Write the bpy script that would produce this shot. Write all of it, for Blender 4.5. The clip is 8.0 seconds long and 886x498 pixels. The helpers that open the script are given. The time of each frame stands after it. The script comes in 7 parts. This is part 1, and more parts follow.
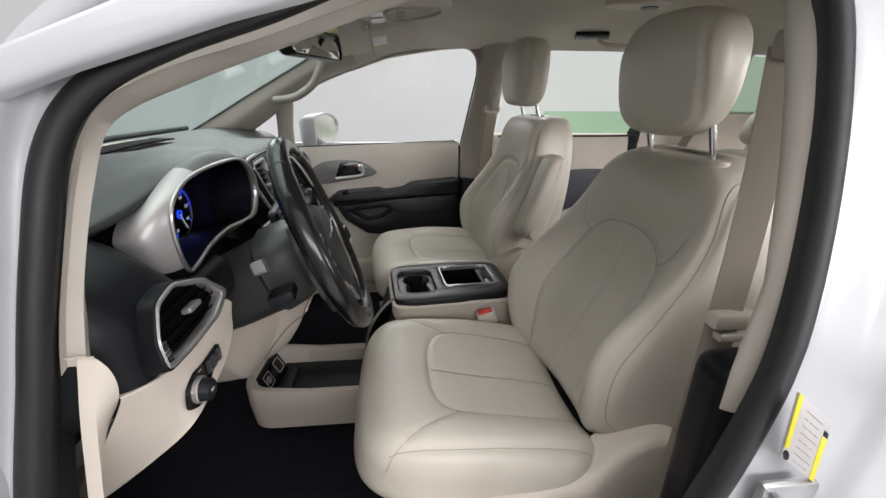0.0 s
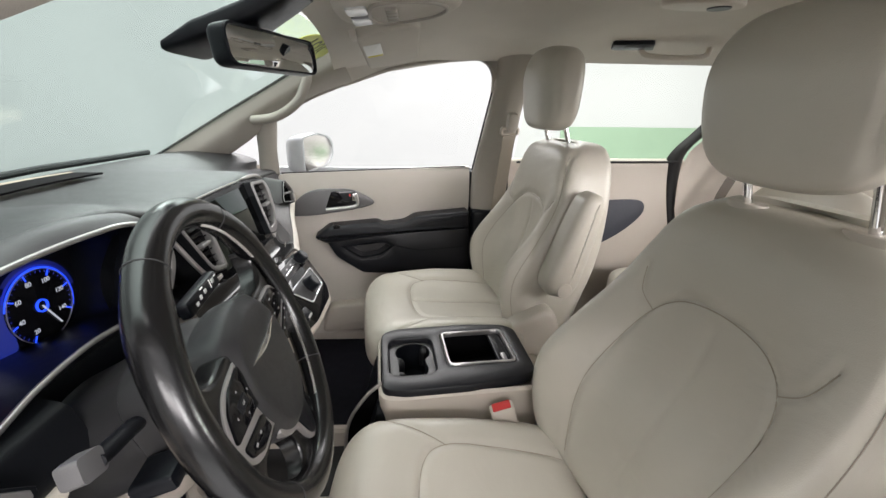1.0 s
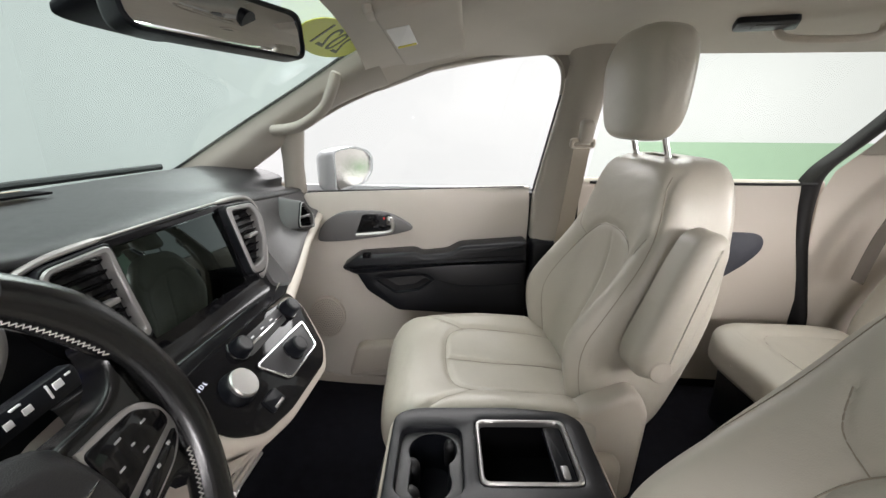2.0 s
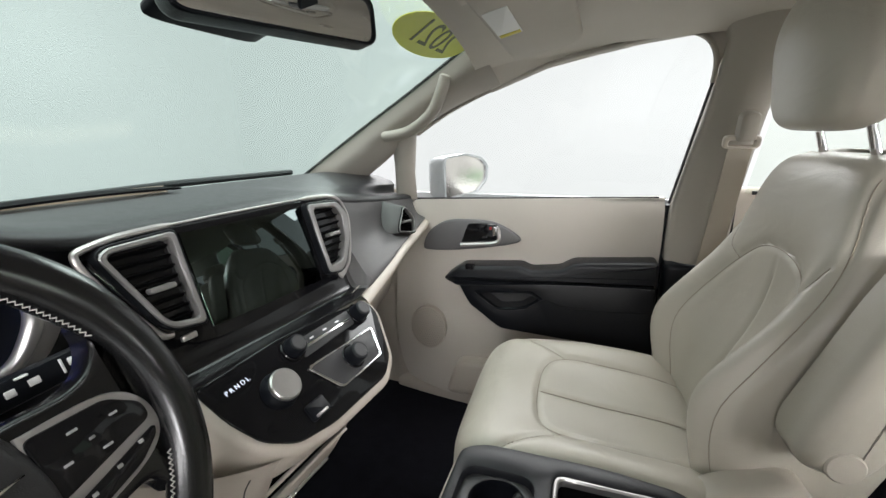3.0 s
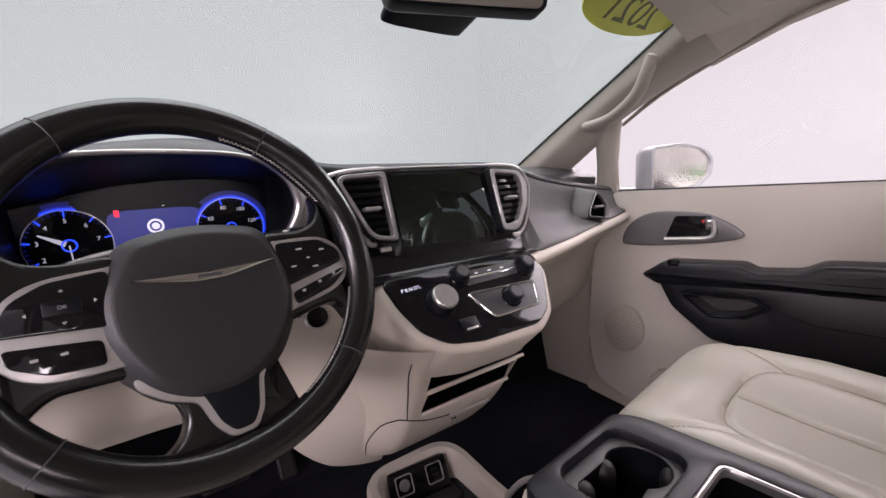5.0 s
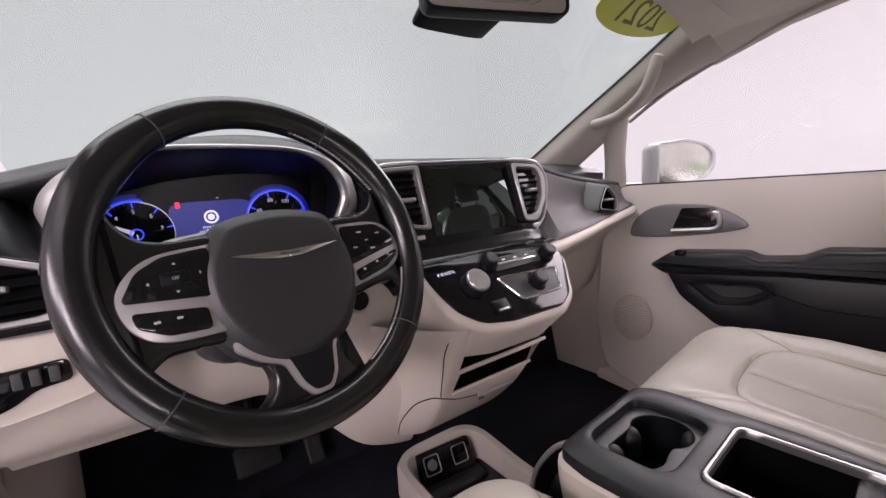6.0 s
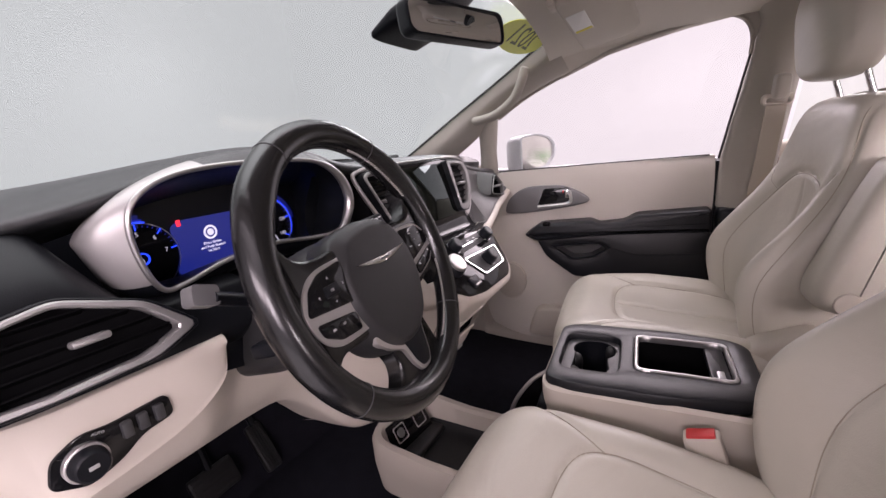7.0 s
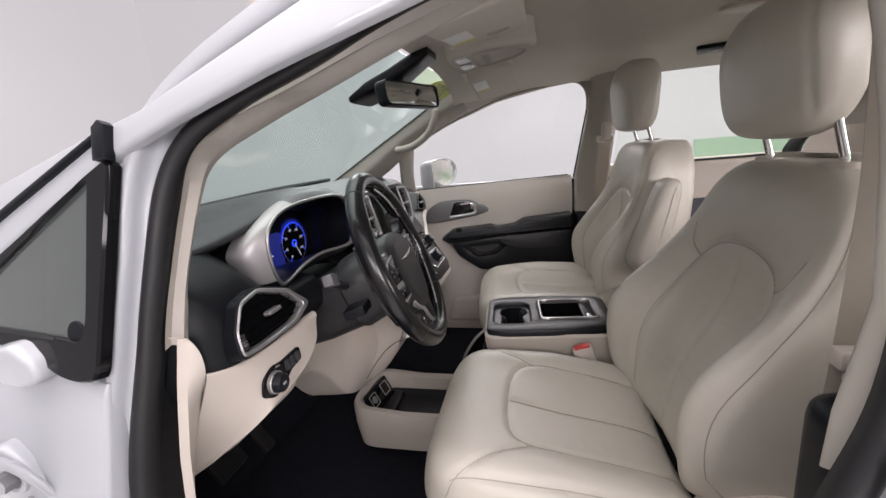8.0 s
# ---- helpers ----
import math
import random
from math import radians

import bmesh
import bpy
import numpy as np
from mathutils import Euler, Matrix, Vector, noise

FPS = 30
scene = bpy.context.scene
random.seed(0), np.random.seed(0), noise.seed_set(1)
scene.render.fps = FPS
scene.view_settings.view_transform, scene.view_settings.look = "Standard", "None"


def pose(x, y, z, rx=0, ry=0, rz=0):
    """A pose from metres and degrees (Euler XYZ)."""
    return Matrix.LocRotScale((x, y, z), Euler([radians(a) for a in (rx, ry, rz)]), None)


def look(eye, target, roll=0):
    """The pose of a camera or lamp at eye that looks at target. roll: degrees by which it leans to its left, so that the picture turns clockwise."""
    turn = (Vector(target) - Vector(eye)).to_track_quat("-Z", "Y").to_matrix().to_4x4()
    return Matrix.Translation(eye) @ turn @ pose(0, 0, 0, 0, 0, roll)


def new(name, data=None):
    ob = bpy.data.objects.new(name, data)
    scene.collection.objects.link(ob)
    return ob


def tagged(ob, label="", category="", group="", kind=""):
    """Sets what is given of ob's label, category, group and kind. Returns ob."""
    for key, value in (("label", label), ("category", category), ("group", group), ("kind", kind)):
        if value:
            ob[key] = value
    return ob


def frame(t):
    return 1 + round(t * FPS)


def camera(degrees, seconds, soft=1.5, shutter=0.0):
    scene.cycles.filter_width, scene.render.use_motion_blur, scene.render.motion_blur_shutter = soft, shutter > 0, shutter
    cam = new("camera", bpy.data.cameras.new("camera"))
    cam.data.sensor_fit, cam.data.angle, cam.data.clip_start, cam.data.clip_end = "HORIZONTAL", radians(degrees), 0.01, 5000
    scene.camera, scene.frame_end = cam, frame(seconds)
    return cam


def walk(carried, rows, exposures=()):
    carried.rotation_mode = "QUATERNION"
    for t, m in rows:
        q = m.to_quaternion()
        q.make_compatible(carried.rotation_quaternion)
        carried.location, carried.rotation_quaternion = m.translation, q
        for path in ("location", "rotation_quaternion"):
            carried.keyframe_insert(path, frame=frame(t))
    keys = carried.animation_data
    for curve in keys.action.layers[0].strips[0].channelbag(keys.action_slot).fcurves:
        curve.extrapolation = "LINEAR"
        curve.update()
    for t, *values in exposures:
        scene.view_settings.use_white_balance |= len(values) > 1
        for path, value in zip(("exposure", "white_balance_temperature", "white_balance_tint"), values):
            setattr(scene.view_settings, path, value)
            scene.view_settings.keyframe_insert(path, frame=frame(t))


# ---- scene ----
cam = camera(93.8, 8.0)
PATH = [
    (0, (0.109, -1.162, 1.268), (0.299, 0.698, 0.56), 0.5),
    (0.5, (0.139, -1.044, 1.277), (0.311, 0.829, 0.596), 0.5),
    (1, (0.153, -0.852, 1.291), (0.293, 1.031, 0.632), 0.8),
    (2.5, (0.249, -0.47, 1.239), (-0.191, 1.401, 0.686), -0.5),
    (3, (0.285, -0.436, 1.22), (-0.505, 1.329, 0.71), -1.3),
    (3.5, (0.341, -0.421, 1.184), (-0.808, 1.152, 0.73), -2.1),
    (4, (0.387, -0.424, 1.141), (-1.045, 0.916, 0.751), -2.6),
    (4.5, (0.407, -0.435, 1.117), (-1.206, 0.699, 0.776), -2.8),
    (6, (0.426, -0.528, 1.09), (-1.185, 0.612, 0.762), -3.7),
    (6.5, (0.367, -0.632, 1.108), (-0.978, 0.792, 0.704), -4.4),
    (7, (0.293, -0.801, 1.15), (-0.695, 0.871, 0.674), -5.0),
    (7.5, (0.249, -0.997, 1.198), (-0.409, 0.821, 0.689), -5.0),
    (8, (0.246, -1.184, 1.229), (-0.225, 0.7, 0.752), -5.4),
]
# stops and white balance: the picture drifts to rose once the camera faces the dash
EXPOSURES = [(0, 0.13, 6450, 14), (0.5, 0.27, 6480, 14), (1, 0.70, 6500, 14), (2.5, 0.70, 6500, 13), (3.5, 0.58, 6250, 9), (4.5, 0.52, 6600, 27), (6, 0.52, 6600, 33), (6.5, 0.52, 6600, 35), (7.2, 0.53, 6650, 33), (8, 0.20, 6500, 21)]
walk(cam, [(t, look(eye, target, roll)) for t, eye, target, roll in PATH], EXPOSURES)

# ---------------------------------------------------------------- world and light
world = bpy.data.worlds.new("studio_air")
scene.world = world
world.use_nodes = True
world.node_tree.nodes["Background"].inputs[0].default_value = (0.92, 0.96, 1.0, 1)
world.node_tree.nodes["Background"].inputs[1].default_value = 0.15


def area_lamp(name, eye, target, sx, sy, watts, colour=(1, 1, 1)):
    data = bpy.data.lights.new(name, "AREA")
    data.shape, data.size, data.size_y, data.energy, data.color = "RECTANGLE", sx, sy, watts, colour
    ob = new(name, data)
    ob.matrix_world = look(eye, target)
    return ob


area_lamp("ceiling_softbox", (0.2, 0.0, 3.9), (0.2, 0.0, 0.0), 10.0, 8.0, 350, (1.0, 0.99, 0.97)).data.spread = radians(110)
# unseen fill lamps, added from four sides to brighten the cabin
area_lamp("side_fill", (0.75, -3.4, 2.0), (-0.1, -0.15, 0.65), 1.8, 0.6, 36, (1.0, 0.98, 0.96))
area_lamp("far_fill", (-0.2, 4.5, 3.3), (0.1, 0.0, 0.9), 6.0, 1.2, 130, (1.0, 0.985, 0.97))

area_lamp("rear_fill", (4.2, -3.8, 2.3), (1.8, 0.6, 0.9), 3.0, 1.4, 32, (1.0, 0.985, 0.97)).data.spread = radians(56)
area_lamp("back_fill", (6.4, -0.4, 1.75), (0.0, -0.05, 0.78), 1.4, 1.0, 130, (1.0, 0.985, 0.97))

# ---------------------------------------------------------------- materials


def nodes_of(name):
    m = bpy.data.materials.new(name)
    m.use_nodes = True
    return m, m.node_tree.nodes, m.node_tree.links, m.node_tree.nodes["Principled BSDF"]


def surface(name, colour, rough=0.5, metal=0.0, vary=0.06, grain=0.0, grain_scale=900.0, big=6.0, coat=0.0, cells=False, spec=0.5):
    """A worked surface: broad tone change, fine grain bump, uneven gloss."""
    m, n, l, b = nodes_of(name)
    co = n.new("ShaderNodeTexCoord")
    broad = n.new("ShaderNodeTexNoise")
    broad.inputs["Scale"].default_value = big
    broad.inputs["Detail"].default_value = 6
    l.new(co.outputs["Object"], broad.inputs["Vector"])
    ramp = n.new("ShaderNodeMixRGB")
    ramp.inputs[1].default_value = (*[c * (1 - vary) for c in colour], 1)
    ramp.inputs[2].default_value = (*[min(1, c * (1 + vary)) for c in colour], 1)
    l.new(broad.outputs["Fac"], ramp.inputs[0])
    l.new(ramp.outputs[0], b.inputs["Base Color"])
    mr = n.new("ShaderNodeMapRange")
    mr.inputs["To Min"].default_value, mr.inputs["To Max"].default_value = rough * 0.85, min(1, rough * 1.15)
    fine = n.new("ShaderNodeTexNoise")
    fine.inputs["Scale"].default_value = big * 14
    l.new(co.outputs["Object"], fine.inputs["Vector"])
    l.new(fine.outputs["Fac"], mr.inputs["Value"])
    l.new(mr.outputs[0], b.inputs["Roughness"])
    b.inputs["Metallic"].default_value = metal
    b.inputs["Specular IOR Level"].default_value = spec
    b.inputs["Coat Weight"].default_value = coat
    b.inputs["Coat Roughness"].default_value = 0.05
    if grain:
        tex = n.new("ShaderNodeTexVoronoi" if cells else "ShaderNodeTexNoise")
        tex.inputs["Scale"].default_value = grain_scale
        l.new(co.outputs["Object"], tex.inputs["Vector"])
        bump = n.new("ShaderNodeBump")
        bump.inputs["Strength"].default_value = grain
        bump.inputs["Distance"].default_value = 0.0006
        l.new(tex.outputs[0], bump.inputs["Height"])
        l.new(bump.outputs[0], b.inputs["Normal"])
    return m


def wrinkled(name, colour, rough, vary, grain_scale, big, crease):
    """Leather: fine cells, slack creases of two sizes, worn gloss and faint soiling."""
    m = surface(name, colour, rough, vary=vary, grain=0.25, grain_scale=grain_scale, big=big, cells=True)
    n, l = m.node_tree.nodes, m.node_tree.links
    b = n["Principled BSDF"]
    co = n.new("ShaderNodeTexCoord")
    stretch = n.new("ShaderNodeMapping")
    stretch.inputs["Scale"].default_value = (1.0, 0.45, 1.0)
    l.new(co.outputs["Object"], stretch.inputs["Vector"])
    slack = n.new("ShaderNodeTexNoise")
    slack.inputs["Scale"].default_value = 11.0
    slack.inputs["Detail"].default_value = 3.0
    slack.inputs["Distortion"].default_value = 0.8
    l.new(stretch.outputs[0], slack.inputs["Vector"])
    bump = n.new("ShaderNodeBump")
    bump.inputs["Strength"].default_value = crease
    bump.inputs["Distance"].default_value = 0.010
    l.new(slack.outputs["Fac"], bump.inputs["Height"])
    first = b.inputs["Normal"].links[0].from_node
    l.new(bump.outputs[0], first.inputs["Normal"])
    return m


def glowing(name, colour, strength, base=(0.02, 0.02, 0.02)):
    m, n, l, b = nodes_of(name)
    b.inputs["Base Color"].default_value = (*base, 1)
    b.inputs["Emission Color"].default_value = (*colour, 1)
    b.inputs["Emission Strength"].default_value = strength
    b.inputs["Roughness"].default_value = 0.4
    return m


def pane_glass(name, tint, rough=0.0):
    """Thin sheet glass: clear and tinted, with its mirror gloss on top."""
    m, n, l, b = nodes_of(name)
    clear = n.new("ShaderNodeBsdfTransparent")
    clear.inputs[0].default_value = (*tint, 1)
    gloss = n.new("ShaderNodeBsdfGlossy")
    gloss.inputs["Roughness"].default_value = rough
    edge = n.new("ShaderNodeLayerWeight")
    edge.inputs["Blend"].default_value = 0.5
    power = n.new("ShaderNodeMath")
    power.operation = "POWER"
    power.inputs[1].default_value = 4.0
    l.new(edge.outputs["Facing"], power.inputs[0])
    share = n.new("ShaderNodeMapRange")
    share.inputs["To Min"].default_value, share.inputs["To Max"].default_value = 0.03, 0.35
    l.new(power.outputs[0], share.inputs["Value"])
    mix = n.new("ShaderNodeMixShader")
    l.new(share.outputs[0], mix.inputs[0])
    l.new(clear.outputs[0], mix.inputs[1])
    l.new(gloss.outputs[0], mix.inputs[2])
    l.new(mix.outputs[0], n["Material Output"].inputs["Surface"])
    return m


LEATHER = wrinkled("pale_leather", (0.49, 0.458, 0.396), 0.36, 0.11, 700, 5, 0.42)
LEATHER_2 = surface("pale_leather_insert", (0.53, 0.488, 0.425), 0.48, vary=0.05, grain=0.3, grain_scale=800, cells=True, big=7)
BEIGE = surface("beige_trim_plastic", (0.52, 0.469, 0.409), 0.5, vary=0.03, grain=0.25, grain_scale=1100)
LINER = surface("headliner_cloth", (0.50, 0.465, 0.41), 0.9, vary=0.10, grain=0.5, grain_scale=1600)
PILLAR = surface("pillar_trim", (0.37, 0.341, 0.299), 0.75, vary=0.04, grain=0.4, grain_scale=1500)
BLACK = surface("black_trim_plastic", (0.0052, 0.0060, 0.0082), 0.34, vary=0.15, grain=0.3, grain_scale=1200, spec=0.19)
SATIN = surface("satin_console_black", (0.0085, 0.0092, 0.0118), 0.36, vary=0.15, grain=0.3, grain_scale=1200, spec=0.32)
DASH = surface("dark_dash_skin", (0.0062, 0.0070, 0.0086), 0.38, vary=0.12, grain=0.2, grain_scale=900, cells=True, spec=0.17)
# lighter dash skin for the pad: windshield sheen put into its base colour
SHEENSKIN = surface("dash_skin_with_sheen", (0.0165, 0.0178, 0.0192), 0.40, vary=0.12, grain=0.4, grain_scale=900, cells=True, spec=0.40)
FACEGREY = surface("dash_face_grey", (0.070, 0.068, 0.068), 0.45, vary=0.07, grain=0.35, grain_scale=900, cells=True)
GREYSKIN = surface("grey_dash_skin", (0.034, 0.034, 0.036), 0.42, vary=0.08, grain=0.35, grain_scale=900, cells=True)
PIANO = surface("piano_black", (0.006, 0.006, 0.007), 0.06, vary=0.1, spec=0.28)
WHEEL = surface("black_wheel_leather", (0.006, 0.006, 0.0065), 0.23, vary=0.4, grain=0.08, grain_scale=420, cells=True, spec=0.52, big=9)
SILVER = surface("satin_silver", (0.52, 0.50, 0.49), 0.34, metal=0.75, vary=0.05)
PODSILVER = surface("satin_grey_pod", (0.35, 0.337, 0.332), 0.4, metal=0.45, vary=0.05, grain=0.1)
CHROME = surface("chrome", (0.82, 0.82, 0.83), 0.12, metal=1.0, vary=0.02)
RUBBER = surface("black_rubber", (0.0085, 0.0085, 0.0095), 0.55, vary=0.2, grain=0.2, grain_scale=500)
CARPET = surface("black_carpet", (0.0105, 0.0105, 0.0145), 0.98, vary=0.4, grain=1.0, grain_scale=1400, big=30, spec=0.1)
PAINT = surface("white_car_paint", (0.425, 0.435, 0.455), 0.3, vary=0.015, coat=0.8)
METALGREY = surface("bare_metal", (0.45, 0.45, 0.46), 0.35, metal=0.9)
BELT = surface("woven_belt", (0.34, 0.30, 0.25), 0.8, vary=0.05, grain=0.8, grain_scale=900)
THREAD = surface("seam_thread", (0.34, 0.30, 0.245), 0.8, vary=0.1)
THREAD_2 = surface("pale_thread", (0.52, 0.50, 0.46), 0.7, vary=0.1)
RED = surface("red_button", (0.55, 0.03, 0.03), 0.4)
GLASS_WS = pane_glass("windshield_glass", (0.845, 0.922, 0.897))
GLASS_SIDE = pane_glass("side_glass", (0.93, 0.95, 0.94))
GLASS_REAR = pane_glass("green_rear_glass", (0.88, 0.93, 0.88))
MIRROR = surface("mirror", (0.86, 0.87, 0.88), 0.02, metal=1.0, vary=0.0)
HANDLEGREY = surface("grey_handle_plastic", (0.17, 0.167, 0.17), 0.34, metal=0.35, vary=0.06, grain=0.2)
VENTBLACK = surface("vent_black", (0.0025, 0.0025, 0.003), 0.7, vary=0.1, spec=0.05)
VENTRIM = surface("satin_vent_rim", (0.28, 0.272, 0.268), 0.36, metal=0.6, vary=0.05)
BRIGHTRIM = surface("bright_satin_rim", (0.42, 0.41, 0.405), 0.32, metal=0.85, vary=0.03)
SCREEN = surface("dark_screen_glass", (0.058, 0.072, 0.071), 0.03, metal=1.0, vary=0.0)
WHITEMARK = surface("white_print", (0.75, 0.75, 0.75), 0.5)

# ---------------------------------------------------------------- mesh helpers


def part(name, shape, material, parent=None, label="", kind="", sharp=38):
    """One mesh object, from a bmesh or from (points, faces), under its thing or part."""
    mesh = bpy.data.meshes.new(name)
    if isinstance(shape, bmesh.types.BMesh):
        bmesh.ops.recalc_face_normals(shape, faces=shape.faces)
        shape.to_mesh(mesh)
        shape.free()
    else:
        mesh.from_pydata([tuple(map(float, p)) for p in shape[0]], [], shape[1])
    mesh.polygons.foreach_set("use_smooth", [True] * len(mesh.polygons))
    mesh.set_sharp_from_angle(angle=radians(sharp))
    mesh.materials.append(material)
    ob = new(name, mesh)
    if parent is not None:
        ob.parent = parent
        ob.matrix_parent_inverse = parent.matrix_basis.inverted() if parent.parent is None else Matrix.Identity(4)
    return tagged(ob, label, kind=kind)


def thing(name, at, label, category, group="", kind=""):
    ob = new(name)
    ob.empty_display_size = 0.05
    ob.matrix_basis = Matrix.Translation(at)
    return tagged(ob, label, category, group, kind)


def turned(ob, angle, pivot):
    """The car stands askew: a whole thing swung about a plumb line."""
    p = Matrix.Translation(pivot)
    ob.matrix_basis = p @ Matrix.Rotation(angle, 4, "Z") @ p.inverted() @ ob.matrix_basis
    return ob


def curve(pts, n=8, closed=False):
    """Catmull-Rom through the points."""
    p = [np.array(q, float) for q in pts]
    k = len(p)
    out = []
    for i in range(k if closed else k - 1):
        a, b, c, d = (p[(i + j) % k] if closed else p[min(max(i + j, 0), k - 1)] for j in (-1, 0, 1, 2))
        for j in range(n):
            t = j / n
            out.append(0.5 * (2 * b + (c - a) * t + (2 * a - 5 * b + 4 * c - d) * t * t + (3 * b - a - 3 * c + d) * t ** 3))
    if not closed:
        out.append(p[-1])
    return out


def rounded(pts, r, n=5):
    """A polygon with its corners rounded by r."""
    p = [np.array(q, float) for q in pts]
    out = []
    for i, b in enumerate(p):
        a, c = p[i - 1], p[(i + 1) % len(p)]
        u, v = a - b, c - b
        lu, lv = np.linalg.norm(u), np.linalg.norm(v)
        k = min(r, lu * 0.48, lv * 0.48)
        s, e = b + u / lu * k, b + v / lv * k
        for j in range(n + 1):
            t = j / n
            out.append((1 - t) ** 2 * s + 2 * t * (1 - t) * b + t * t * e)
    return out


def skin(rows, closed=False, caps=False):
    """Faces between rows of points of equal count."""
    rows = [list(r) for r in rows]
    m = len(rows[0])
    pts = [p for r in rows for p in r]
    faces = []
    for i in range(len(rows) - 1):
        for j in range(m if closed else m - 1):
            a, b = i * m + j, i * m + (j + 1) % m
            faces.append((a, b, b + m, a + m))
    if caps:
        faces.append(tuple(range(m))[::-1])
        faces.append(tuple((len(rows) - 1) * m + j for j in range(m)))
    return pts, faces


def joined(*shapes):
    pts, faces = [], []
    for p, f in shapes:
        k = len(pts)
        pts += list(p)
        faces += [tuple(i + k for i in q) for q in f]
    return pts, faces


def tube(path, r, n=10, closed=False, flat=1.0, caps=True):
    """A round bar along a path; r is a number or one for each point."""
    p = [np.array(q, float) for q in path]
    k = len(p)
    rows = []
    last = None
    for i, q in enumerate(p):
        t = (p[(i + 1) % k] - p[i - 1]) if closed else (p[min(i + 1, k - 1)] - p[max(i - 1, 0)])
        t = t / (np.linalg.norm(t) + 1e-12)
        if last is None:
            ref = np.array([0, 0, 1.0]) if abs(t[2]) < 0.9 else np.array([0, 1.0, 0])
            last = np.cross(t, ref)
        a = last - t * (last @ t)
        a /= np.linalg.norm(a) + 1e-12
        last = a
        b = np.cross(t, a)
        rr = r[i] if hasattr(r, "__len__") else r
        rows.append([q + rr * (a * math.cos(w) + b * math.sin(w) * flat) for w in np.linspace(0, 2 * math.pi, n, endpoint=False)])
    if closed:
        rows.append(rows[0])
    return skin(rows, True, caps and not closed)


def frame_at(o, u, v):
    """Axes of a plane: origin, along, up, out."""
    o, u, v = np.array(o, float), np.array(u, float), np.array(v, float)
    u /= np.linalg.norm(u)
    v -= u * (u @ v)
    v /= np.linalg.norm(v)
    return o, u, v, np.cross(u, v)


def slab(outline, fr, d0, d1, bevel=0.0, steps=2):
    """An outline in the plane fr, from height d0 to d1, its upper rim rounded."""
    o, u, v, w = fr
    q = np.array([p[:2] for p in outline], float)
    c = q.mean(0)
    if np.sum(q[:, 0] * np.roll(q[:, 1], -1) - np.roll(q[:, 0], -1) * q[:, 1]) < 0:
        q = q[::-1]
    e = np.roll(q, -1, 0) - np.roll(q, 1, 0)
    nrm = np.stack([e[:, 1], -e[:, 0]], 1)
    nrm /= np.linalg.norm(nrm, axis=1)[:, None] + 1e-12
    up = 1 if d1 >= d0 else -1
    levels = [(0.0, d0)]
    if bevel:
        for j in range(steps + 1):
            a = math.pi / 2 * j / steps
            levels.append((bevel * (1 - math.cos(a)), d1 - up * bevel * (1 - math.sin(a))))
    else:
        levels.append((0.0, d1))
    rows = [[o + u * p[0] + v * p[1] + w * d for p in (q - nrm * k)] for k, d in levels]
    return skin(rows, True, True)


def hoop(outline, fr, width, d0, d1, bevel=0.001):
    """A closed rim of a given width round an outline (inwards)."""
    o, u, v, w = fr
    q = np.array([p[:2] for p in outline], float)
    if np.sum(q[:, 0] * np.roll(q[:, 1], -1) - np.roll(q[:, 0], -1) * q[:, 1]) < 0:
        q = q[::-1]
    e = np.roll(q, -1, 0) - np.roll(q, 1, 0)
    nrm = np.stack([e[:, 1], -e[:, 0]], 1)
    nrm /= np.linalg.norm(nrm, axis=1)[:, None] + 1e-12
    b = bevel
    prof = [(0, d0), (0, d1 - b), (b, d1), (width - b, d1), (width, d1 - b), (width, d0)]
    rows = [[o + u * p[0] + v * p[1] + w * d for p in (q - nrm * k)] for k, d in prof]
    return skin(rows + [rows[0]], True)


def pierced(outer, holes, fr, d0, d1, bevel=0.004):
    """A plate with several openings: rounded rim, walls down to d0."""
    o, u, v, w = fr
    bm = bmesh.new()

    def ring(q, d):
        return [bm.verts.new(tuple(o + u * p[0] + v * p[1] + w * d)) for p in q]

    def shrink(q, s):
        e = np.roll(q, -1, 0) - np.roll(q, 1, 0)
        nrm = np.stack([e[:, 1], -e[:, 0]], 1)
        return q - nrm / (np.linalg.norm(nrm, axis=1)[:, None] + 1e-12) * s

    edges = []
    for k, line in enumerate([outer] + list(holes)):
        q = even_loop(line, 110)
        s = bevel if k == 0 else -bevel
        rings = [ring(q, d0), ring(q, d1 - bevel), ring(shrink(q, s * 0.3), d1 - bevel * 0.3), ring(shrink(q, s), d1)]
        for a, b in zip(rings[:-1], rings[1:]):
            for i in range(len(a)):
                j = (i + 1) % len(a)
                bm.faces.new((a[i], a[j], b[j], b[i]))
        top = rings[-1]
        edges += [bm.edges.get((top[i], top[(i + 1) % len(top)])) for i in range(len(top))]
    bmesh.ops.triangle_fill(bm, edges=edges, use_beauty=True)
    return bm


def even_loop(pts, n):
    """A closed outline in n even steps, begun at its point of least angle."""
    q = np.array([p[:2] for p in pts], float)
    if np.sum(q[:, 0] * np.roll(q[:, 1], -1) - np.roll(q[:, 0], -1) * q[:, 1]) < 0:
        q = q[::-1]
    q = np.r_[q, q[:1]]
    d = np.r_[0, np.cumsum(np.hypot(*np.diff(q, axis=0).T))]
    s = np.linspace(0, d[-1], n, endpoint=False)
    return np.stack([np.interp(s, d, q[:, 0]), np.interp(s, d, q[:, 1])], 1)


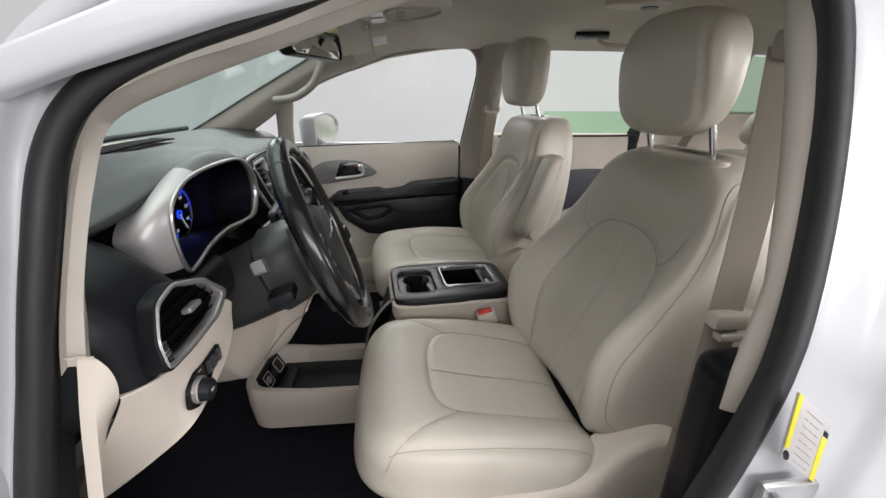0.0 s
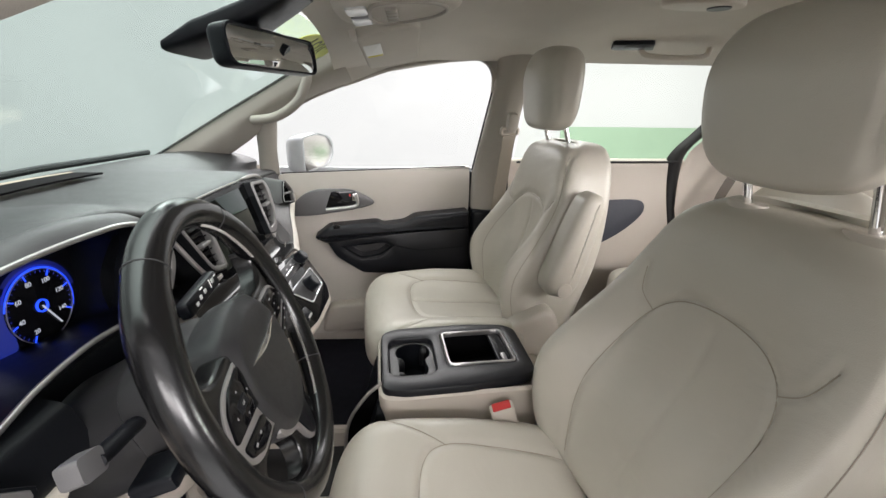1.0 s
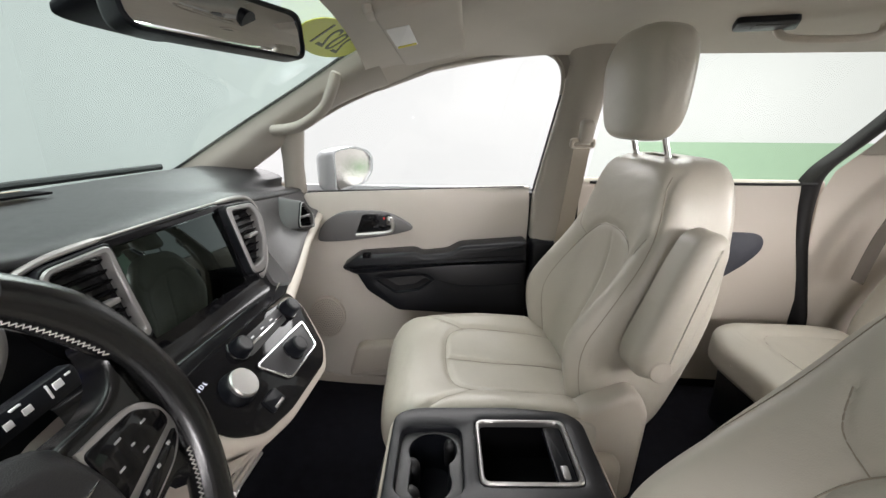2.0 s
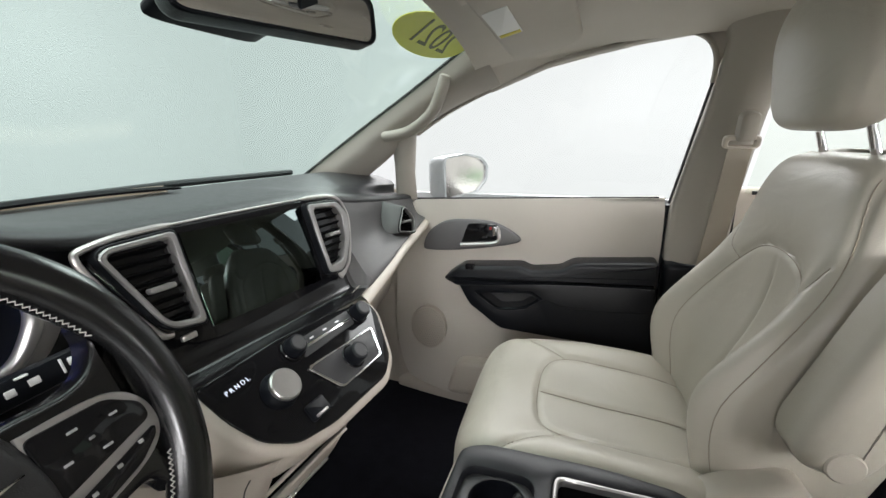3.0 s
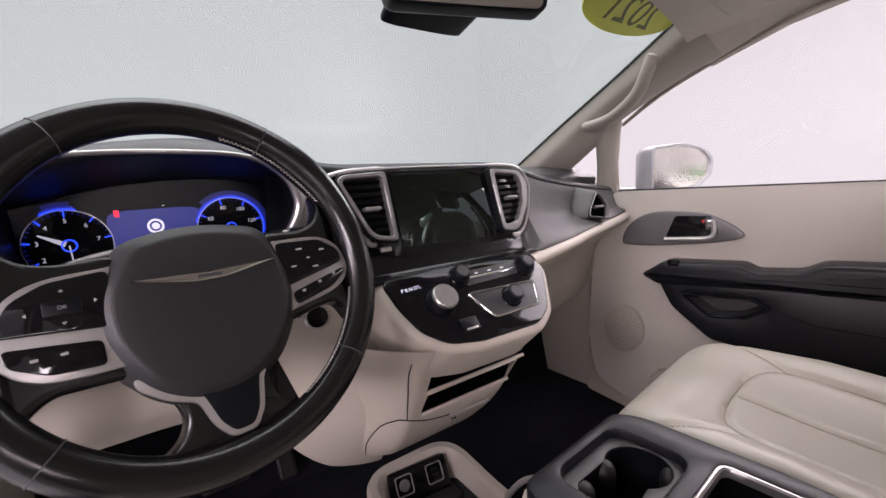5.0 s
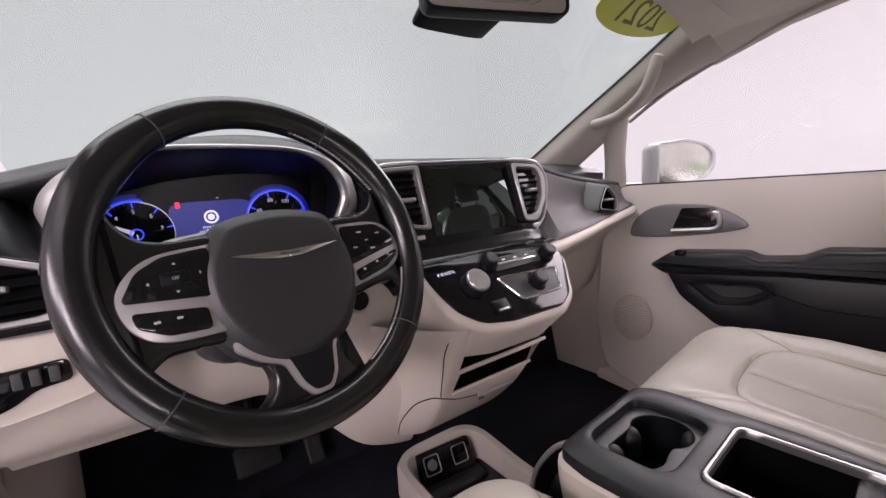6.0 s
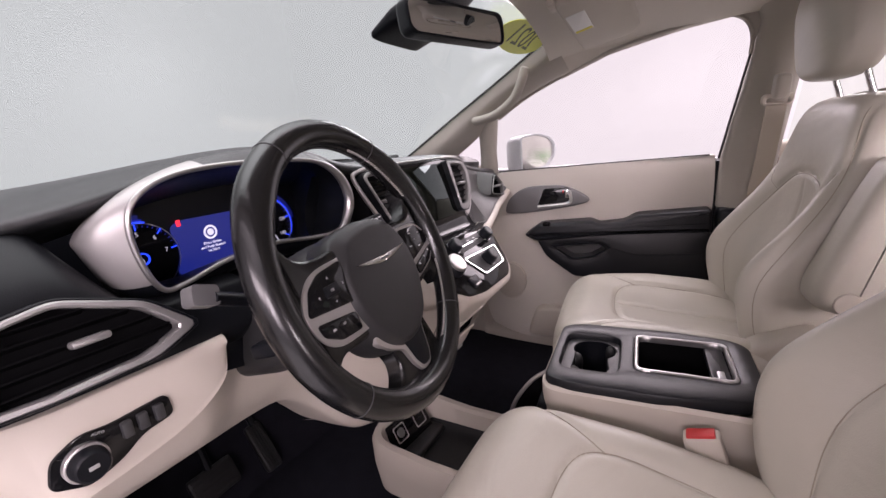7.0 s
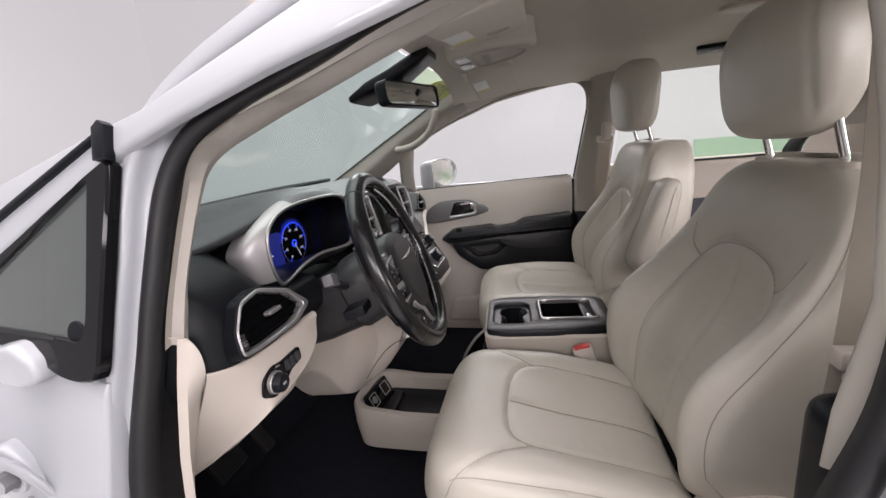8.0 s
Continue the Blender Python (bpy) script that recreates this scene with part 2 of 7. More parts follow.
def plate(outer, inner, fr, d0, d1, bevel=0.002, n=96):
    """A flat ring between two outlines, with walls outside and inside."""
    o, u, v, w = fr
    a, b = even_loop(outer, n), even_loop(inner, n)
    c = b.mean(0)
    k = min(range(n), key=lambda i: np.hypot(*(np.roll(b, -i, 0) - a).T).sum())
    b = np.roll(b, -k, 0)
    up = 1 if d1 > d0 else -1

    def lay(q, d):
        return [o + u * p[0] + v * p[1] + w * d for p in q]

    def shrink(q, s):
        g = q.mean(0)
        e = q - g
        return g + e * (1 - s / (np.linalg.norm(e, axis=1)[:, None] + 1e-9))

    rows = [lay(a, d0), lay(a, d1 - up * bevel), lay(shrink(a, bevel), d1), lay(shrink(b, -bevel), d1), lay(b, d1 - up * bevel), lay(b, d0)]
    return skin(rows + [rows[0]], True)


def well(outline, fr, d_top, d_bottom, taper=0.9, n=64):
    """An open tub let in below d_top."""
    o, u, v, w = fr
    q = even_loop(outline, n)
    g = q.mean(0)
    rows = []
    for s, d in ((1.0, d_top), (taper, d_bottom + 0.006), (taper * 0.96, d_bottom), (taper * 0.5, d_bottom)):
        rows.append([o + u * p[0] + v * p[1] + w * d for p in g + (q - g) * s])
    return skin(rows, True, False)[0], skin(rows, True, False)[1] + [tuple(3 * n + i for i in range(n))]


def box(x0, x1, y0, y1, z0, z1, r=0.004, n=2):
    bm = bmesh.new()
    bmesh.ops.create_cube(bm, size=1, matrix=Matrix.Translation(((x0 + x1) / 2, (y0 + y1) / 2, (z0 + z1) / 2)) @ Matrix.Diagonal((x1 - x0, y1 - y0, z1 - z0, 1)))
    if r:
        bmesh.ops.bevel(bm, geom=bm.edges[:] + bm.verts[:], offset=r, segments=n, affect="EDGES", profile=0.5)
    return bm


def block(fr, u0, u1, v0, v1, d0, d1, r=0.003):
    """A rounded block in the plane fr."""
    return slab(rounded([(u0, v0), (u1, v0), (u1, v1), (u0, v1)], r, 4), fr, d0, d1, min(r * 0.7, abs(d1 - d0) * 0.45))


def disc(fr, cu, cv, r, d0, d1, bevel=0.001, n=32, taper=1.0):
    o, u, v, w = fr
    prof = [(r, d0), (r * taper, d1 - bevel), (r * taper - bevel, d1)]
    rows = [[o + u * (cu + k * math.cos(a)) + v * (cv + k * math.sin(a)) + w * d for a in np.linspace(0, 2 * math.pi, n, endpoint=False)] for k, d in prof]
    return skin(rows, True, True)


def sheet(fn, nu, nv, thick=0.0, back=None):
    """A grid fn(s, t), s and t from 0 to 1; thick gives it a second side along back."""
    rows = [[np.array(fn(i / nu, j / nv), float) for j in range(nv + 1)] for i in range(nu + 1)]
    if not thick:
        return skin(rows)
    b = np.array(back, float) * thick
    front = skin(rows)
    rear = skin([[p + b for p in r] for r in rows])
    k = len(front[0])
    pts = front[0] + rear[0]
    faces = list(front[1]) + [tuple(i + k for i in f[::-1]) for f in rear[1]]
    m = nv + 1
    rim = [j for j in range(m)] + [i * m + nv for i in range(1, nu + 1)] + [nu * m + j for j in range(nv - 1, -1, -1)] + [i * m for i in range(nu - 1, 0, -1)]
    for a, c in zip(rim, rim[1:] + rim[:1]):
        faces.append((c, a, a + k, c + k))
    return pts, faces


def lerp_table(x, table):
    xs = [r[0] for r in table]
    return np.array([np.interp(x, xs, [r[i] for r in table]) for i in range(1, len(table[0]))])


def text_on(name, words, fr, cu, cv, size, material, parent, d=0.0006, lift=0.0003, turn=0.0):
    """Raised lettering in the built-in font, on the plane fr."""
    data = bpy.data.curves.new(name, "FONT")
    data.body, data.size, data.align_x, data.align_y, data.extrude = words, size, "CENTER", "CENTER", d / 2
    tmp = new(name, data)
    bpy.context.view_layer.update()
    mesh = bpy.data.meshes.new_from_object(tmp.evaluated_get(bpy.context.evaluated_depsgraph_get()))
    bpy.data.objects.remove(tmp)
    o, u, v, w = fr
    c, s = math.cos(turn), math.sin(turn)
    pts = [o + u * (cu + p.co.x * c - p.co.y * s) + v * (cv + p.co.x * s + p.co.y * c) + w * (lift + p.co.z) for p in mesh.vertices]
    faces = [tuple(f.vertices) for f in mesh.polygons]
    return part(name, (pts, faces), material, parent)

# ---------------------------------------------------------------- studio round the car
# walls and ceiling emit, standing in for the studio light on them
WALLGLOW = glowing("glowing_white_wall", (0.985, 0.99, 0.975), 0.39, (0.17, 0.17, 0.17))
STUDIOFLOOR = surface("studio_floor", (0.55, 0.56, 0.56), 0.5, vary=0.05)
GREENWALL = surface("pale_green_wall", (0.30, 0.42, 0.30), 0.8, vary=0.04)


def setting(name, shape, material, label, category):
    return tagged(part(name, shape, material), label, category, kind="structure")


setting("floor", box(-6, 7, -5, 5, -0.1, 0, 0), STUDIOFLOOR, "smooth pale grey floor of a photo studio", "floor")
setting("wall_north", box(-6.1, 7.1, 5.0, 5.1, 0, 4, 0), WALLGLOW, "plain white studio wall that gives off a glow", "wall")
# wall copy with weaker emission for the dimmer side of the room
DIMGLOW_WALL = glowing("dim_glow_wall", (0.985, 0.99, 0.975), 0.09, (0.42, 0.42, 0.42))
setting("wall_south", box(-6.1, 7.1, -5.1, -5.0, 0, 4, 0), DIMGLOW_WALL, "plain white studio wall that gives off a glow", "wall")
setting("wall_west", box(-6.1, -6.0, -5.0, 5.0, 0, 4, 0), WALLGLOW, "plain white studio wall that gives off a glow", "wall")
setting("wall_east", box(7.0, 7.1, -5.0, 5.0, 0, 4, 0), WALLGLOW, "plain white studio wall that gives off a glow", "wall")
setting("ceiling", box(-6.1, 7.1, -5.1, 5.1, 4.0, 4.1, 0), WALLGLOW, "white studio ceiling that gives off a glow", "ceiling")
setting("wall_band", box(2.2, 6.5, 4.97, 4.996, 0.0, 1.02, 0), GREENWALL, "pale green lower band on the white wall", "wall band")

# ---------------------------------------------------------------- cabin shell


car_body = thing("car_body", (0.0, 0.0, 0.2), "white minivan body shell with its driver door open", "car body", kind="structure")

# floor pan and carpet
part("carpet", sheet(lambda s, t: (-0.75 + 3.6 * s, -0.90 + 1.80 * t, 0.30 + 0.05 * max(0, (0.25 - s) * 6) ** 2 * 0.35 + 0.004 * math.sin(40 * s) * math.sin(23 * t)), 90, 40, 0.02, (0, 0, -1)), CARPET, car_body, "black cut-pile carpet")
part("firewall", sheet(lambda s, t: (-0.62 - 0.12 * s, -0.80 + 1.6 * t, 0.28 + 0.62 * s), 6, 10, 0.03, (-1, 0, 0)), CARPET, car_body)
part("rear_wall", box(2.85, 2.9, -0.8, 0.8, 0.2, 1.0), BEIGE, car_body)

# roof lining


def roof_z(x, y):
    front = 0.055 * max(0.0, (0.28 - x) / 0.36) ** 2
    return 1.525 - front - 0.082 * (abs(y) / 0.72) ** 3.2


part("headliner", sheet(lambda s, t: ((lambda y: (lambda x: (x, y, roof_z(x, y)))(-0.075 - 0.035 * (y / 0.7) ** 2 + s * (2.95 + 0.075)))(-0.665 + 1.40 * t)), 60, 40, 0.03, (0, 0, 1)), LINER, car_body, "grey-beige woven headliner")
part("roof_panel", sheet(lambda s, t: (0.02 + 3.06 * s, -0.69 + 1.43 * t, 1.60 - 0.10 * abs(2 * t - 1) ** 3 - 0.06 * max(0, (0.12 - s) / 0.12) ** 2), 20, 20, 0.02, (0, 0, -1)), PAINT, car_body)

# front pillars inside: from the dash up to the roof, both sides
ws_edge = [(-0.78, 0.705, 1.08), (-0.70, 0.688, 1.117), (-0.486, 0.680, 1.238), (-0.278, 0.676, 1.353), (-0.10, 0.660, 1.452)]
win_front = [(-0.62, 0.765, 1.06), (-0.545, 0.745, 1.092), (-0.42, 0.735, 1.172), (-0.335, 0.745, 1.245), (-0.19, 0.752, 1.318), (-0.06, 0.748, 1.365)]


def pillar_trim():
    a = curve(ws_edge, 8)
    b = curve(win_front, 8)
    ia = [a[round(i * (len(a) - 1) / 40)] for i in range(41)]
    ib = [b[round(i * (len(b) - 1) / 40)] for i in range(41)]
    rows = []
    for p, q in zip(ia, ib):
        bulge = np.array([0.012, -0.022, -0.006])
        row = [p + np.array([-0.01, 0, 0.012]), p, p * 0.7 + q * 0.3 + bulge, p * 0.4 + q * 0.6 + bulge * 0.9, q, q + np.array([-0.01, 0.03, 0.0])]
        rows.append(curve(row, 4))
    return skin(rows)


part("a_pillar_trim", pillar_trim(), PILLAR, car_body)

part("glass_border", tube([p + np.array([-0.012, 0.0, 0.008]) for p in curve(ws_edge, 6)], 0.0045, 6), RUBBER, car_body, "black glass border")

# glass
part("windshield", sheet(lambda s, t: (-0.80 + 0.74 * s - 0.05 * (1 - (2 * t - 1) ** 2), -0.70 + 1.40 * t, 1.063 + 0.41 * s + 0.012 * (1 - (2 * t - 1) ** 2) - (0.03 + 0.06 * s) * max(0.0, (0.22 - t) / 0.22) ** 1.5), 12, 12, 0.005, (-0.5, 0, 0.87)), GLASS_WS, car_body, "clear green-tinted windshield").visible_shadow = False

# ---------------------------------------------------------------- seats


def even_ring(a, b, n, count):
    """A superellipse of half axes a and b, in even steps of length."""
    th = np.linspace(0, 2 * math.pi, 4001)
    x = np.sign(np.cos(th)) * np.abs(np.cos(th)) ** (2 / n)
    y = np.sign(np.sin(th)) * np.abs(np.sin(th)) ** (2 / n)
    d = np.r_[0, np.cumsum(np.hypot(np.diff(a * x), np.diff(b * y)))]
    s = np.linspace(0, d[-1], count, endpoint=False)
    return np.interp(s, d, x), np.interp(s, d, y)


def even_side(length, half, m, count):
    """Heights from -1 to 1 and the width left there, rounded at both ends."""
    th = np.linspace(-math.pi / 2, math.pi / 2, 3001)
    v = np.sign(np.sin(th)) * np.abs(np.sin(th)) ** (2 / m)
    s = np.abs(np.cos(th)) ** (2 / m)
    d = np.r_[0, np.cumsum(np.hypot(np.diff(length * v), np.diff(half * s)))]
    k = np.linspace(0, d[-1], count)
    return np.interp(k, d, v), np.interp(k, d, s)


def groove(y, v, seams, depth, wide):
    """How deep the seams press the cover in at the places y, v (metres)."""
    out = np.zeros_like(y)
    for line in seams:
        p = np.array(line)
        best = np.full(y.shape, 9.0)
        for a, b in zip(p[:-1], p[1:]):
            e = b - a
            k = np.clip(((y - a[0]) * e[0] + (v - a[1]) * e[1]) / (e @ e + 1e-12), 0, 1)
            best = np.minimum(best, np.hypot(y - a[0] - k * e[0], v - a[1] - k * e[1]))
        out = np.maximum(out, depth * np.exp(-(best / wide) ** 2))
    return out


class Pad:
    """A stuffed block: y across, v along, w out of its face; shaped by width(v) and rise(y, v)."""

    def __init__(self, fr, hy, hv, hw, n, m, width, rise, seams=(), depth=0.006, wide=0.006, bend=None, level=0.0):
        self.level = level
        self.bend = bend
        self.fr, self.hy, self.hv, self.hw, self.n, self.m = fr, hy, hv, hw, n, m
        self.width, self.rise, self.seams, self.depth, self.wide = width, rise, seams, depth, wide

    def place(self, y, v, w, face):
        """World places of normal coordinates; face: how much of the front's shaping applies."""
        o, u, vv, ww = self.fr
        vm = v * self.hv - self.level * np.clip(v, 0, 1) ** 2 * w * self.hw
        ym = y * self.hy * self.width(v)
        wm = w * self.hw + face * (self.rise(y, v) - groove(ym, vm, self.seams, self.depth, self.wide))
        if self.bend:
            wm = wm + self.bend(v)
        return o + np.multiply.outer(ym, u) + np.multiply.outer(vm, vv) + np.multiply.outer(wm, ww)

    def mesh(self, rows=120, count=200):
        rx, ry = even_ring(self.hy, self.hw, self.n, count)
        v, s = even_side(self.hv, min(self.hy, self.hw * 2), self.m, rows)
        vs, ss = np.repeat(v[:, None], count, 1), np.repeat(s[:, None], count, 1)
        y, w = ss * rx[None], ss * ry[None]
        face = np.clip(w / np.maximum(ss, 1e-6) * 1.6, 0, 1)
        pts = self.place(y, vs, w, face).reshape(-1, 3)
        faces = []
        for i in range(rows - 1):
            for j in range(count):
                a, b = i * count + j, i * count + (j + 1) % count
                faces.append((a, b, b + count, a + count))
        return list(pts), faces

    def on(self, ym, vm, lift=0.0):
        """Places on the front face, from metres across and along."""
        v = np.clip(np.array(vm) / self.hv, -0.999, 0.999)
        y = np.array(ym) / (self.hy * self.width(v))
        s = (1 - np.abs(v) ** self.m) ** (1 / self.m)
        w = np.maximum(s ** self.n - np.minimum(np.abs(y), s * 0.9999) ** self.n, 0) ** (1 / self.n)
        face = np.clip(w / np.maximum(s, 1e-6) * 1.6, 0, 1)
        return list(self.place(y, v, w, face) + lift * self.fr[3])

    def thread(self, line, r=0.0009, lift=0.0011):
        p = np.array(line)
        return tube(self.on(p[:, 0], p[:, 1], lift), r, 5)


def smooth2(pts, n=10):
    return np.array(curve([(p[0], p[1], 0) for p in pts], n))[:, :2]


def bumpf(x, c, w):
    return np.exp(-((x - c) / w) ** 2)


def front_seat(name, label, yc, hip, lean, out, armrest, crown, posts, yb, half, deep=0.078, taper=0.30, square=5.0, wide_head=1.0, cush=(0.262, 0.0), drop=0.085):
    """A leather bucket seat. out: -1 or 1, the side of its door."""
    ob = thing(name, (hip[0] - 0.2, yc, 0.30), label, "car seat", "front seats")
    # cushion
    fr = frame_at((hip[0] - 0.205, yc + cush[1], 0.612 - 0.22 * (drop - 0.085)), (0, 1, 0), (1, 0, -drop))
    fr = (fr[0], fr[1], fr[2], np.array([drop, 0, 1.0]) / math.hypot(drop, 1))
    arc = smooth2([(-0.135, 0.22), (-0.142, 0.05), (-0.138, -0.045), (-0.10, -0.085), (0.0, -0.095), (0.10, -0.085), (0.138, -0.045), (0.142, 0.05), (0.135, 0.22)])
    arc = arc - np.array([cush[1], 0])
    seams = [arc, smooth2([(-0.138 - cush[1], -0.04), (-0.185 - cush[1] * 0.6, -0.115), (-0.93 * cush[0], -0.195)]), smooth2([(0.138 - cush[1], -0.04), (0.185 - cush[1] * 0.4, -0.115), (0.93 * cush[0], -0.195)]),
             smooth2([(-cush[1], -0.09), (-cush[1], 0.05), (-cush[1], 0.22)])]
    rear = [smooth2([(s * cush[0] * k, v) for k, v in ((0.86, -0.18), (0.87, 0.0), (0.848, 0.215))]) for s in (-1, 1)]

    def rise_c(y, v):
        ay = np.abs(y)
        return 0.030 * bumpf(ay, 0.80, 0.24) * np.clip((v + 1.1) * 0.9, 0.42, 1) - 0.014 * bumpf(ay, 0.0, 0.5) * np.clip(v + 0.9, 0, 1) - 0.030 * np.clip((-v - 0.62) / 0.38, 0, 1) ** 2

    if not armrest:
        k = math.cos(-0.10), math.sin(-0.10)
        fr = (fr[0] + np.array([-0.004, 0.010, 0.0]), np.array([-k[1], k[0], 0.0]), np.array([fr[2][0] * k[0], fr[2][0] * k[1], fr[2][2]]), np.array([fr[3][0] * k[0], fr[3][0] * k[1], fr[3][2]]))
    cushion = Pad(fr, cush[0], 0.242, 0.080, 4.2, 5.0, lambda v: 0.955 + 0.045 * np.clip(v + 0.4, -1, 1) - 0.05 * np.clip(-v - 0.6, 0, 1), rise_c, seams + rear, 0.006, 0.006)
    part("cushion", cushion.mesh(), LEATHER, ob)
    for line in seams + rear:
        part("seam", cushion.thread(line), THREAD, ob)
    # backrest
    a = radians(lean)
    up, outw = np.array([math.sin(a), 0, math.cos(a)]), np.array([-math.cos(a), 0, math.sin(a)])
    o = np.array([hip[0], yb, hip[1]]) + up * 0.305 - outw * (deep - 0.008)
    frb = (o, np.array([0, 1.0, 0]), up, outw)
    arch = smooth2([(-0.125, -0.27), (-0.142, -0.10), (-0.132, 0.03), (-0.085, 0.098), (0.0, 0.118), (0.085, 0.098), (0.132, 0.03), (0.142, -0.10), (0.125, -0.27)])
    bs = [arch, smooth2([(-0.118, 0.062), (-0.150, 0.085), (-0.165, 0.130)]), smooth2([(0.118, 0.062), (0.150, 0.085), (0.165, 0.130)]),
          ]
    edge = [smooth2([(s * half * 0.90, -0.26), (s * half * 0.90, -0.05), (s * half * 0.80, 0.14), (s * half * 0.66, 0.27)]) for s in (-1, 1)]

    def rise_b(y, v):
        ay = np.abs(y)
        return -0.004 * bumpf(y, 0.0, 0.03) * np.clip((0.38 - v) * 6, 0, 1) + (0.075 * bumpf(v, -0.32, 0.60) + 0.018 * np.clip(0.6 - v, 0, 1)) * bumpf(ay, 0.84, 0.25) - 0.016 * bumpf(ay, 0, 0.45) * np.clip(0.6 - v, 0, 1) + 0.02 * bumpf(v, -0.45, 0.35) - 0.02 * np.clip((v - 0.55) / 0.45, 0, 1) ** 2

    back = Pad(frb, half, 0.305, deep, 4.4, square, lambda v: 0.97 - taper * np.clip((v - 0.0) / 1.0, 0, 1) ** 1.5, rise_b, bs + edge, 0.006, 0.006, lambda v: 0.078 * np.clip((v + 0.25) / 1.25, 0, 1) ** 1.7, math.tan(a) * 0.9)
    part("backrest", back.mesh(), LEATHER, ob)
    for line in bs + edge:
        part("seam", back.thread(line), THREAD, ob)
    # head restraint on two posts
    top = o + up * 0.298 + outw * 0.078
    if not armrest:  # the head restraint of this seat is set straight over its swung back
        back_turn = Matrix.Translation((hip[0] + 0.02, yc, 0)) @ Matrix.Rotation(-0.12, 4, "Z") @ Matrix.Translation((-hip[0] - 0.02, -yc, 0))
        crown, posts = back_turn @ Vector(crown), back_turn @ Vector(posts)
    hc = np.array(crown)
    tilt = 0.06
    hu, ho = np.array([math.sin(tilt), 0, math.cos(tilt)]), np.array([-math.cos(tilt), 0, math.sin(tilt)])

    def rise_h(y, v):
        return 0.012 * bumpf(v, 0.3, 0.6) - 0.012 * np.abs(y) ** 2

    head = Pad((hc, np.array([0, 1.0, 0]), hu, ho), 0.125 * wide_head, 0.116 - 0.03 * (wide_head - 1), 0.058 - 0.02 * (wide_head - 1), 3.4 - 2 * (wide_head - 1), 3.9 - 4 * (wide_head - 1), lambda v: 0.97 + 0.04 * (1 - v * v) - 0.03 * np.clip(v, 0, 1) ** 2 - (0.04 if armrest else 0.12) * np.clip(-v, 0, 1) ** 2, rise_h, [smooth2([(s * 0.112, -0.1), (s * 0.118, 0.0), (s * 0.10, 0.1)]) for s in (-1, 1)], 0.003, 0.004)
    part("headrest", head.mesh(70, 130), LEATHER, ob)
    for s in (-1, 1):
        foot = np.array([posts[0], posts[1] + s * (0.071 if wide_head == 1.0 else 0.087), posts[2]])
        head_end = np.array([hc[0] + 0.012, foot[1], hc[2] - 0.07])
        part("headrest_post", tube([foot - (head_end - foot) * 0.3, head_end], 0.0065, 14), CHROME, ob, "polished steel post")
        part("post_collar", slab([(0.034 * math.cos(q), 0.021 * math.sin(q)) for q in np.linspace(0, 2 * math.pi, 28, endpoint=False)], (foot, np.array([0, 1.0, 0]), -np.array([-0.995, 0, 0.10]), np.array([0.10, 0, 0.995])), -0.02, 0.005, 0.003), BEIGE, ob, "beige plastic collar")
    # lower trim
    shield = rounded([(-0.40, 0.455), (-0.395, 0.565), (-0.03, 0.605), (0.03, 0.665), (0.10, 0.685), (0.165, 0.655), (0.175, 0.52), (0.10, 0.44)], 0.035, 5)
    fs = (np.array([hip[0], yc + out * 0.225, 0.0]), np.array([1.0, 0, 0]), np.array([0, 0, 1.0]), np.array([0, out * 1.0, 0]))
    part("side_shield", slab(shield, fs, -0.02, 0.055, 0.022, 4), BEIGE, ob)
    part("side_shield", box(hip[0] - 0.36, hip[0] + 0.06, yc - out * 0.235 - 0.03, yc - out * 0.235 + 0.03, 0.44, 0.60, 0.028, 4), BEIGE, ob)
    part("seat_base", box(hip[0] - 0.34, hip[0] + 0.02, yc - 0.2, yc + 0.2, 0.36, 0.56, 0.02), BLACK, ob)
    for s in (-1, 1):
        part("seat_rail", box(hip[0] - 0.42, hip[0] + 0.12, yc + s * 0.19 - 0.02, yc + s * 0.19 + 0.02, 0.305, 0.365, 0.004), METALGREY, ob)
    if armrest:
        fra = (np.array([hip[0] - 0.435, 0.0, 0.0]), np.array([1.0, 0, 0]), np.array([0, 0, 1.0]), np.array([0, -1.0, 0]))
        outline = rounded([(0.600, 1.076), (0.566, 1.066), (0.541, 1.015), (0.474, 0.845), (0.474, 0.815), (0.488, 0.796), (0.554, 0.776), (0.587, 0.81), (0.620, 0.938), (0.637, 1.036), (0.627, 1.068)], 0.018, 4)
        low, axis = np.array([0.531, 0.800]), np.array([0.243, 0.970])
        outline = [low + axis * ((np.array(p[:2]) - low) @ axis) + 0.84 * (np.array(p[:2]) - low - axis * ((np.array(p[:2]) - low) @ axis)) for p in outline]
        pa = part("armrest", slab(even_loop(outline, 120), fra, -0.215, -0.145, 0.026, 6), LEATHER, ob, "folded-up padded armrest")
        part("pivot_cap", disc(fra, 0.532, 0.812, 0.022, -0.150, -0.1425, 0.002), LEATHER_2, pa)
        cover = rounded([(-0.12, 0.46), (-0.10, 0.635), (-0.02, 0.70), (0.085, 0.745), (0.118, 0.69), (0.105, 0.46)], 0.03, 5)
        part("recliner_cover", slab(cover, (np.array([hip[0], yc - 0.205, 0.0]), np.array([1.0, 0, 0]), np.array([0, 0, 1.0]), np.array([0, -1.0, 0])), -0.03, 0.022, 0.018, 4), BEIGE, ob, "beige recliner cover")
    return turned(ob, 0.12, (hip[0] + 0.02, yc, 0.6))


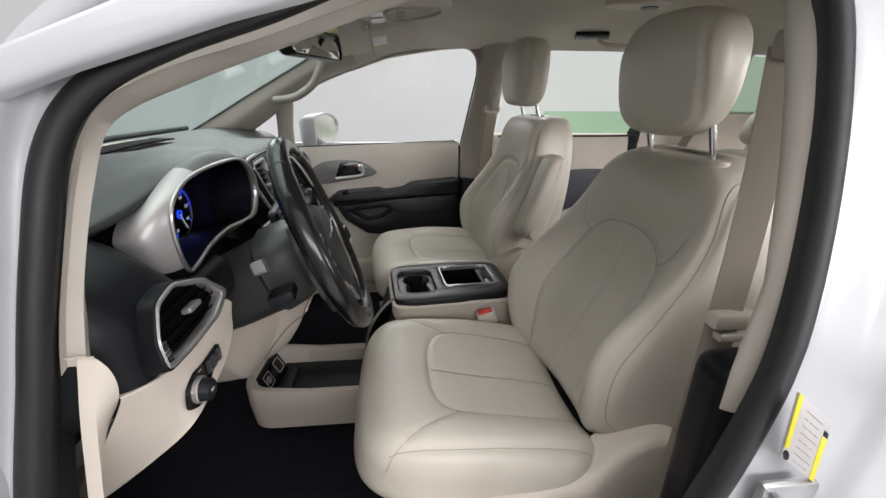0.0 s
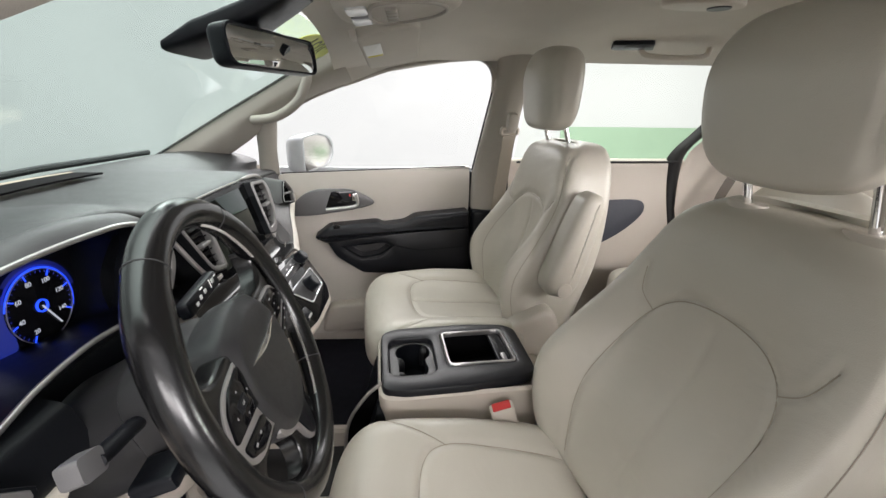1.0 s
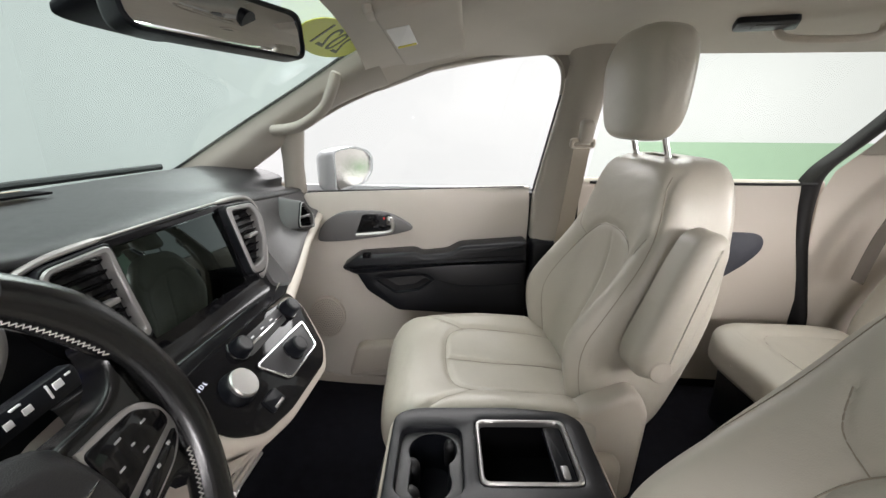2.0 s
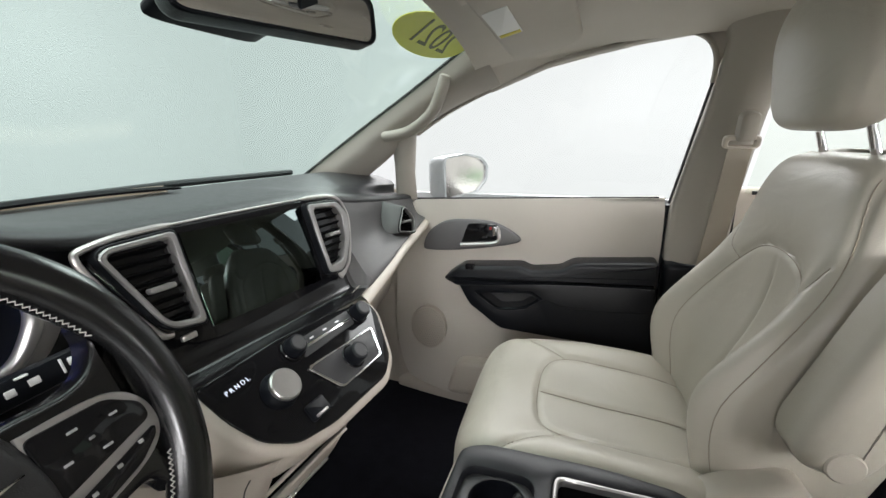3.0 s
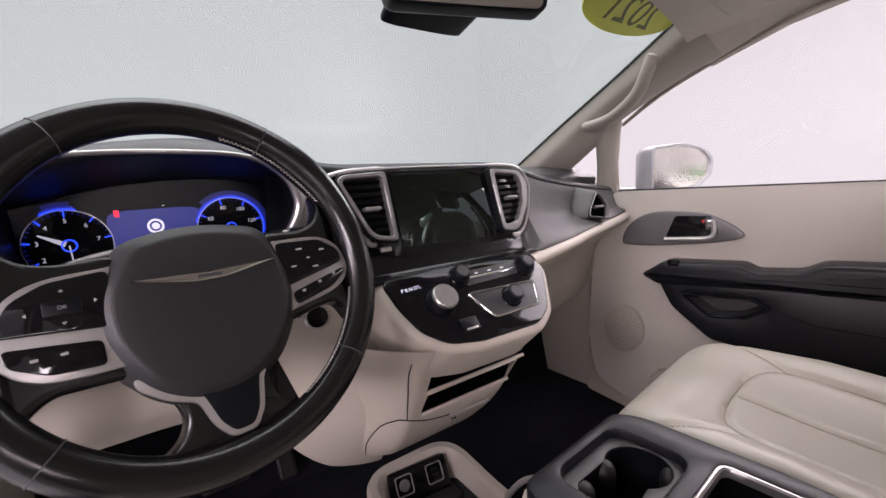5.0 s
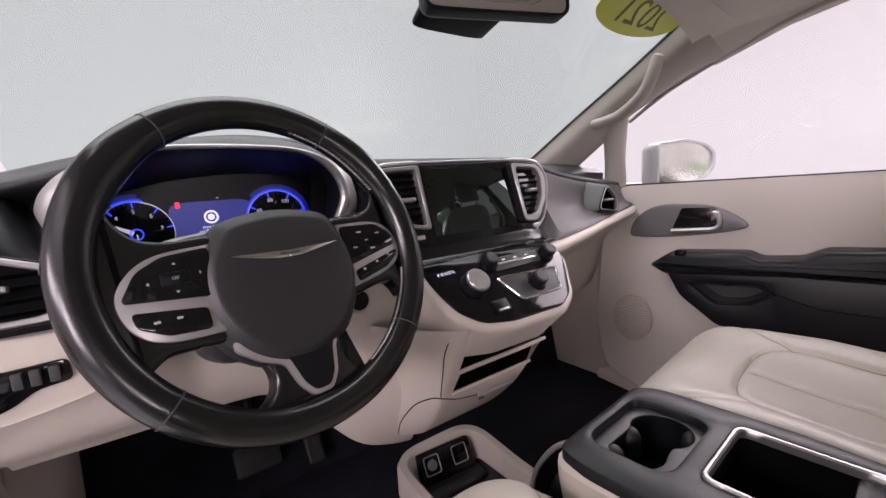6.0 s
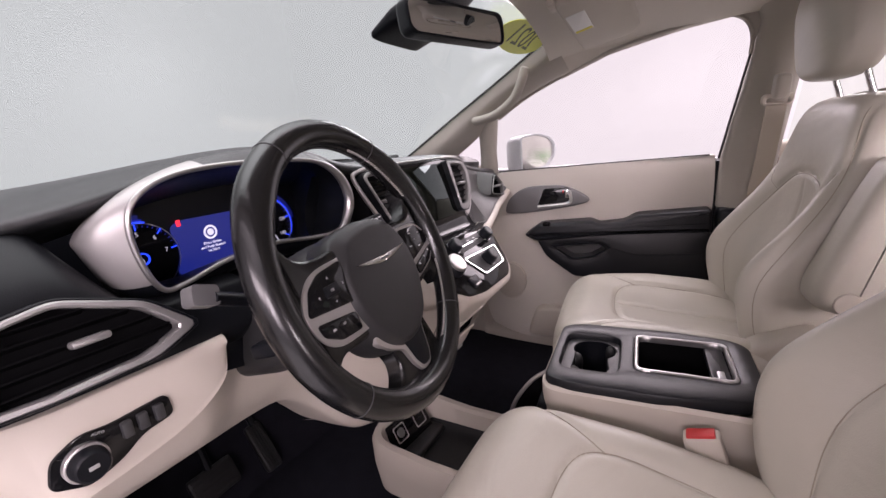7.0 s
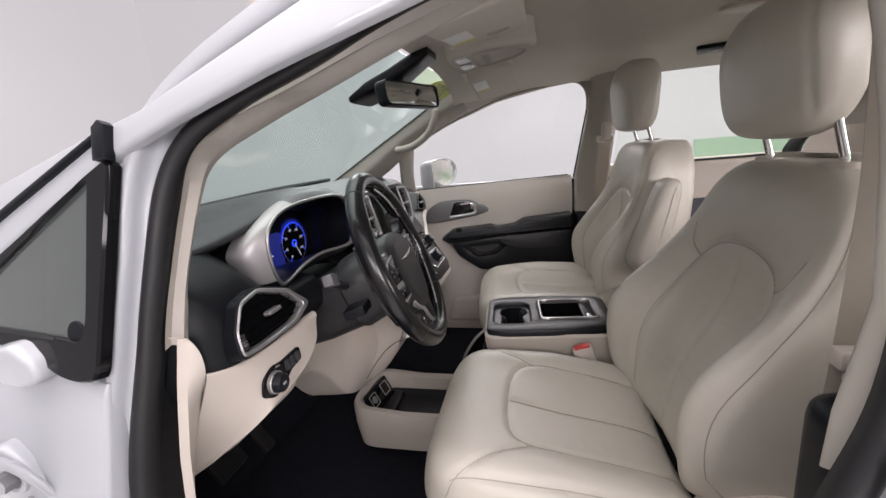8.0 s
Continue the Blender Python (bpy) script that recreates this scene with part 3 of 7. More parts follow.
front_seat("bucket_seat", "pale beige leather bucket seat behind the steering wheel", -0.352, (0.445, 0.615), 27, -1, False, (0.650, -0.325, 1.302), (0.688, -0.335, 1.147), -0.350, 0.258, 0.085, 0.26, 5.6, 1.10, (0.258, -0.012), 0.19)
front_seat("bucket_seat", "pale beige leather bucket seat beside the closed door", 0.406, (0.435, 0.615), 19, 1, True, (0.578, 0.449, 1.336), (0.618, 0.449, 1.178), 0.440, 0.222, 0.092, 0.22, 7.0)

# ---------------------------------------------------------------- steering wheel
YU = np.array([0, 1.0, 0])
WC = np.array([-0.034, -0.416, 1.020])
WUP = np.array([-0.362, 0, 0.932])
WOUT = np.cross(YU, WUP)
frw = (WC, YU, WUP, WOUT)
steering_wheel = thing("steering_wheel", tuple(WC), "black leather-wrapped steering wheel with satin silver spoke trim", "steering wheel")


def ring_at(a, r, d=0.0):
    return WC + r * (YU * math.cos(a) + WUP * math.sin(a)) + WOUT * d


def rim_bar(a):
    """Half thickness of the rim, fuller at the thumb grips."""
    return 0.0172 + 0.0022 * math.exp(-(((a % (2 * math.pi)) - radians(38)) / 0.22) ** 2) + 0.0022 * math.exp(-(((a % (2 * math.pi)) - radians(142)) / 0.22) ** 2)


angles = np.linspace(0, 2 * math.pi, 128, endpoint=False)
part("rim", tube([ring_at(a, 0.1695) for a in angles], [rim_bar(a) for a in angles], 22, True), WHEEL, steering_wheel, "smooth black leather rim")
for deg in (58, 122, 222, 318):
    a = radians(deg)
    loop = [ring_at(a, 0.1695 + (rim_bar(a) + 0.0001) * math.cos(b), (rim_bar(a) + 0.0001) * math.sin(b)) for b in np.linspace(0, 2 * math.pi, 28, endpoint=False)]
    part("rim_seam", tube(loop, 0.0007, 5, True), GREYSKIN, steering_wheel, "pressed leather seam")


def zigzag(a0, a1, count):
    pts = []
    for i in range(count):
        a = radians(a0 + (a1 - a0) * i / (count - 1))
        b = radians(168 + (5.5 if i % 2 else -5.5))
        k = rim_bar(a) + 0.0004
        pts.append(ring_at(a, 0.1695 + k * math.cos(b), k * math.sin(b)))
    return pts


for a0, a1 in ((72, 26), (-16, -64)):
    part("stitching", tube(zigzag(a0, a1, max(8, int(abs(a1 - a0) * 1.3))), 0.0006, 5), THREAD_2, steering_wheel, "pale zigzag stitching")

hub_line = curve([(-0.060, 0.037, 0), (-0.040, 0.049, 0), (0.003, 0.055, 0), (0.048, 0.050, 0), (0.070, 0.038, 0), (0.086, 0.0, 0), (0.084, -0.042, 0), (0.062, -0.084, 0), (0.034, -0.106, 0), (0.002, -0.113, 0), (-0.030, -0.107, 0), (-0.060, -0.084, 0), (-0.080, -0.042, 0), (-0.080, 0.0, 0)], 6, True)


def hub_shape():
    q = even_loop(hub_line, 96)
    g = np.array([0.004, -0.022])
    rows = []
    for s, d in ((0.98, -0.045), (1.0, -0.020), (0.997, -0.012), (0.985, -0.0075), (0.965, -0.005), (0.85, 0.0045), (0.825, 0.0058), (0.79, 0.0064), (0.6, 0.0074), (0.4, 0.0080), (0.1, 0.0084)):
        rows.append([WC + YU * p[0] + WUP * p[1] + WOUT * (d + 0.004) for p in g + np.array([-0.002, -0.001]) + (q - g) * np.array([1.03, 1.02]) * s])
    return skin(rows, True, True)


hub = part("airbag_cover", hub_shape(), surface("airbag_skin", (0.019, 0.019, 0.0205), 0.42, vary=0.08, grain=0.3, grain_scale=900, cells=True), steering_wheel, "grained black airbag cover")
BADGE = surface("badge_chrome", (0.72, 0.71, 0.70), 0.16, metal=1.0, vary=0.05)
wing_fr = (WC + WOUT * 0.0125 + YU * 0.005, YU, WUP, WOUT)
for s in (-1, 1):
    blade = [(0, 0.0030), (s * 0.016, 0.0040), (s * 0.060, 0.0058), (s * 0.0605, 0.0050), (s * 0.034, -0.0005), (s * 0.014, -0.0042), (0, -0.0046)]
    part("emblem_wing", slab(blade, wing_fr, -0.004, 0.0012, 0.0008), BADGE, hub, "slim chrome wing badge")
part("emblem_bar", block(wing_fr, -0.0105, 0.0105, -0.0016, 0.0014, 0.0, 0.0018, 0.0008), surface("badge_dark", (0.16, 0.16, 0.17), 0.3, metal=0.8), hub, "dark centre bar")

FAINTMARK = surface("faint_grey_print", (0.34, 0.34, 0.34), 0.5)
SPOKE = surface("satin_spoke_trim", (0.40, 0.385, 0.375), 0.35, metal=0.65, vary=0.05)
for s in (-1, 1):
    side = curve([(s * 0.066, 0.024, 0), (s * 0.108, 0.021, 0), (s * 0.132, 0.009, 0), (s * 0.146, -0.014, 0), (s * 0.139, -0.043, 0), (s * 0.115, -0.059, 0), (s * 0.066, -0.062, 0)], 6) if s < 0 else curve([(0.072, 0.026, 0), (0.125, 0.024, 0), (0.148, 0.006, 0), (0.150, -0.022, 0), (0.128, -0.040, 0), (0.074, -0.052, 0)], 6)
    web = [(-0.056, 0.036), (-0.100, 0.033), (-0.121, 0.038), (-0.134, 0.054), (-0.142, 0.080), (-0.157, 0.045), (-0.1635, 0.0), (-0.157, -0.050), (-0.138, -0.088), (-0.130, -0.078), (-0.116, -0.069), (-0.09, -0.070), (-0.056, -0.072)] if s < 0 else [(0.062, 0.037), (0.110, 0.036), (0.128, 0.043), (0.138, 0.060), (0.138, 0.088), (0.156, 0.050), (0.1635, 0.0), (0.158, -0.045), (0.143, -0.079), (0.138, -0.064), (0.130, -0.053), (0.112, -0.054), (0.064, -0.064)]
    part("spoke_arm", slab(even_loop(rounded(web, 0.014, 6), 120), frw, -0.026, 0.0012, 0.007, 4), WHEEL, steering_wheel, "black leather web between spoke and rim")
    bezel = part("spoke_trim", slab([p[:2] for p in side], frw, -0.008, 0.0035, 0.002), SPOKE, steering_wheel, "satin silver spoke trim")
    up_k = [(-0.068, 0.021), (-0.108, 0.0175), (-0.129, 0.0065), (-0.1415, -0.0145), (-0.1405, -0.0185), (-0.072, -0.0265)] if s < 0 else [(0.074, 0.0225), (0.124, 0.0205), (0.1445, 0.005), (0.1455, -0.0095), (0.076, -0.026)]
    low_k = [(-0.080, -0.0355), (-0.138, -0.0275), (-0.1355, -0.0415), (-0.114, -0.0535), (-0.080, -0.0560)] if s < 0 else [(0.080, -0.0335), (0.146, -0.0165), (0.1435, -0.0245), (0.126, -0.0365), (0.082, -0.0475)]
    pads = part("button_pad", slab(rounded(up_k, 0.006), frw, 0.0, 0.0062, 0.0012), PIANO, bezel, "black button pad")
    low = part("button_pad", slab(rounded(low_k, 0.005), frw, 0.0, 0.0062, 0.0012), PIANO, bezel, "black button pad")
    if s < 0:
        part("button", block(frw, -0.112, -0.088, -0.010, 0.002, 0.004, 0.0072, 0.002), BLACK, pads)
        text_on("letters", "OK", frw, -0.100, -0.004, 0.0042, FAINTMARK, pads, lift=0.0076)
        for cu, cv, rot in ((-0.1215, -0.0055, 90), (-0.0795, -0.0025, -90), (-0.099, 0.0095, 0), (-0.1005, -0.0165, 180)):
            c, k = math.cos(radians(rot)), math.sin(radians(rot))
            tri = [(cu + x * c - y * k, cv + x * k + y * c) for x, y in ((-0.0017, -0.0010), (0.0017, -0.0010), (0, 0.0013))]
            part("arrow_mark", slab(tri, frw, 0.0055, 0.0066), FAINTMARK, pads)
        for cu in (-0.121, -0.104):
            part("mark", block(frw, cu - 0.0025, cu + 0.0025, -0.0410, -0.0385, 0.0055, 0.0066, 0.001), FAINTMARK, low)
    else:
        for cu, cv, wd in ((0.098, 0.012, 0.007), (0.106, 0.001, 0.004), (0.124, 0.008, 0.006), (0.112, -0.010, 0.007), (0.088, -0.006, 0.006)):
            part("mark", block(frw, cu - wd / 2, cu + wd / 2, cv - 0.001, cv + 0.001, 0.0055, 0.0066, 0.0006), FAINTMARK, pads)
        for cu, cv in ((0.092, -0.034), (0.112, -0.028), (0.131, -0.022)):
            part("mark", block(frw, cu - 0.002, cu + 0.002, cv - 0.0015, cv + 0.0015, 0.0055, 0.0066, 0.0006), FAINTMARK, low)
fork = [(-0.068, -0.074), (-0.066, -0.084), (-0.048, -0.100), (-0.026, -0.110), (-0.018, -0.134), (-0.006, -0.150), (0.016, -0.150), (0.026, -0.135), (0.032, -0.106), (0.046, -0.084)]
web = [(-0.066, -0.078), (-0.040, -0.104), (-0.036, -0.122), (-0.044, -0.138), (-0.066, -0.150), (-0.03, -0.161), (0.03, -0.161), (0.072, -0.146), (0.052, -0.134), (0.043, -0.118), (0.044, -0.104), (0.056, -0.078)]
part("lower_spoke", slab(even_loop(rounded(web, 0.012, 6), 110), frw, -0.026, -0.003, 0.006, 4), WHEEL, steering_wheel, "black lower spoke")
forked = part("spoke_trim", slab(rounded(fork, 0.006), frw, -0.006, 0.0025, 0.002), SILVER, steering_wheel, "satin silver fork trim")
part("fork_insert", slab(rounded([(-0.030, -0.090), (-0.0205, -0.1075), (-0.0125, -0.1325), (-0.003, -0.1450), (0.013, -0.1450), (0.0210, -0.1325), (0.0265, -0.106), (0.040, -0.080)], 0.005), frw, 0.0, 0.0045, 0.001), BLACK, forked)

# column, stalks
steering_column = thing("steering_column", tuple(WC - WOUT * 0.12), "black plastic steering column shroud with two stalks", "steering column")


def column_rows():
    rows = []
    for d, su, sv, dv in ((-0.045, 0.066, 0.062, -0.016), (-0.070, 0.080, 0.072, -0.020), (-0.11, 0.082, 0.074, -0.024), (-0.118, 0.074, 0.068, -0.026), (-0.20, 0.070, 0.064, -0.030), (-0.30, 0.060, 0.054, -0.030)):
        c = WC + WOUT * d + WUP * dv
        rows.append([c + YU * su * np.sign(math.cos(a)) * abs(math.cos(a)) ** 0.7 + WUP * sv * np.sign(math.sin(a)) * abs(math.sin(a)) ** 0.7 for a in np.linspace(0, 2 * math.pi, 40, endpoint=False)])
    return skin(rows, True, True)


part("shroud", column_rows(), surface("column_plastic", (0.022, 0.022, 0.023), 0.42, vary=0.12, grain=0.3, grain_scale=1100, spec=0.4), steering_column)
stalk_l = part("turn_stalk", tube(curve([(-0.132, -0.48, 0.985), (-0.120, -0.54, 1.010), (-0.109, -0.585, 1.030)], 6), [0.009] * 13, 14, flat=0.8), BLACK, steering_column)
knob_fr = frame_at((-0.112, -0.594, 1.034), (0, -1, 0.35), (-0.3, 0.0, 1))
part("stalk_knob", block(knob_fr, -0.016, 0.012, -0.010, 0.010, -0.009, 0.009, 0.005), HANDLEGREY, stalk_l, "grey paddle-shaped stalk end")
stalk_fr = frame_at((-0.128, -0.283, 1.038), (0.02, 1, 0.06), (-0.25, 0, 1))
stalk_r = part("wiper_stalk", block(stalk_fr, -0.060, 0.045, -0.012, 0.012, -0.014, 0.0, 0.007), BLACK, steering_column)
for cu, cv, wu, wv in ((-0.036, -0.003, 0.007, 0.005), (-0.022, 0.0, 0.007, 0.006), (-0.006, 0.001, 0.008, 0.006), (0.014, 0.002, 0.0022, 0.013), (0.023, 0.003, 0.009, 0.007), (-0.012, 0.0085, 0.009, 0.0018), (0.034, 0.006, 0.006, 0.002)):
    part("mark", block(stalk_fr, cu - wu / 2, cu + wu / 2, cv - wv / 2, cv + wv / 2, -0.001, 0.0008, 0.0008), WHITEMARK, stalk_r)
part("tilt_lever", block(frame_at((-0.10, -0.50, 0.955), (0, 1, 0), (-0.3, 0, 1)), -0.045, 0.0, -0.010, 0.008, -0.02, 0.02, 0.006), BLACK, steering_column)

turned(steering_wheel, 0.15, tuple(WC))
turned(steering_column, 0.10, tuple(WC))

# ---------------------------------------------------------------- centre console
FLAT = (np.array([0, 0, 0.715]), np.array([1.0, 0, 0]), np.array([0, 1.0, 0]), np.array([0, 0, 1.0]))
center_console = thing("center_console", (0.25, 0.02, 0.30), "beige console between the seats with black top and cup holders", "console")


def rect(x0, x1, y0, y1, r, n=5):
    return rounded([(x0, y0), (x1, y0), (x1, y1), (x0, y1)], r, n)


def console_body():
    rows = []
    for z, x0, x1, y0, y1, r in ((0.30, 0.10, 0.42, -0.082, 0.120, 0.03), (0.50, 0.085, 0.43, -0.092, 0.132, 0.035), (0.62, 0.070, 0.438, -0.104, 0.144, 0.04), (0.67, 0.064, 0.440, -0.112, 0.152, 0.045), (0.696, 0.064, 0.440, -0.114, 0.156, 0.045), (0.703, 0.070, 0.434, -0.108, 0.150, 0.042)):
        rows.append([np.array([p[0], p[1], z]) for p in even_loop(rect(x0, x1, y0, y1, r, 6), 72)])
    return skin(rows, True, False)


part("body", console_body(), BEIGE, center_console, "beige padded console sides")
cup_hole = rect(0.090, 0.200, -0.056, 0.096, 0.028, 6)
tray_hole = rect(0.226, 0.392, -0.036, 0.112, 0.016, 6)
part("top_plate", pierced(rounded([(0.072, -0.098), (0.110, -0.110), (0.28, -0.110), (0.395, -0.092), (0.426, -0.068), (0.430, 0.110), (0.405, 0.138), (0.30, 0.152), (0.110, 0.150), (0.072, 0.130)], 0.03, 6), [cup_hole, tray_hole], FLAT, -0.018, 0.004, 0.006), SATIN, center_console, "satin black console top")
cups = [(0.145 + 0.036 * math.cos(a), -0.017 + 0.0375 * math.sin(a)) for a in np.linspace(radians(205), radians(383), 22)] + [(0.149 + 0.042 * math.cos(a), 0.052 + 0.041 * math.sin(a)) for a in np.linspace(radians(-50), radians(212), 34)]
part("cup_insert", pierced(cup_hole, [cups], FLAT, -0.030, -0.010, 0.003), GREYSKIN, center_console, "grey cup holder insert")
part("cup_well", well(cups, FLAT, -0.012, -0.085, 0.94), BLACK, center_console, "two joined black cup wells")
for cx, cy, r in ((0.114, -0.028, 0.017), (0.112, 0.030, 0.016), (0.180, 0.078, 0.012)):
    part("cup_finger", skin([[(cx + r * k * math.cos(a), cy + r * k * math.sin(a), 0.70 + h) for a in np.linspace(0, 2 * math.pi, 24, endpoint=False)] for k, h in ((0.9, -0.05), (1.0, -0.016), (0.95, -0.008), (0.75, -0.002), (0.4, 0.002), (0.1, 0.003))], True, True), RUBBER, center_console, "rounded rubber cup finger")
part("tray_well", well(rect(0.230, 0.388, -0.032, 0.108, 0.014, 6), FLAT, -0.001, -0.075, 0.95), VENTBLACK, center_console, "black storage tray")
part("tray_bezel", plate(tray_hole, rect(0.2330, 0.3850, -0.029, 0.105, 0.012, 6), FLAT, -0.006, 0.0065, 0.0025), BRIGHTRIM, center_console, "bright silver tray rim")
door = part("tray_door", block(FLAT, 0.352, 0.384, -0.028, 0.104, -0.012, -0.004, 0.006), BLACK, center_console, "sliding black tray door")
part("door_latch", block(FLAT, 0.362, 0.374, -0.018, 0.010, -0.005, -0.001, 0.003), METALGREY, door)
# forward pocket under the top, with its bright lip
pock = frame_at((0.066, 0.0, 0.60), (0, 1, 0), (0.28, 0, 1))
pk = rounded([(-0.095, -0.085), (0.13, -0.085), (0.13, 0.060), (-0.095, 0.060)], 0.03, 6)
# solid black slab: the open pocket's shade is put into its colour
part("pocket", slab(pk, (pock[0], pock[1], pock[2], -pock[3]), -0.004, 0.022, 0.003), BLACK, center_console, "black slab standing for the shaded open pocket")
lipc = curve([(-0.020, -0.044, 0.500), (-0.017, -0.047, 0.540), (-0.012, -0.050, 0.577), (0.000, -0.055, 0.615), (0.020, -0.059, 0.651), (0.045, -0.062, 0.684), (0.074, -0.064, 0.708)], 8)
part("pocket_lip", tube(lipc, 0.0042, 10, flat=0.8), SILVER, center_console, "thin silver pocket lip")
# near-black sheet from lip to side in place of the mouth's shade
part("pocket_shade", skin([[p, np.array([(p[0] + 0.09) / 2, p[1] + 0.006, p[2] - 0.008]), np.array([0.100, p[1] + 0.010, p[2] - 0.02])] for p in lipc]), VENTBLACK, center_console, "black sheet standing for the shaded pocket mouth")

# low bin ahead of the console, on the tunnel
floor_bin = thing("floor_bin", (-0.15, 0.0, 0.30), "beige floor bin with black liner and charging sockets", "storage bin")


def bin_rows():
    def ring(x0, x1, y0, y1, r, z, tip=0.0):
        return [np.array([p[0], p[1], z + tip * max(0.0, (-0.18 - p[0]) / 0.18)]) for p in even_loop(rect(x0, x1, y0, y1, r, 8), 80)]
    rows = [ring(-0.352, 0.08, -0.160, 0.078, 0.07, 0.335), ring(-0.360, 0.08, -0.168, 0.085, 0.075, 0.40, 0.006), ring(-0.364, 0.08, -0.166, 0.084, 0.078, 0.448, 0.016), ring(-0.359, 0.08, -0.160, 0.078, 0.074, 0.458, 0.018), ring(-0.344, 0.08, -0.145, 0.063, 0.062, 0.459, 0.017), ring(-0.336, 0.08, -0.137, 0.055, 0.055, 0.452, 0.014), ring(-0.322, 0.08, -0.125, 0.046, 0.05, 0.39, 0.0)]
    return skin(rows, True, False)


part("tub", bin_rows(), BEIGE, floor_bin, "beige moulded tub")
part("liner", sheet(lambda s, t: (-0.325 + 0.40 * s, -0.128 + 0.176 * t, 0.392 + 0.022 * abs(2 * t - 1) ** 6), 10, 20, 0.01, (0, 0, -1)), RUBBER, floor_bin, "black rubber liner")
usb_fr = frame_at((-0.305, -0.04, 0.440), (0.10, 1, 0.0), (-0.55, 0, 1))
usb = part("socket_panel", block(usb_fr, -0.070, 0.070, -0.042, 0.036, -0.02, 0.004, 0.006), PIANO, floor_bin, "glossy black socket panel")
for cu in (-0.038, 0.036):
    sock = part("socket_bezel", plate(rect(cu - 0.020, cu + 0.020, -0.016, 0.026, 0.006), rect(cu - 0.0175, cu + 0.0175, -0.0135, 0.0235, 0.005), usb_fr, 0.003, 0.006, 0.0008, 48), SILVER, usb)
    if cu < 0:
        part("power_socket", disc(usb_fr, cu, 0.005, 0.012, 0.002, 0.007, 0.001), METALGREY, sock, "round power socket")
    else:
        part("usb_port", block(usb_fr, cu - 0.009, cu + 0.009, -0.002, 0.004, 0.002, 0.0055, 0.001), BLACK, sock)
        part("usb_port", block(usb_fr, cu - 0.009, cu + 0.009, 0.009, 0.015, 0.002, 0.0055, 0.001), BLACK, sock)
part("divider", box(-0.30, -0.245, -0.115, 0.040, 0.39, 0.412, 0.010, 3), RUBBER, floor_bin, "low black ridge")
part("paper_slip", box(-0.292, -0.262, 0.018, 0.040, 0.4015, 0.403, 0.0), WHITEMARK, floor_bin, "small white label")

turned(center_console, 0.08, (0.25, 0.02, 0.6))

# driver's buckle
seat_buckle = thing("seat_buckle", (0.36, -0.135, 0.56), "beige seat belt buckle with red release button", "belt buckle")
bk = frame_at((0.338, -0.140, 0.676), (1, 0, 0.30), (-0.30, 0.0, 1))
bk = (bk[0], bk[1], bk[2], np.array([0.0, -1.0, 0.0]))
part("buckle_body", block(bk, -0.026, 0.026, -0.085, 0.010, -0.012, 0.012, 0.007), BEIGE, seat_buckle)
part("red_button", block(bk, -0.020, 0.020, 0.002, 0.0135, -0.010, 0.010, 0.003), RED, seat_buckle, "red push button")

# ---------------------------------------------------------------- passenger door
DO = frame_at((0, 0.817, 0), (1, 0.118, 0), (0, 0, 1))
passenger_door = thing("passenger_door", (0.0, 0.84, 0.35), "closed beige front door with black armrest", "car door")


def door_panel():
    rows = []
    for i in range(49):
        s = i / 48
        u = -0.445 + 0.832 * s
        lo = 0.335 + 0.08 * max(0.0, (0.30 - s) / 0.30) ** 2 + 0.13 * max(0, (0.06 - s) / 0.06) ** 2
        hi = 1.031 + 0.018 * max(0.0, (u + 0.355) / 0.74)
        if u < -0.355:
            hi = np.interp(u, [-0.445, -0.44, -0.40, -0.355], [0.62, 0.80, 0.98, 1.031])
        col = []
        for j in range(25):
            t = j / 24
            z = lo + (hi - lo) * t
            d = 0.012 * math.sin(math.pi * min(1, max(0, (z - 0.86) / 0.19))) - 0.028 * max(0.0, (z - 1.0) / 0.05) ** 3 * 0.4 + 0.016 * max(0, 0.6 - z) / 0.25
            col.append(DO[0] + DO[1] * u + DO[2] * z + DO[3] * d)
        rows.append(col)
    k = len(rows)
    front = skin(rows)
    rear = skin([[p - DO[3] * 0.035 for p in r] for r in rows])
    m, n0 = 25, len(front[0])
    faces = list(front[1]) + [tuple(i + n0 for i in f[::-1]) for f in rear[1]]
    rim = list(range(m)) + [i * m + m - 1 for i in range(1, k)] + [(k - 1) * m + j for j in range(m - 2, -1, -1)] + [i * m for i in range(k - 2, 0, -1)]
    for a, c in zip(rim, rim[1:] + rim[:1]):
        faces.append((c, a, a + n0, c + n0))
    return front[0] + rear[0], faces


part("door_trim", door_panel(), surface("door_panel_skin", (0.57, 0.528, 0.476), 0.5, vary=0.04, grain=0.3, grain_scale=900, cells=True), passenger_door, "beige soft door panel")
part("belt_seal", tube([DO[0] + DO[1] * u + DO[2] * (1.033 + 0.016 * (u + 0.355) / 0.74) - DO[3] * 0.012 for u in np.linspace(-0.352, 0.372, 12)], 0.0035, 8), RUBBER, passenger_door, "thin black window seal")
part("sill_seal", skin([[DO[0] + DO[1] * u + DO[2] * (1.030 + 0.016 * (u + 0.355) / 0.74 - e * 0.06) - DO[3] * e for e in (0.004, 0.05, 0.10)] for u in np.linspace(-0.50, 0.40, 14)]), RUBBER, passenger_door, "black seal along the glass")
arm_up = rounded([(-0.245, 0.790), (-0.185, 0.834), (0.002, 0.846), (0.029, 0.832), (0.115, 0.841), (0.156, 0.865), (0.378, 0.880), (0.381, 0.800), (0.10, 0.792), (-0.20, 0.766)], 0.012)
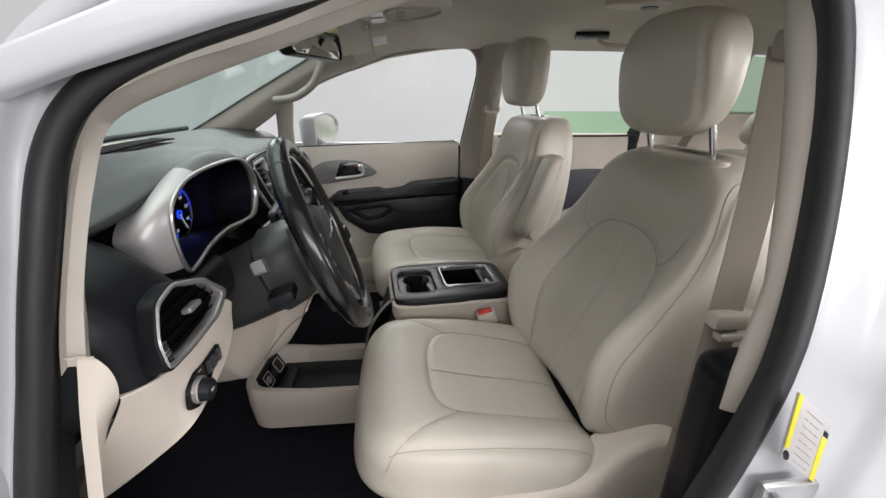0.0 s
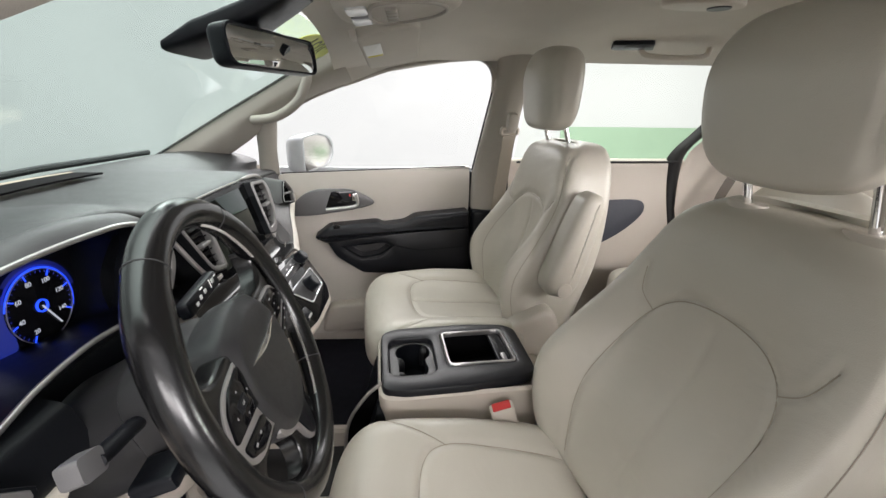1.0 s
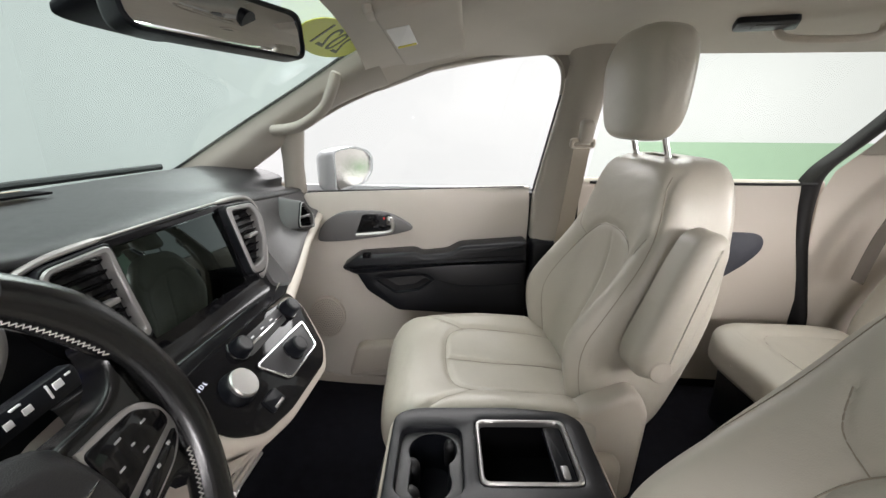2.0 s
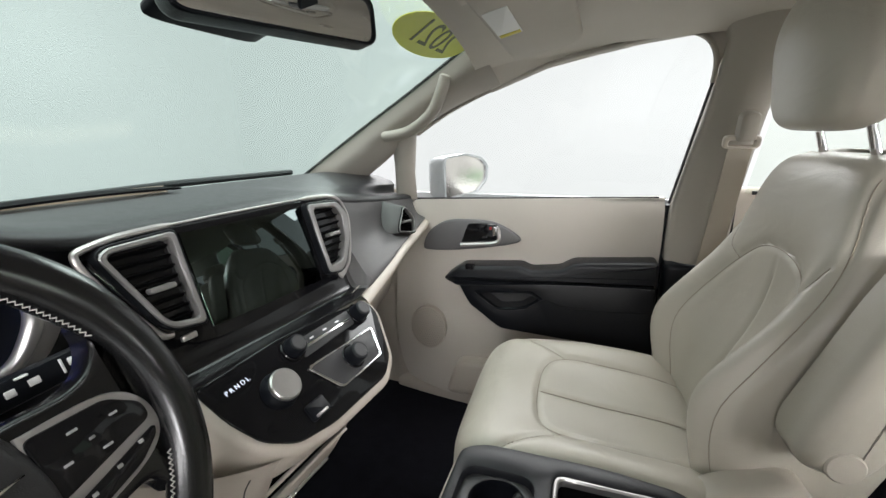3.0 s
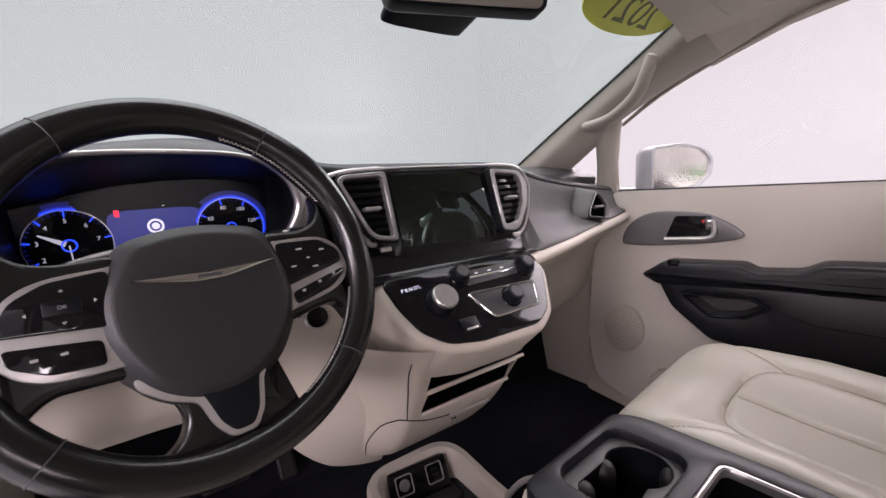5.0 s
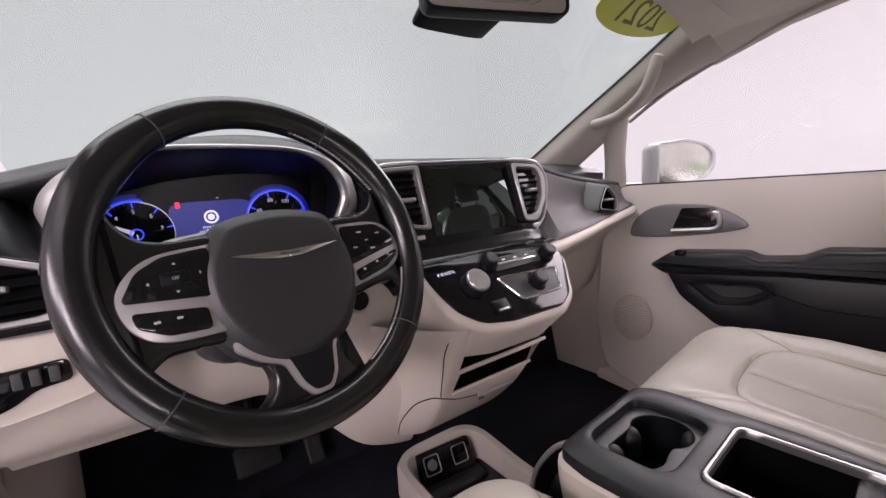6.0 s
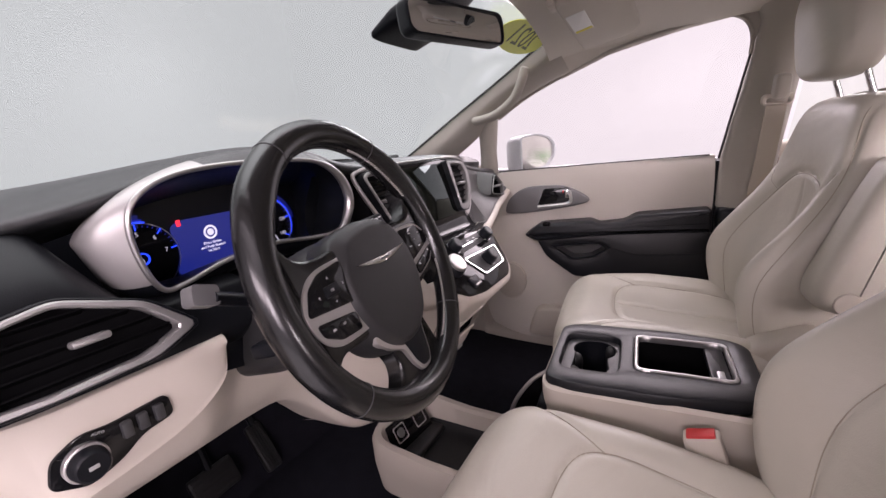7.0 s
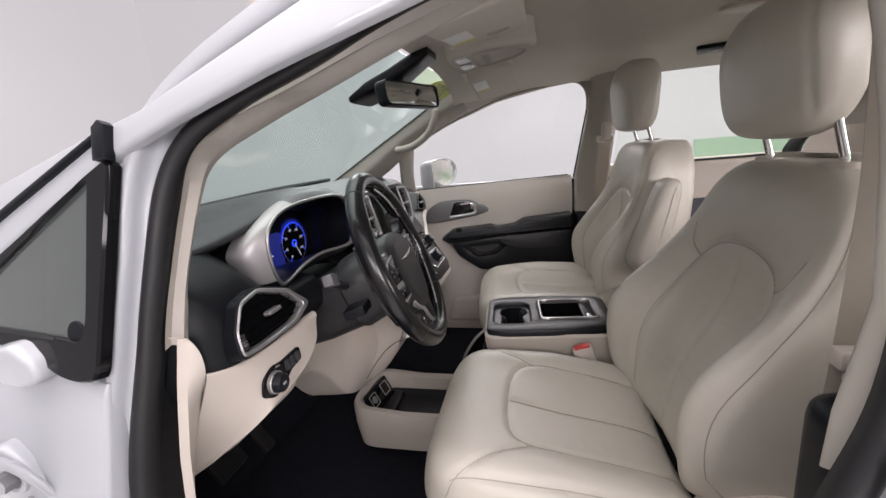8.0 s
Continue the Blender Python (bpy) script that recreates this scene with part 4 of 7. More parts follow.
arm_lo = rounded([(-0.205, 0.775), (-0.10, 0.784), (0.381, 0.803), (0.390, 0.58), (0.285, 0.598), (-0.063, 0.624), (-0.165, 0.700)], 0.014)
arm = part("armrest", slab(arm_up, DO, 0.0, 0.074, 0.016, 4), SATIN, passenger_door, "black padded armrest")
PULL_IN = [(-0.132, 0.742), (0.025, 0.753), (0.055, 0.736), (0.006, 0.706), (-0.066, 0.698)]
part("lower_panel", pierced(arm_lo, [rounded(PULL_IN, 0.012)], DO, 0.0, 0.050, 0.009), SATIN, passenger_door, "black lower door panel")
part("arm_stitch", tube([DO[0] + DO[1] * u + DO[2] * v + DO[3] * 0.0745 for u, v in ((-0.20, 0.800), (-0.05, 0.808), (0.15, 0.822), (0.36, 0.832))], 0.0012, 5), BLACK, arm)
pull = rounded([(-0.150, 0.748), (0.035, 0.762), (0.072, 0.738), (0.012, 0.698), (-0.070, 0.688)], 0.010)
part("pull_cup", plate(pull, rounded(PULL_IN, 0.010), DO, 0.040, 0.054, 0.004), BLACK, passenger_door, "black moulded pull cup")
part("cup_floor", well(rounded(PULL_IN, 0.012), DO, 0.046, 0.012, 0.86), GREYSKIN, passenger_door)
part("panel_crease", tube([DO[0] + DO[1] * u + DO[2] * v + DO[3] * 0.0505 for u, v in ((0.072, 0.738), (0.15, 0.715), (0.25, 0.715), (0.36, 0.722))], 0.0022, 6), BLACK, passenger_door)
part("switch_bank", block(DO, -0.17, -0.142, 0.826, 0.8425, 0.060, 0.0755, 0.003), PIANO, arm)
bez = curve([(-0.325, 0.876, 0), (-0.306, 0.928, 0), (-0.247, 0.967, 0), (-0.165, 0.974, 0), (-0.080, 0.965, 0), (-0.006, 0.917, 0), (-0.060, 0.893, 0), (-0.196, 0.873, 0), (-0.29, 0.867, 0)], 6, True)
bezel = part("handle_bezel", slab([p[:2] for p in bez], DO, 0.004, 0.020, 0.006, 3), HANDLEGREY, passenger_door, "mid grey handle surround")
cupo = rounded([(-0.200, 0.888), (-0.172, 0.962), (-0.082, 0.964), (-0.062, 0.925), (-0.072, 0.900)], 0.010)
part("handle_recess", slab(cupo, DO, 0.016, 0.0208, 0.001), PIANO, bezel, "black recess")
part("handle", tube(curve([DO[0] + DO[1] * u + DO[2] * v + DO[3] * d for u, v, d in ((-0.195, 0.893, 0.026), (-0.14, 0.898, 0.030), (-0.085, 0.904, 0.030), (-0.071, 0.920, 0.028), (-0.077, 0.950, 0.024))], 5), 0.0085, 10, flat=0.8), SILVER, bezel, "satin silver pull handle")
part("lock_tab", block(DO, -0.092, -0.072, 0.925, 0.956, 0.020, 0.030, 0.003), CHROME, bezel, "chrome lock tab")
part("lock_mark", block(DO, -0.103, -0.097, 0.944, 0.953, 0.0205, 0.0225, 0.001), RED, bezel, "red unlocked mark")
dots = []
for k in range(1, 9):
    for j in range(6 * k):
        a = 2 * math.pi * j / (6 * k)
        dots.append(disc(DO, -0.318 + 0.0072 * k * math.cos(a), 0.585 + 0.0088 * k * math.sin(a), 0.0013, 0.020, 0.0220, 0.0003, 6))
grille = part("speaker_grille", slab([(-0.318 + 0.064 * math.cos(a), 0.585 + 0.078 * math.sin(a)) for a in np.linspace(0, 2 * math.pi, 40, endpoint=False)], DO, 0.0, 0.0212, 0.003), BEIGE, passenger_door, "round perforated speaker grille")
part("grille_hole", joined(*dots), BLACK, grille, kind="stuff")
part("map_pocket", slab(rounded([(-0.25, 0.36), (0.37, 0.36), (0.37, 0.50), (-0.21, 0.485)], 0.03), DO, 0.0, 0.055, 0.015, 3), BEIGE, passenger_door, "beige lower map pocket")

# side glass and its frame
glass_line = [(-0.352, 1.028), (-0.345, 1.235), (-0.19, 1.313), (0.065, 1.400), (0.29, 1.436), (0.415, 1.446), (0.452, 1.415), (0.424, 1.25), (0.385, 1.050)]


def on_side(x, z, inset=0.0, flip=1):
    return np.array([x, flip * (0.834 - 0.22 * max(0.0, z - 1.03) - inset), z])


gl = [on_side(p[0], p[1], -0.015) for p in curve([(a, b, 0) for a, b in glass_line], 5, True)]
part("side_window", (gl, [tuple(range(len(gl)))]), GLASS_SIDE, passenger_door, "clear front side glass").visible_shadow = False
CORNER = [(1 - t) ** 2 * np.array([0.335, 1.446]) + 2 * t * (1 - t) * np.array([0.462, 1.460]) + t * t * np.array([0.446, 1.335]) for t in np.linspace(0, 1, 14)]
part("window_corner", skin([[on_side(p[0], p[1], 0.004), on_side(p[0], p[1], -0.004), on_side(0.48, 1.475, -0.004)] for p in CORNER]), PILLAR, passenger_door, "rounded upper corner of the window trim")
part("window_frame", tube([on_side(p[0], p[1], 0.0) for p in curve([(-0.343, 1.237, 0), (-0.19, 1.316, 0), (0.065, 1.404, 0), (0.20, 1.428, 0)], 6) + CORNER], 0.006, 8), PILLAR, passenger_door, "thin pale glass run trim")
part("rear_run_seal", tube([on_side(p[0], p[1], 0.0) for p in curve([(0.446, 1.335, 0), (0.430, 1.25, 0), (0.391, 1.04, 0)], 6)], 0.0035, 8), GREYSKIN, passenger_door, "thin dark rear window seal")

# outside mirror
side_mirror = thing("side_mirror", (-0.34, 0.92, 1.08), "white outside mirror on the passenger door", "side mirror")


GLASS_EDGE = rounded([(-0.132, 0.044), (-0.02, 0.052), (0.062, 0.036), (0.100, 0.006), (0.094, -0.046), (0.040, -0.082), (-0.132, -0.092)], 0.018, 5)


def mirror_shell():
    """Rounded triangular shell, drawn in towards its nose."""
    q = even_loop(GLASS_EDGE, 64)
    g = np.array([-0.03, -0.02])
    rows = []
    for s, k in ((0.0, 0.45), (0.06, 0.66), (0.18, 0.86), (0.4, 1.02), (0.7, 1.09), (0.94, 1.09), (1.0, 1.07), (1.0, 0.99), (0.93, 0.97)):
        c = np.array([-0.36 + 0.124 * s, 0.985, 1.115])
        rows.append([c + np.array([0.30 * s * p[0], p[0], p[1]]) for p in g + (q - g) * k])
    return skin(rows, True, True)


part("shell", mirror_shell(), PAINT, side_mirror, "white painted mirror shell")
mfr = (np.array([-0.2415, 0.985, 1.115]), np.array([0.30, 1.0, 0]), np.array([0, 0, 1.0]), np.array([1.0, -0.30, 0]))
# cell bump and tone imitate the glitter of a lamp in the glass
part("mirror_glass", slab([(p[0] * 0.975 - 0.0008, p[1] * 0.975) for p in even_loop(GLASS_EDGE, 64)], mfr, -0.004, 0.001, 0.001), surface("glitter_mirror", (0.84, 0.80, 0.75), 0.10, metal=1.0, vary=0.10, grain=1.0, grain_scale=160, cells=True, big=30), side_mirror, "silvered mirror glass with glitter put in by a bump")
part("mirror_arm", tube([(-0.33, 0.86, 1.010), (-0.33, 0.92, 1.018), (-0.32, 0.96, 1.030)], [0.016, 0.02, 0.02], 14), PAINT, side_mirror)

# ---------------------------------------------------------------- door openings, pillars and body side
open_front = [(-0.255, -0.862, 0.42), (-0.252, -0.860, 0.62), (-0.246, -0.856, 0.84), (-0.224, -0.815, 1.02), (-0.208, -0.787, 1.13), (-0.190, -0.764, 1.215), (-0.155, -0.751, 1.265), (-0.09, -0.742, 1.300), (0.0, -0.734, 1.332), (0.10, -0.724, 1.372), (0.22, -0.715, 1.405), (0.36, -0.707, 1.425), (0.47, -0.708, 1.418), (0.535, -0.722, 1.375), (0.553, -0.748, 1.27), (0.545, -0.785, 1.13), (0.515, -0.822, 1.00), (0.470, -0.845, 0.90), (0.425, -0.856, 0.79), (0.385, -0.862, 0.65), (0.360, -0.864, 0.50), (0.35, -0.864, 0.42)]
LOOP = curve(open_front, 6)


def outward(i):
    """Direction away from the opening, across the loop, in the side plane."""
    a, b = LOOP[max(i - 1, 0)], LOOP[min(i + 1, len(LOOP) - 1)]
    t = b - a
    n = np.array([-t[2], 0, t[0]])
    n /= np.linalg.norm(n)
    return n + np.array([0, 0.26 * n[2] if LOOP[i][2] > 1 else 0, 0])


def band(steps, wide=lambda p: 1.0):
    """A strip along the door opening, from steps of (outward, sideways)."""
    return skin([[LOOP[i] + outward(i) * (k * wide(LOOP[i])) + np.array([0, d, 0]) for k, d in steps] for i in range(len(LOOP))])


part("door_seal", band([tuple(p[:2]) for p in curve([(-0.002, 0.020, 0), (-0.008, 0.002, 0), (-0.004, -0.011, 0), (0.006, -0.014, 0), (0.015, -0.008, 0), (0.019, 0.004, 0)], 4)]), RUBBER, car_body, "thick black rubber door seal")

part("seal_flange", skin([[p + np.array([-0.006, 0.016, 0]), p + np.array([-0.008, 0.06, 0])] for p in LOOP[:19]]), RUBBER, car_body, "black inner lip of the seal")


def width_of(p):
    """The painted frame is wide at the rear post and over the roof, narrow at the windscreen post."""
    return 0.36 if p[0] < -0.15 else (0.85 if p[2] > 1.25 and p[0] < 0.45 else 2.6)


SM = [width_of(p) for p in LOOP]
SM = [float(np.mean(SM[max(0, i - 12):i + 13])) for i in range(len(SM))]


def painted_frame():
    rows = []
    prof = [tuple(p[:2]) for p in curve([(0.012, 0.016, 0), (0.016, 0.0, 0), (0.026, -0.004, 0), (0.040, -0.006, 0), (0.050, -0.018, 0), (0.056, -0.040, 0), (0.066, -0.050, 0), (0.085, -0.050, 0)], 4)]
    for i, p in enumerate(LOOP):
        rows.append([p + outward(i) * (0.012 + (k - 0.012) * SM[i]) + np.array([0, d * min(1.0, 0.3 + 0.5 * SM[i]), 0]) for k, d in prof])
    return skin(rows)


part("door_aperture", painted_frame(), PAINT, car_body, "white painted door opening frame")
part("rocker", box(-0.30, 0.50, -0.93, -0.80, 0.26, 0.425, 0.02), PAINT, car_body)
part("sill_plate", box(-0.25, 0.40, -0.86, -0.72, 0.40, 0.436, 0.008), BLACK, car_body)

# inner trims round the driver's opening
fa = curve([(-0.215, -0.796, 1.018), (-0.213, -0.788, 1.05), (-0.208, -0.772, 1.10), (-0.192, -0.748, 1.185), (-0.160, -0.743, 1.250), (-0.105, -0.738, 1.283), (-0.02, -0.733, 1.310), (0.10, -0.723, 1.351), (0.25, -0.705, 1.392), (0.42, -0.690, 1.412)], 6)
fb = curve([(-0.206, -0.778, 1.018), (-0.205, -0.770, 1.05), (-0.202, -0.758, 1.10), (-0.190, -0.726, 1.185), (-0.176, -0.696, 1.238), (-0.095, -0.689, 1.276), (0.0, -0.686, 1.310), (0.11, -0.680, 1.350), (0.25, -0.665, 1.398), (0.42, -0.625, 1.445)], 6)
part("opening_trim", skin([[a + np.array([0.002, -0.012, -0.002]), a, a * 0.55 + b * 0.45 + np.array([0.008, -0.002, -0.004]), b, b + np.array([-0.004, 0.006, 0.012]), b + np.array([-0.012, 0.022, 0.065])] for a, b in zip(fa, fb)]), PILLAR, car_body, "beige windscreen post trim")
KICK = [(1.030, -0.214, -0.806, -0.203, -0.796), (1.022, -0.215, -0.813, -0.193, -0.790), (1.000, -0.217, -0.818, -0.185, -0.786), (0.967, -0.220, -0.825, -0.190, -0.782), (0.915, -0.224, -0.834, -0.225, -0.765), (0.86, -0.228, -0.842, -0.262, -0.750), (0.765, -0.232, -0.850, -0.322, -0.740), (0.60, -0.236, -0.855, -0.40, -0.735), (0.38, -0.236, -0.855, -0.45, -0.735)]


def kick_rows():
    rows = []
    for q in curve(KICK, 6):
        z = float(q[0])
        a, b = np.array([q[1], q[2], z]), np.array([q[3], q[4], z])
        w = np.linalg.norm(b - a)
        a = a + np.array([0.020, 0.023, 0])
        if a[0] > b[0] and z > 1.0:
            a = b - np.array([0.001, 0.001, 0])
        m = a * 0.5 + b * 0.5 + np.array([0.03, -0.01, 0]) * w
        rows.append([a + np.array([-0.012, -0.004, 0])] + [a * (1 - t) ** 2 + m * 2 * t * (1 - t) + b * t * t for t in np.linspace(0, 1, 10)])
    return skin(rows)


part("kick_trim", kick_rows(), BEIGE, car_body, "beige kick panel trim")

# rear post on the driver's side


def post_rows(flip):
    rows = []
    for z, xi, yi, xo, yo in ((0.905, 0.500, -0.784, 0.536, -0.800), (0.96, 0.508, -0.776, 0.540, -0.800), (1.06, 0.545, -0.748, 0.560, -0.785), (1.19, 0.556, -0.712, 0.572, -0.752), (1.28, 0.553, -0.690, 0.575, -0.735), (1.36, 0.545, -0.668, 0.572, -0.720), (1.42, 0.53, -0.645, 0.56, -0.700), (1.46, 0.50, -0.60, 0.53, -0.66)):
        a, b = np.array([xi, yi, z]), np.array([xo - 0.02, yo, z])
        c = a + np.array([0.075, 0.022, 0])
        rows.append([p * np.array([1, flip, 1]) for p in curve([b + np.array([0.03, 0.01, 0]), b, (a + b) / 2 + np.array([-0.012, 0, 0]), a, c, c + np.array([0.05, -0.06, 0])], 3)])
    return skin(rows)


part("b_pillar_trim", post_rows(1), PILLAR, car_body, "beige belt post trim")
part("b_pillar_base", box(0.525, 0.68, -0.765, -0.68, 0.42, 0.93, 0.03, 4), BLACK, car_body, "black lower post trim")

# passenger side post, behind the closed door


def p_post():
    rows = []
    for z, x0, x1, y in ((0.88, 0.392, 0.54, 0.838), (0.95, 0.393, 0.545, 0.836), (1.05, 0.398, 0.55, 0.830), (1.15, 0.415, 0.56, 0.806), (1.25, 0.436, 0.57, 0.784), (1.35, 0.452, 0.585, 0.760), (1.42, 0.462, 0.60, 0.740), (1.47, 0.44, 0.63, 0.70)):
        rows.append(curve([(x0, y + 0.04, z), (x0 + 0.004, y - 0.002, z), (x0 + 0.03, y - 0.018, z), ((x0 + x1) / 2, y - 0.03, z), (x1 - 0.02, y - 0.018, z), (x1, y + 0.03, z)], 3))
    return skin(rows)


part("b_pillar_trim", p_post(), PILLAR, car_body, "beige belt post trim")
part("b_pillar_base", box(0.392, 0.55, 0.805, 0.88, 0.38, 0.882, 0.02, 3), BLACK, car_body, "black lower post trim")
part("roof_rail_trim", skin([curve([(x, 0.772, z - 0.006), (x, 0.752, z + 0.002), (x, 0.722, z + 0.022), (x, 0.690, z + 0.045), (x, 0.66, z + 0.075)], 3) for x, z in ((-0.09, 1.352), (0.065, 1.404), (0.18, 1.424), (0.29, 1.440), (0.42, 1.450), (0.6, 1.457), (0.9, 1.460), (1.4, 1.455), (2.2, 1.43), (2.8, 1.40))]), LINER, car_body)
part("roof_rail_trim", skin([curve([(x, -0.700, z - 0.002), (x, -0.680, z + 0.014), (x, -0.650, z + 0.05), (x, -0.62, z + 0.075)], 3) for x, z in ((0.20, 1.398), (0.36, 1.420), (0.55, 1.425), (0.9, 1.430), (1.6, 1.43), (2.8, 1.40))]), LINER, car_body)
part("window_post", tube([(-0.398, 0.80, 1.02), (-0.390, 0.782, 1.12), (-0.376, 0.762, 1.25)], [0.036, 0.033, 0.040], 16), PILLAR, car_body, "slim quarter window post")

# front quarter window outside, driver's side
qtop, qrear = np.array([-0.222, -0.782, 1.280]), np.array([-0.248, -0.853, 1.008])
quarter = frame_at(qrear, (1, -0.03, 0), qtop - qrear + np.array([0.03, 0, 0]))
ql = [(-0.003, -0.004), (-0.03, -0.009), (-0.057, -0.005), (-0.124, 0.025), (-0.185, 0.033), (-0.335, 0.043), (-0.184, 0.134), (0.012, 0.248), (0.019, 0.246), (0.007, 0.108)]
qi = [(-0.030, 0.040), (-0.185, 0.053), (-0.280, 0.062), (-0.184, 0.120), (-0.020, 0.228), (-0.016, 0.222), (-0.022, 0.060)]
qwin = part("quarter_window_frame", plate(rounded(ql, 0.010), rounded(qi, 0.012), quarter, -0.004, 0.012, 0.003), PIANO, car_body, "gloss black quarter window surround")
part("quarter_glass", slab(rounded(qi, 0.012), quarter, 0.0, 0.004), surface("dark_quarter_glass", (0.06, 0.07, 0.065), 0.06, coat=1.0), qwin, "dark tinted quarter glass")
part("quarter_trim", slab([(0.000, 0.284), (0.010, 0.292), (0.020, 0.286), (0.020, 0.246), (0.002, 0.246)], quarter, 0.004, 0.018, 0.003), BLACK, qwin)
part("drip_rail", slab([(-0.40, 0.076), (0.008, 0.285), (0.010, 0.278), (-0.39, 0.070)], quarter, 0.004, 0.013, 0.002), BLACK, qwin, "dark upper window moulding")
part("latch_pad", disc(quarter, -0.045, 0.050, 0.013, 0.002, 0.006, 0.001, 24), BLACK, qwin)


POST = [(-0.60, 0.065), (-0.183, 0.230), (-0.052, 0.272), (0.054, 0.302), (0.270, 0.391), (0.42, 0.44), (0.42, 0.38), (0.22, 0.325), (0.10, 0.285), (0.040, 0.262), (0.016, 0.251), (-0.184, 0.137), (-0.36, 0.034), (-0.60, -0.100)]
part("windscreen_post", slab(POST, quarter, -0.010, 0.006, 0.007, 4), PAINT, car_body, "white painted windscreen post")
HP = [(-0.012, -0.03), (-0.010, -0.012), (-0.03, -0.011), (-0.058, -0.007), (-0.124, 0.023), (-0.185, 0.031), (-0.36, 0.036), (-0.60, 0.0), (-0.60, -0.35), (-0.30, -0.60), (-0.012, -0.60)]
part("hinge_panel", slab(HP, quarter, -0.03, -0.004, 0.006, 3), PAINT, car_body, "white painted hinge panel")
hinge = part("door_hinge", slab(rounded([(-0.44, 0.90), (-0.42, 0.925), (-0.385, 0.905), (-0.355, 0.868), (-0.352, 0.835), (-0.42, 0.82), (-0.45, 0.85)], 0.014), (np.array([0, -0.865, 0]), np.array([1.0, 0, 0]), np.array([0, 0, 1.0]), np.array([0, -1.0, 0])), 0.0, 0.024, 0.008, 3), PAINT, car_body, "white painted door hinge")
part("hinge_bolt", tube([(-0.397, -0.906, 0.884), (-0.397, -0.885, 0.884)], [0.012, 0.012], 6), METALGREY, hinge)
part("hinge_bolt", tube([(-0.380, -0.898, 0.850), (-0.380, -0.885, 0.850)], [0.008, 0.008], 6), PAINT, hinge)
part("hinge_collar", tube([(-0.397 + 0.019 * math.cos(b), -0.889, 0.884 + 0.019 * math.sin(b)) for b in np.linspace(0, 2 * math.pi, 24, endpoint=False)], 0.005, 8, True), PAINT, hinge, "raised ring round the bolt")
part("hinge_arm", tube(curve([(-0.352, -0.882, 0.850), (-0.358, -0.892, 0.885), (-0.385, -0.900, 0.912), (-0.425, -0.910, 0.922), (-0.480, -0.925, 0.922)], 6), [0.007] * 12 + [0.010] * 13, 12, flat=0.7), PAINT, hinge, "curved painted hinge arm")
part("door_check", slab(rounded([(-0.40, 1.045), (-0.36, 1.052), (-0.330, 1.028), (-0.328, 1.006), (-0.36, 0.995), (-0.40, 1.0)], 0.010), (np.array([0, -0.852, 0]), np.array([1.0, 0, 0]), np.array([0, 0, 1.0]), np.array([0, -1.0, 0])), 0.0, 0.022, 0.007, 3), PAINT, hinge)

# the driver's door, swung wide open at its hinges
driver_door = thing("driver_door", (-0.30, -0.965, 0.30), "white driver door standing wide open with beige lining", "car door")
DD = frame_at((-0.30, -0.965, 0), (math.cos(radians(68)), -math.sin(radians(68)), 0), (0, 0, 1))
DD = (DD[0], DD[1], DD[2], np.cross(DD[2], DD[1]))
dd_line = rounded([(0.03, 0.40), (0.12, 0.30), (0.92, 0.30), (1.06, 0.48), (1.08, 0.80), (1.05, 1.03), (0.03, 1.03)], 0.05, 6)
part("door_skin", slab(dd_line, DD, -0.075, -0.030, 0.012, 3), PAINT, driver_door, "white painted door skin")
part("door_trim", slab([(0.54 + (p[0] - 0.54) * 0.95, 0.665 + (p[1] - 0.665) * 0.95) for p in dd_line], DD, -0.030, 0.010, 0.012, 3), BEIGE, driver_door, "beige door lining")
part("armrest", slab(rounded([(0.22, 0.78), (0.40, 0.85), (0.98, 0.88), (0.98, 0.66), (0.45, 0.66)], 0.03, 5), DD, 0.008, 0.065, 0.015, 3), SATIN, driver_door, "black padded armrest")
dd_win = rounded([(0.12, 1.02), (0.20, 1.22), (0.50, 1.40), (0.86, 1.46), (1.00, 1.42), (1.05, 1.02)], 0.04, 6)
part("window_frame", plate(dd_win, [(0.60 + (p[0] - 0.60) * 0.93, 1.21 + (p[1] - 1.21) * 0.90) for p in dd_win], DD, -0.060, -0.030, 0.004), PAINT, driver_door)
dd_pane = [DD[0] + DD[1] * (0.60 + (p[0] - 0.60) * 0.94) + DD[2] * (1.21 + (p[1] - 1.21) * 0.91) - DD[3] * 0.045 for p in dd_win]
part("side_window", (dd_pane, [tuple(range(len(dd_pane)))]), GLASS_SIDE, driver_door, "clear door glass").visible_shadow = False

# sticker and striker on the rear post
lab = (np.array([0.518, -0.8695, 0.935]), np.array([0.774, 0.02, -0.633]), np.array([-0.05, 0.03, 1.0]), np.array([0.0, -1.0, 0.0]))
sticker = part("tyre_label", block(lab, -0.034, 0.034, -0.040, 0.040, -0.002, 0.0008, 0.002), surface("label_paper", (0.42, 0.405, 0.40), 0.5), car_body, "white and yellow tyre information label")
YELLOW = surface("label_yellow", (0.62, 0.54, 0.02), 0.5)
part("yellow_bar", block(lab, -0.034, -0.026, -0.026, 0.040, 0.0004, 0.0014, 0.0005), YELLOW, sticker)
part("yellow_bar", block(lab, 0.024, 0.034, -0.040, 0.018, 0.0004, 0.0014, 0.0005), YELLOW, sticker)
part("round_mark", disc(lab, -0.027, -0.034, 0.006, 0.0004, 0.0014, 0.0003, 20), BLACK, sticker)
part("square_mark", block(lab, 0.025, 0.034, 0.019, 0.026, 0.0004, 0.0014, 0.0003), BLACK, sticker)
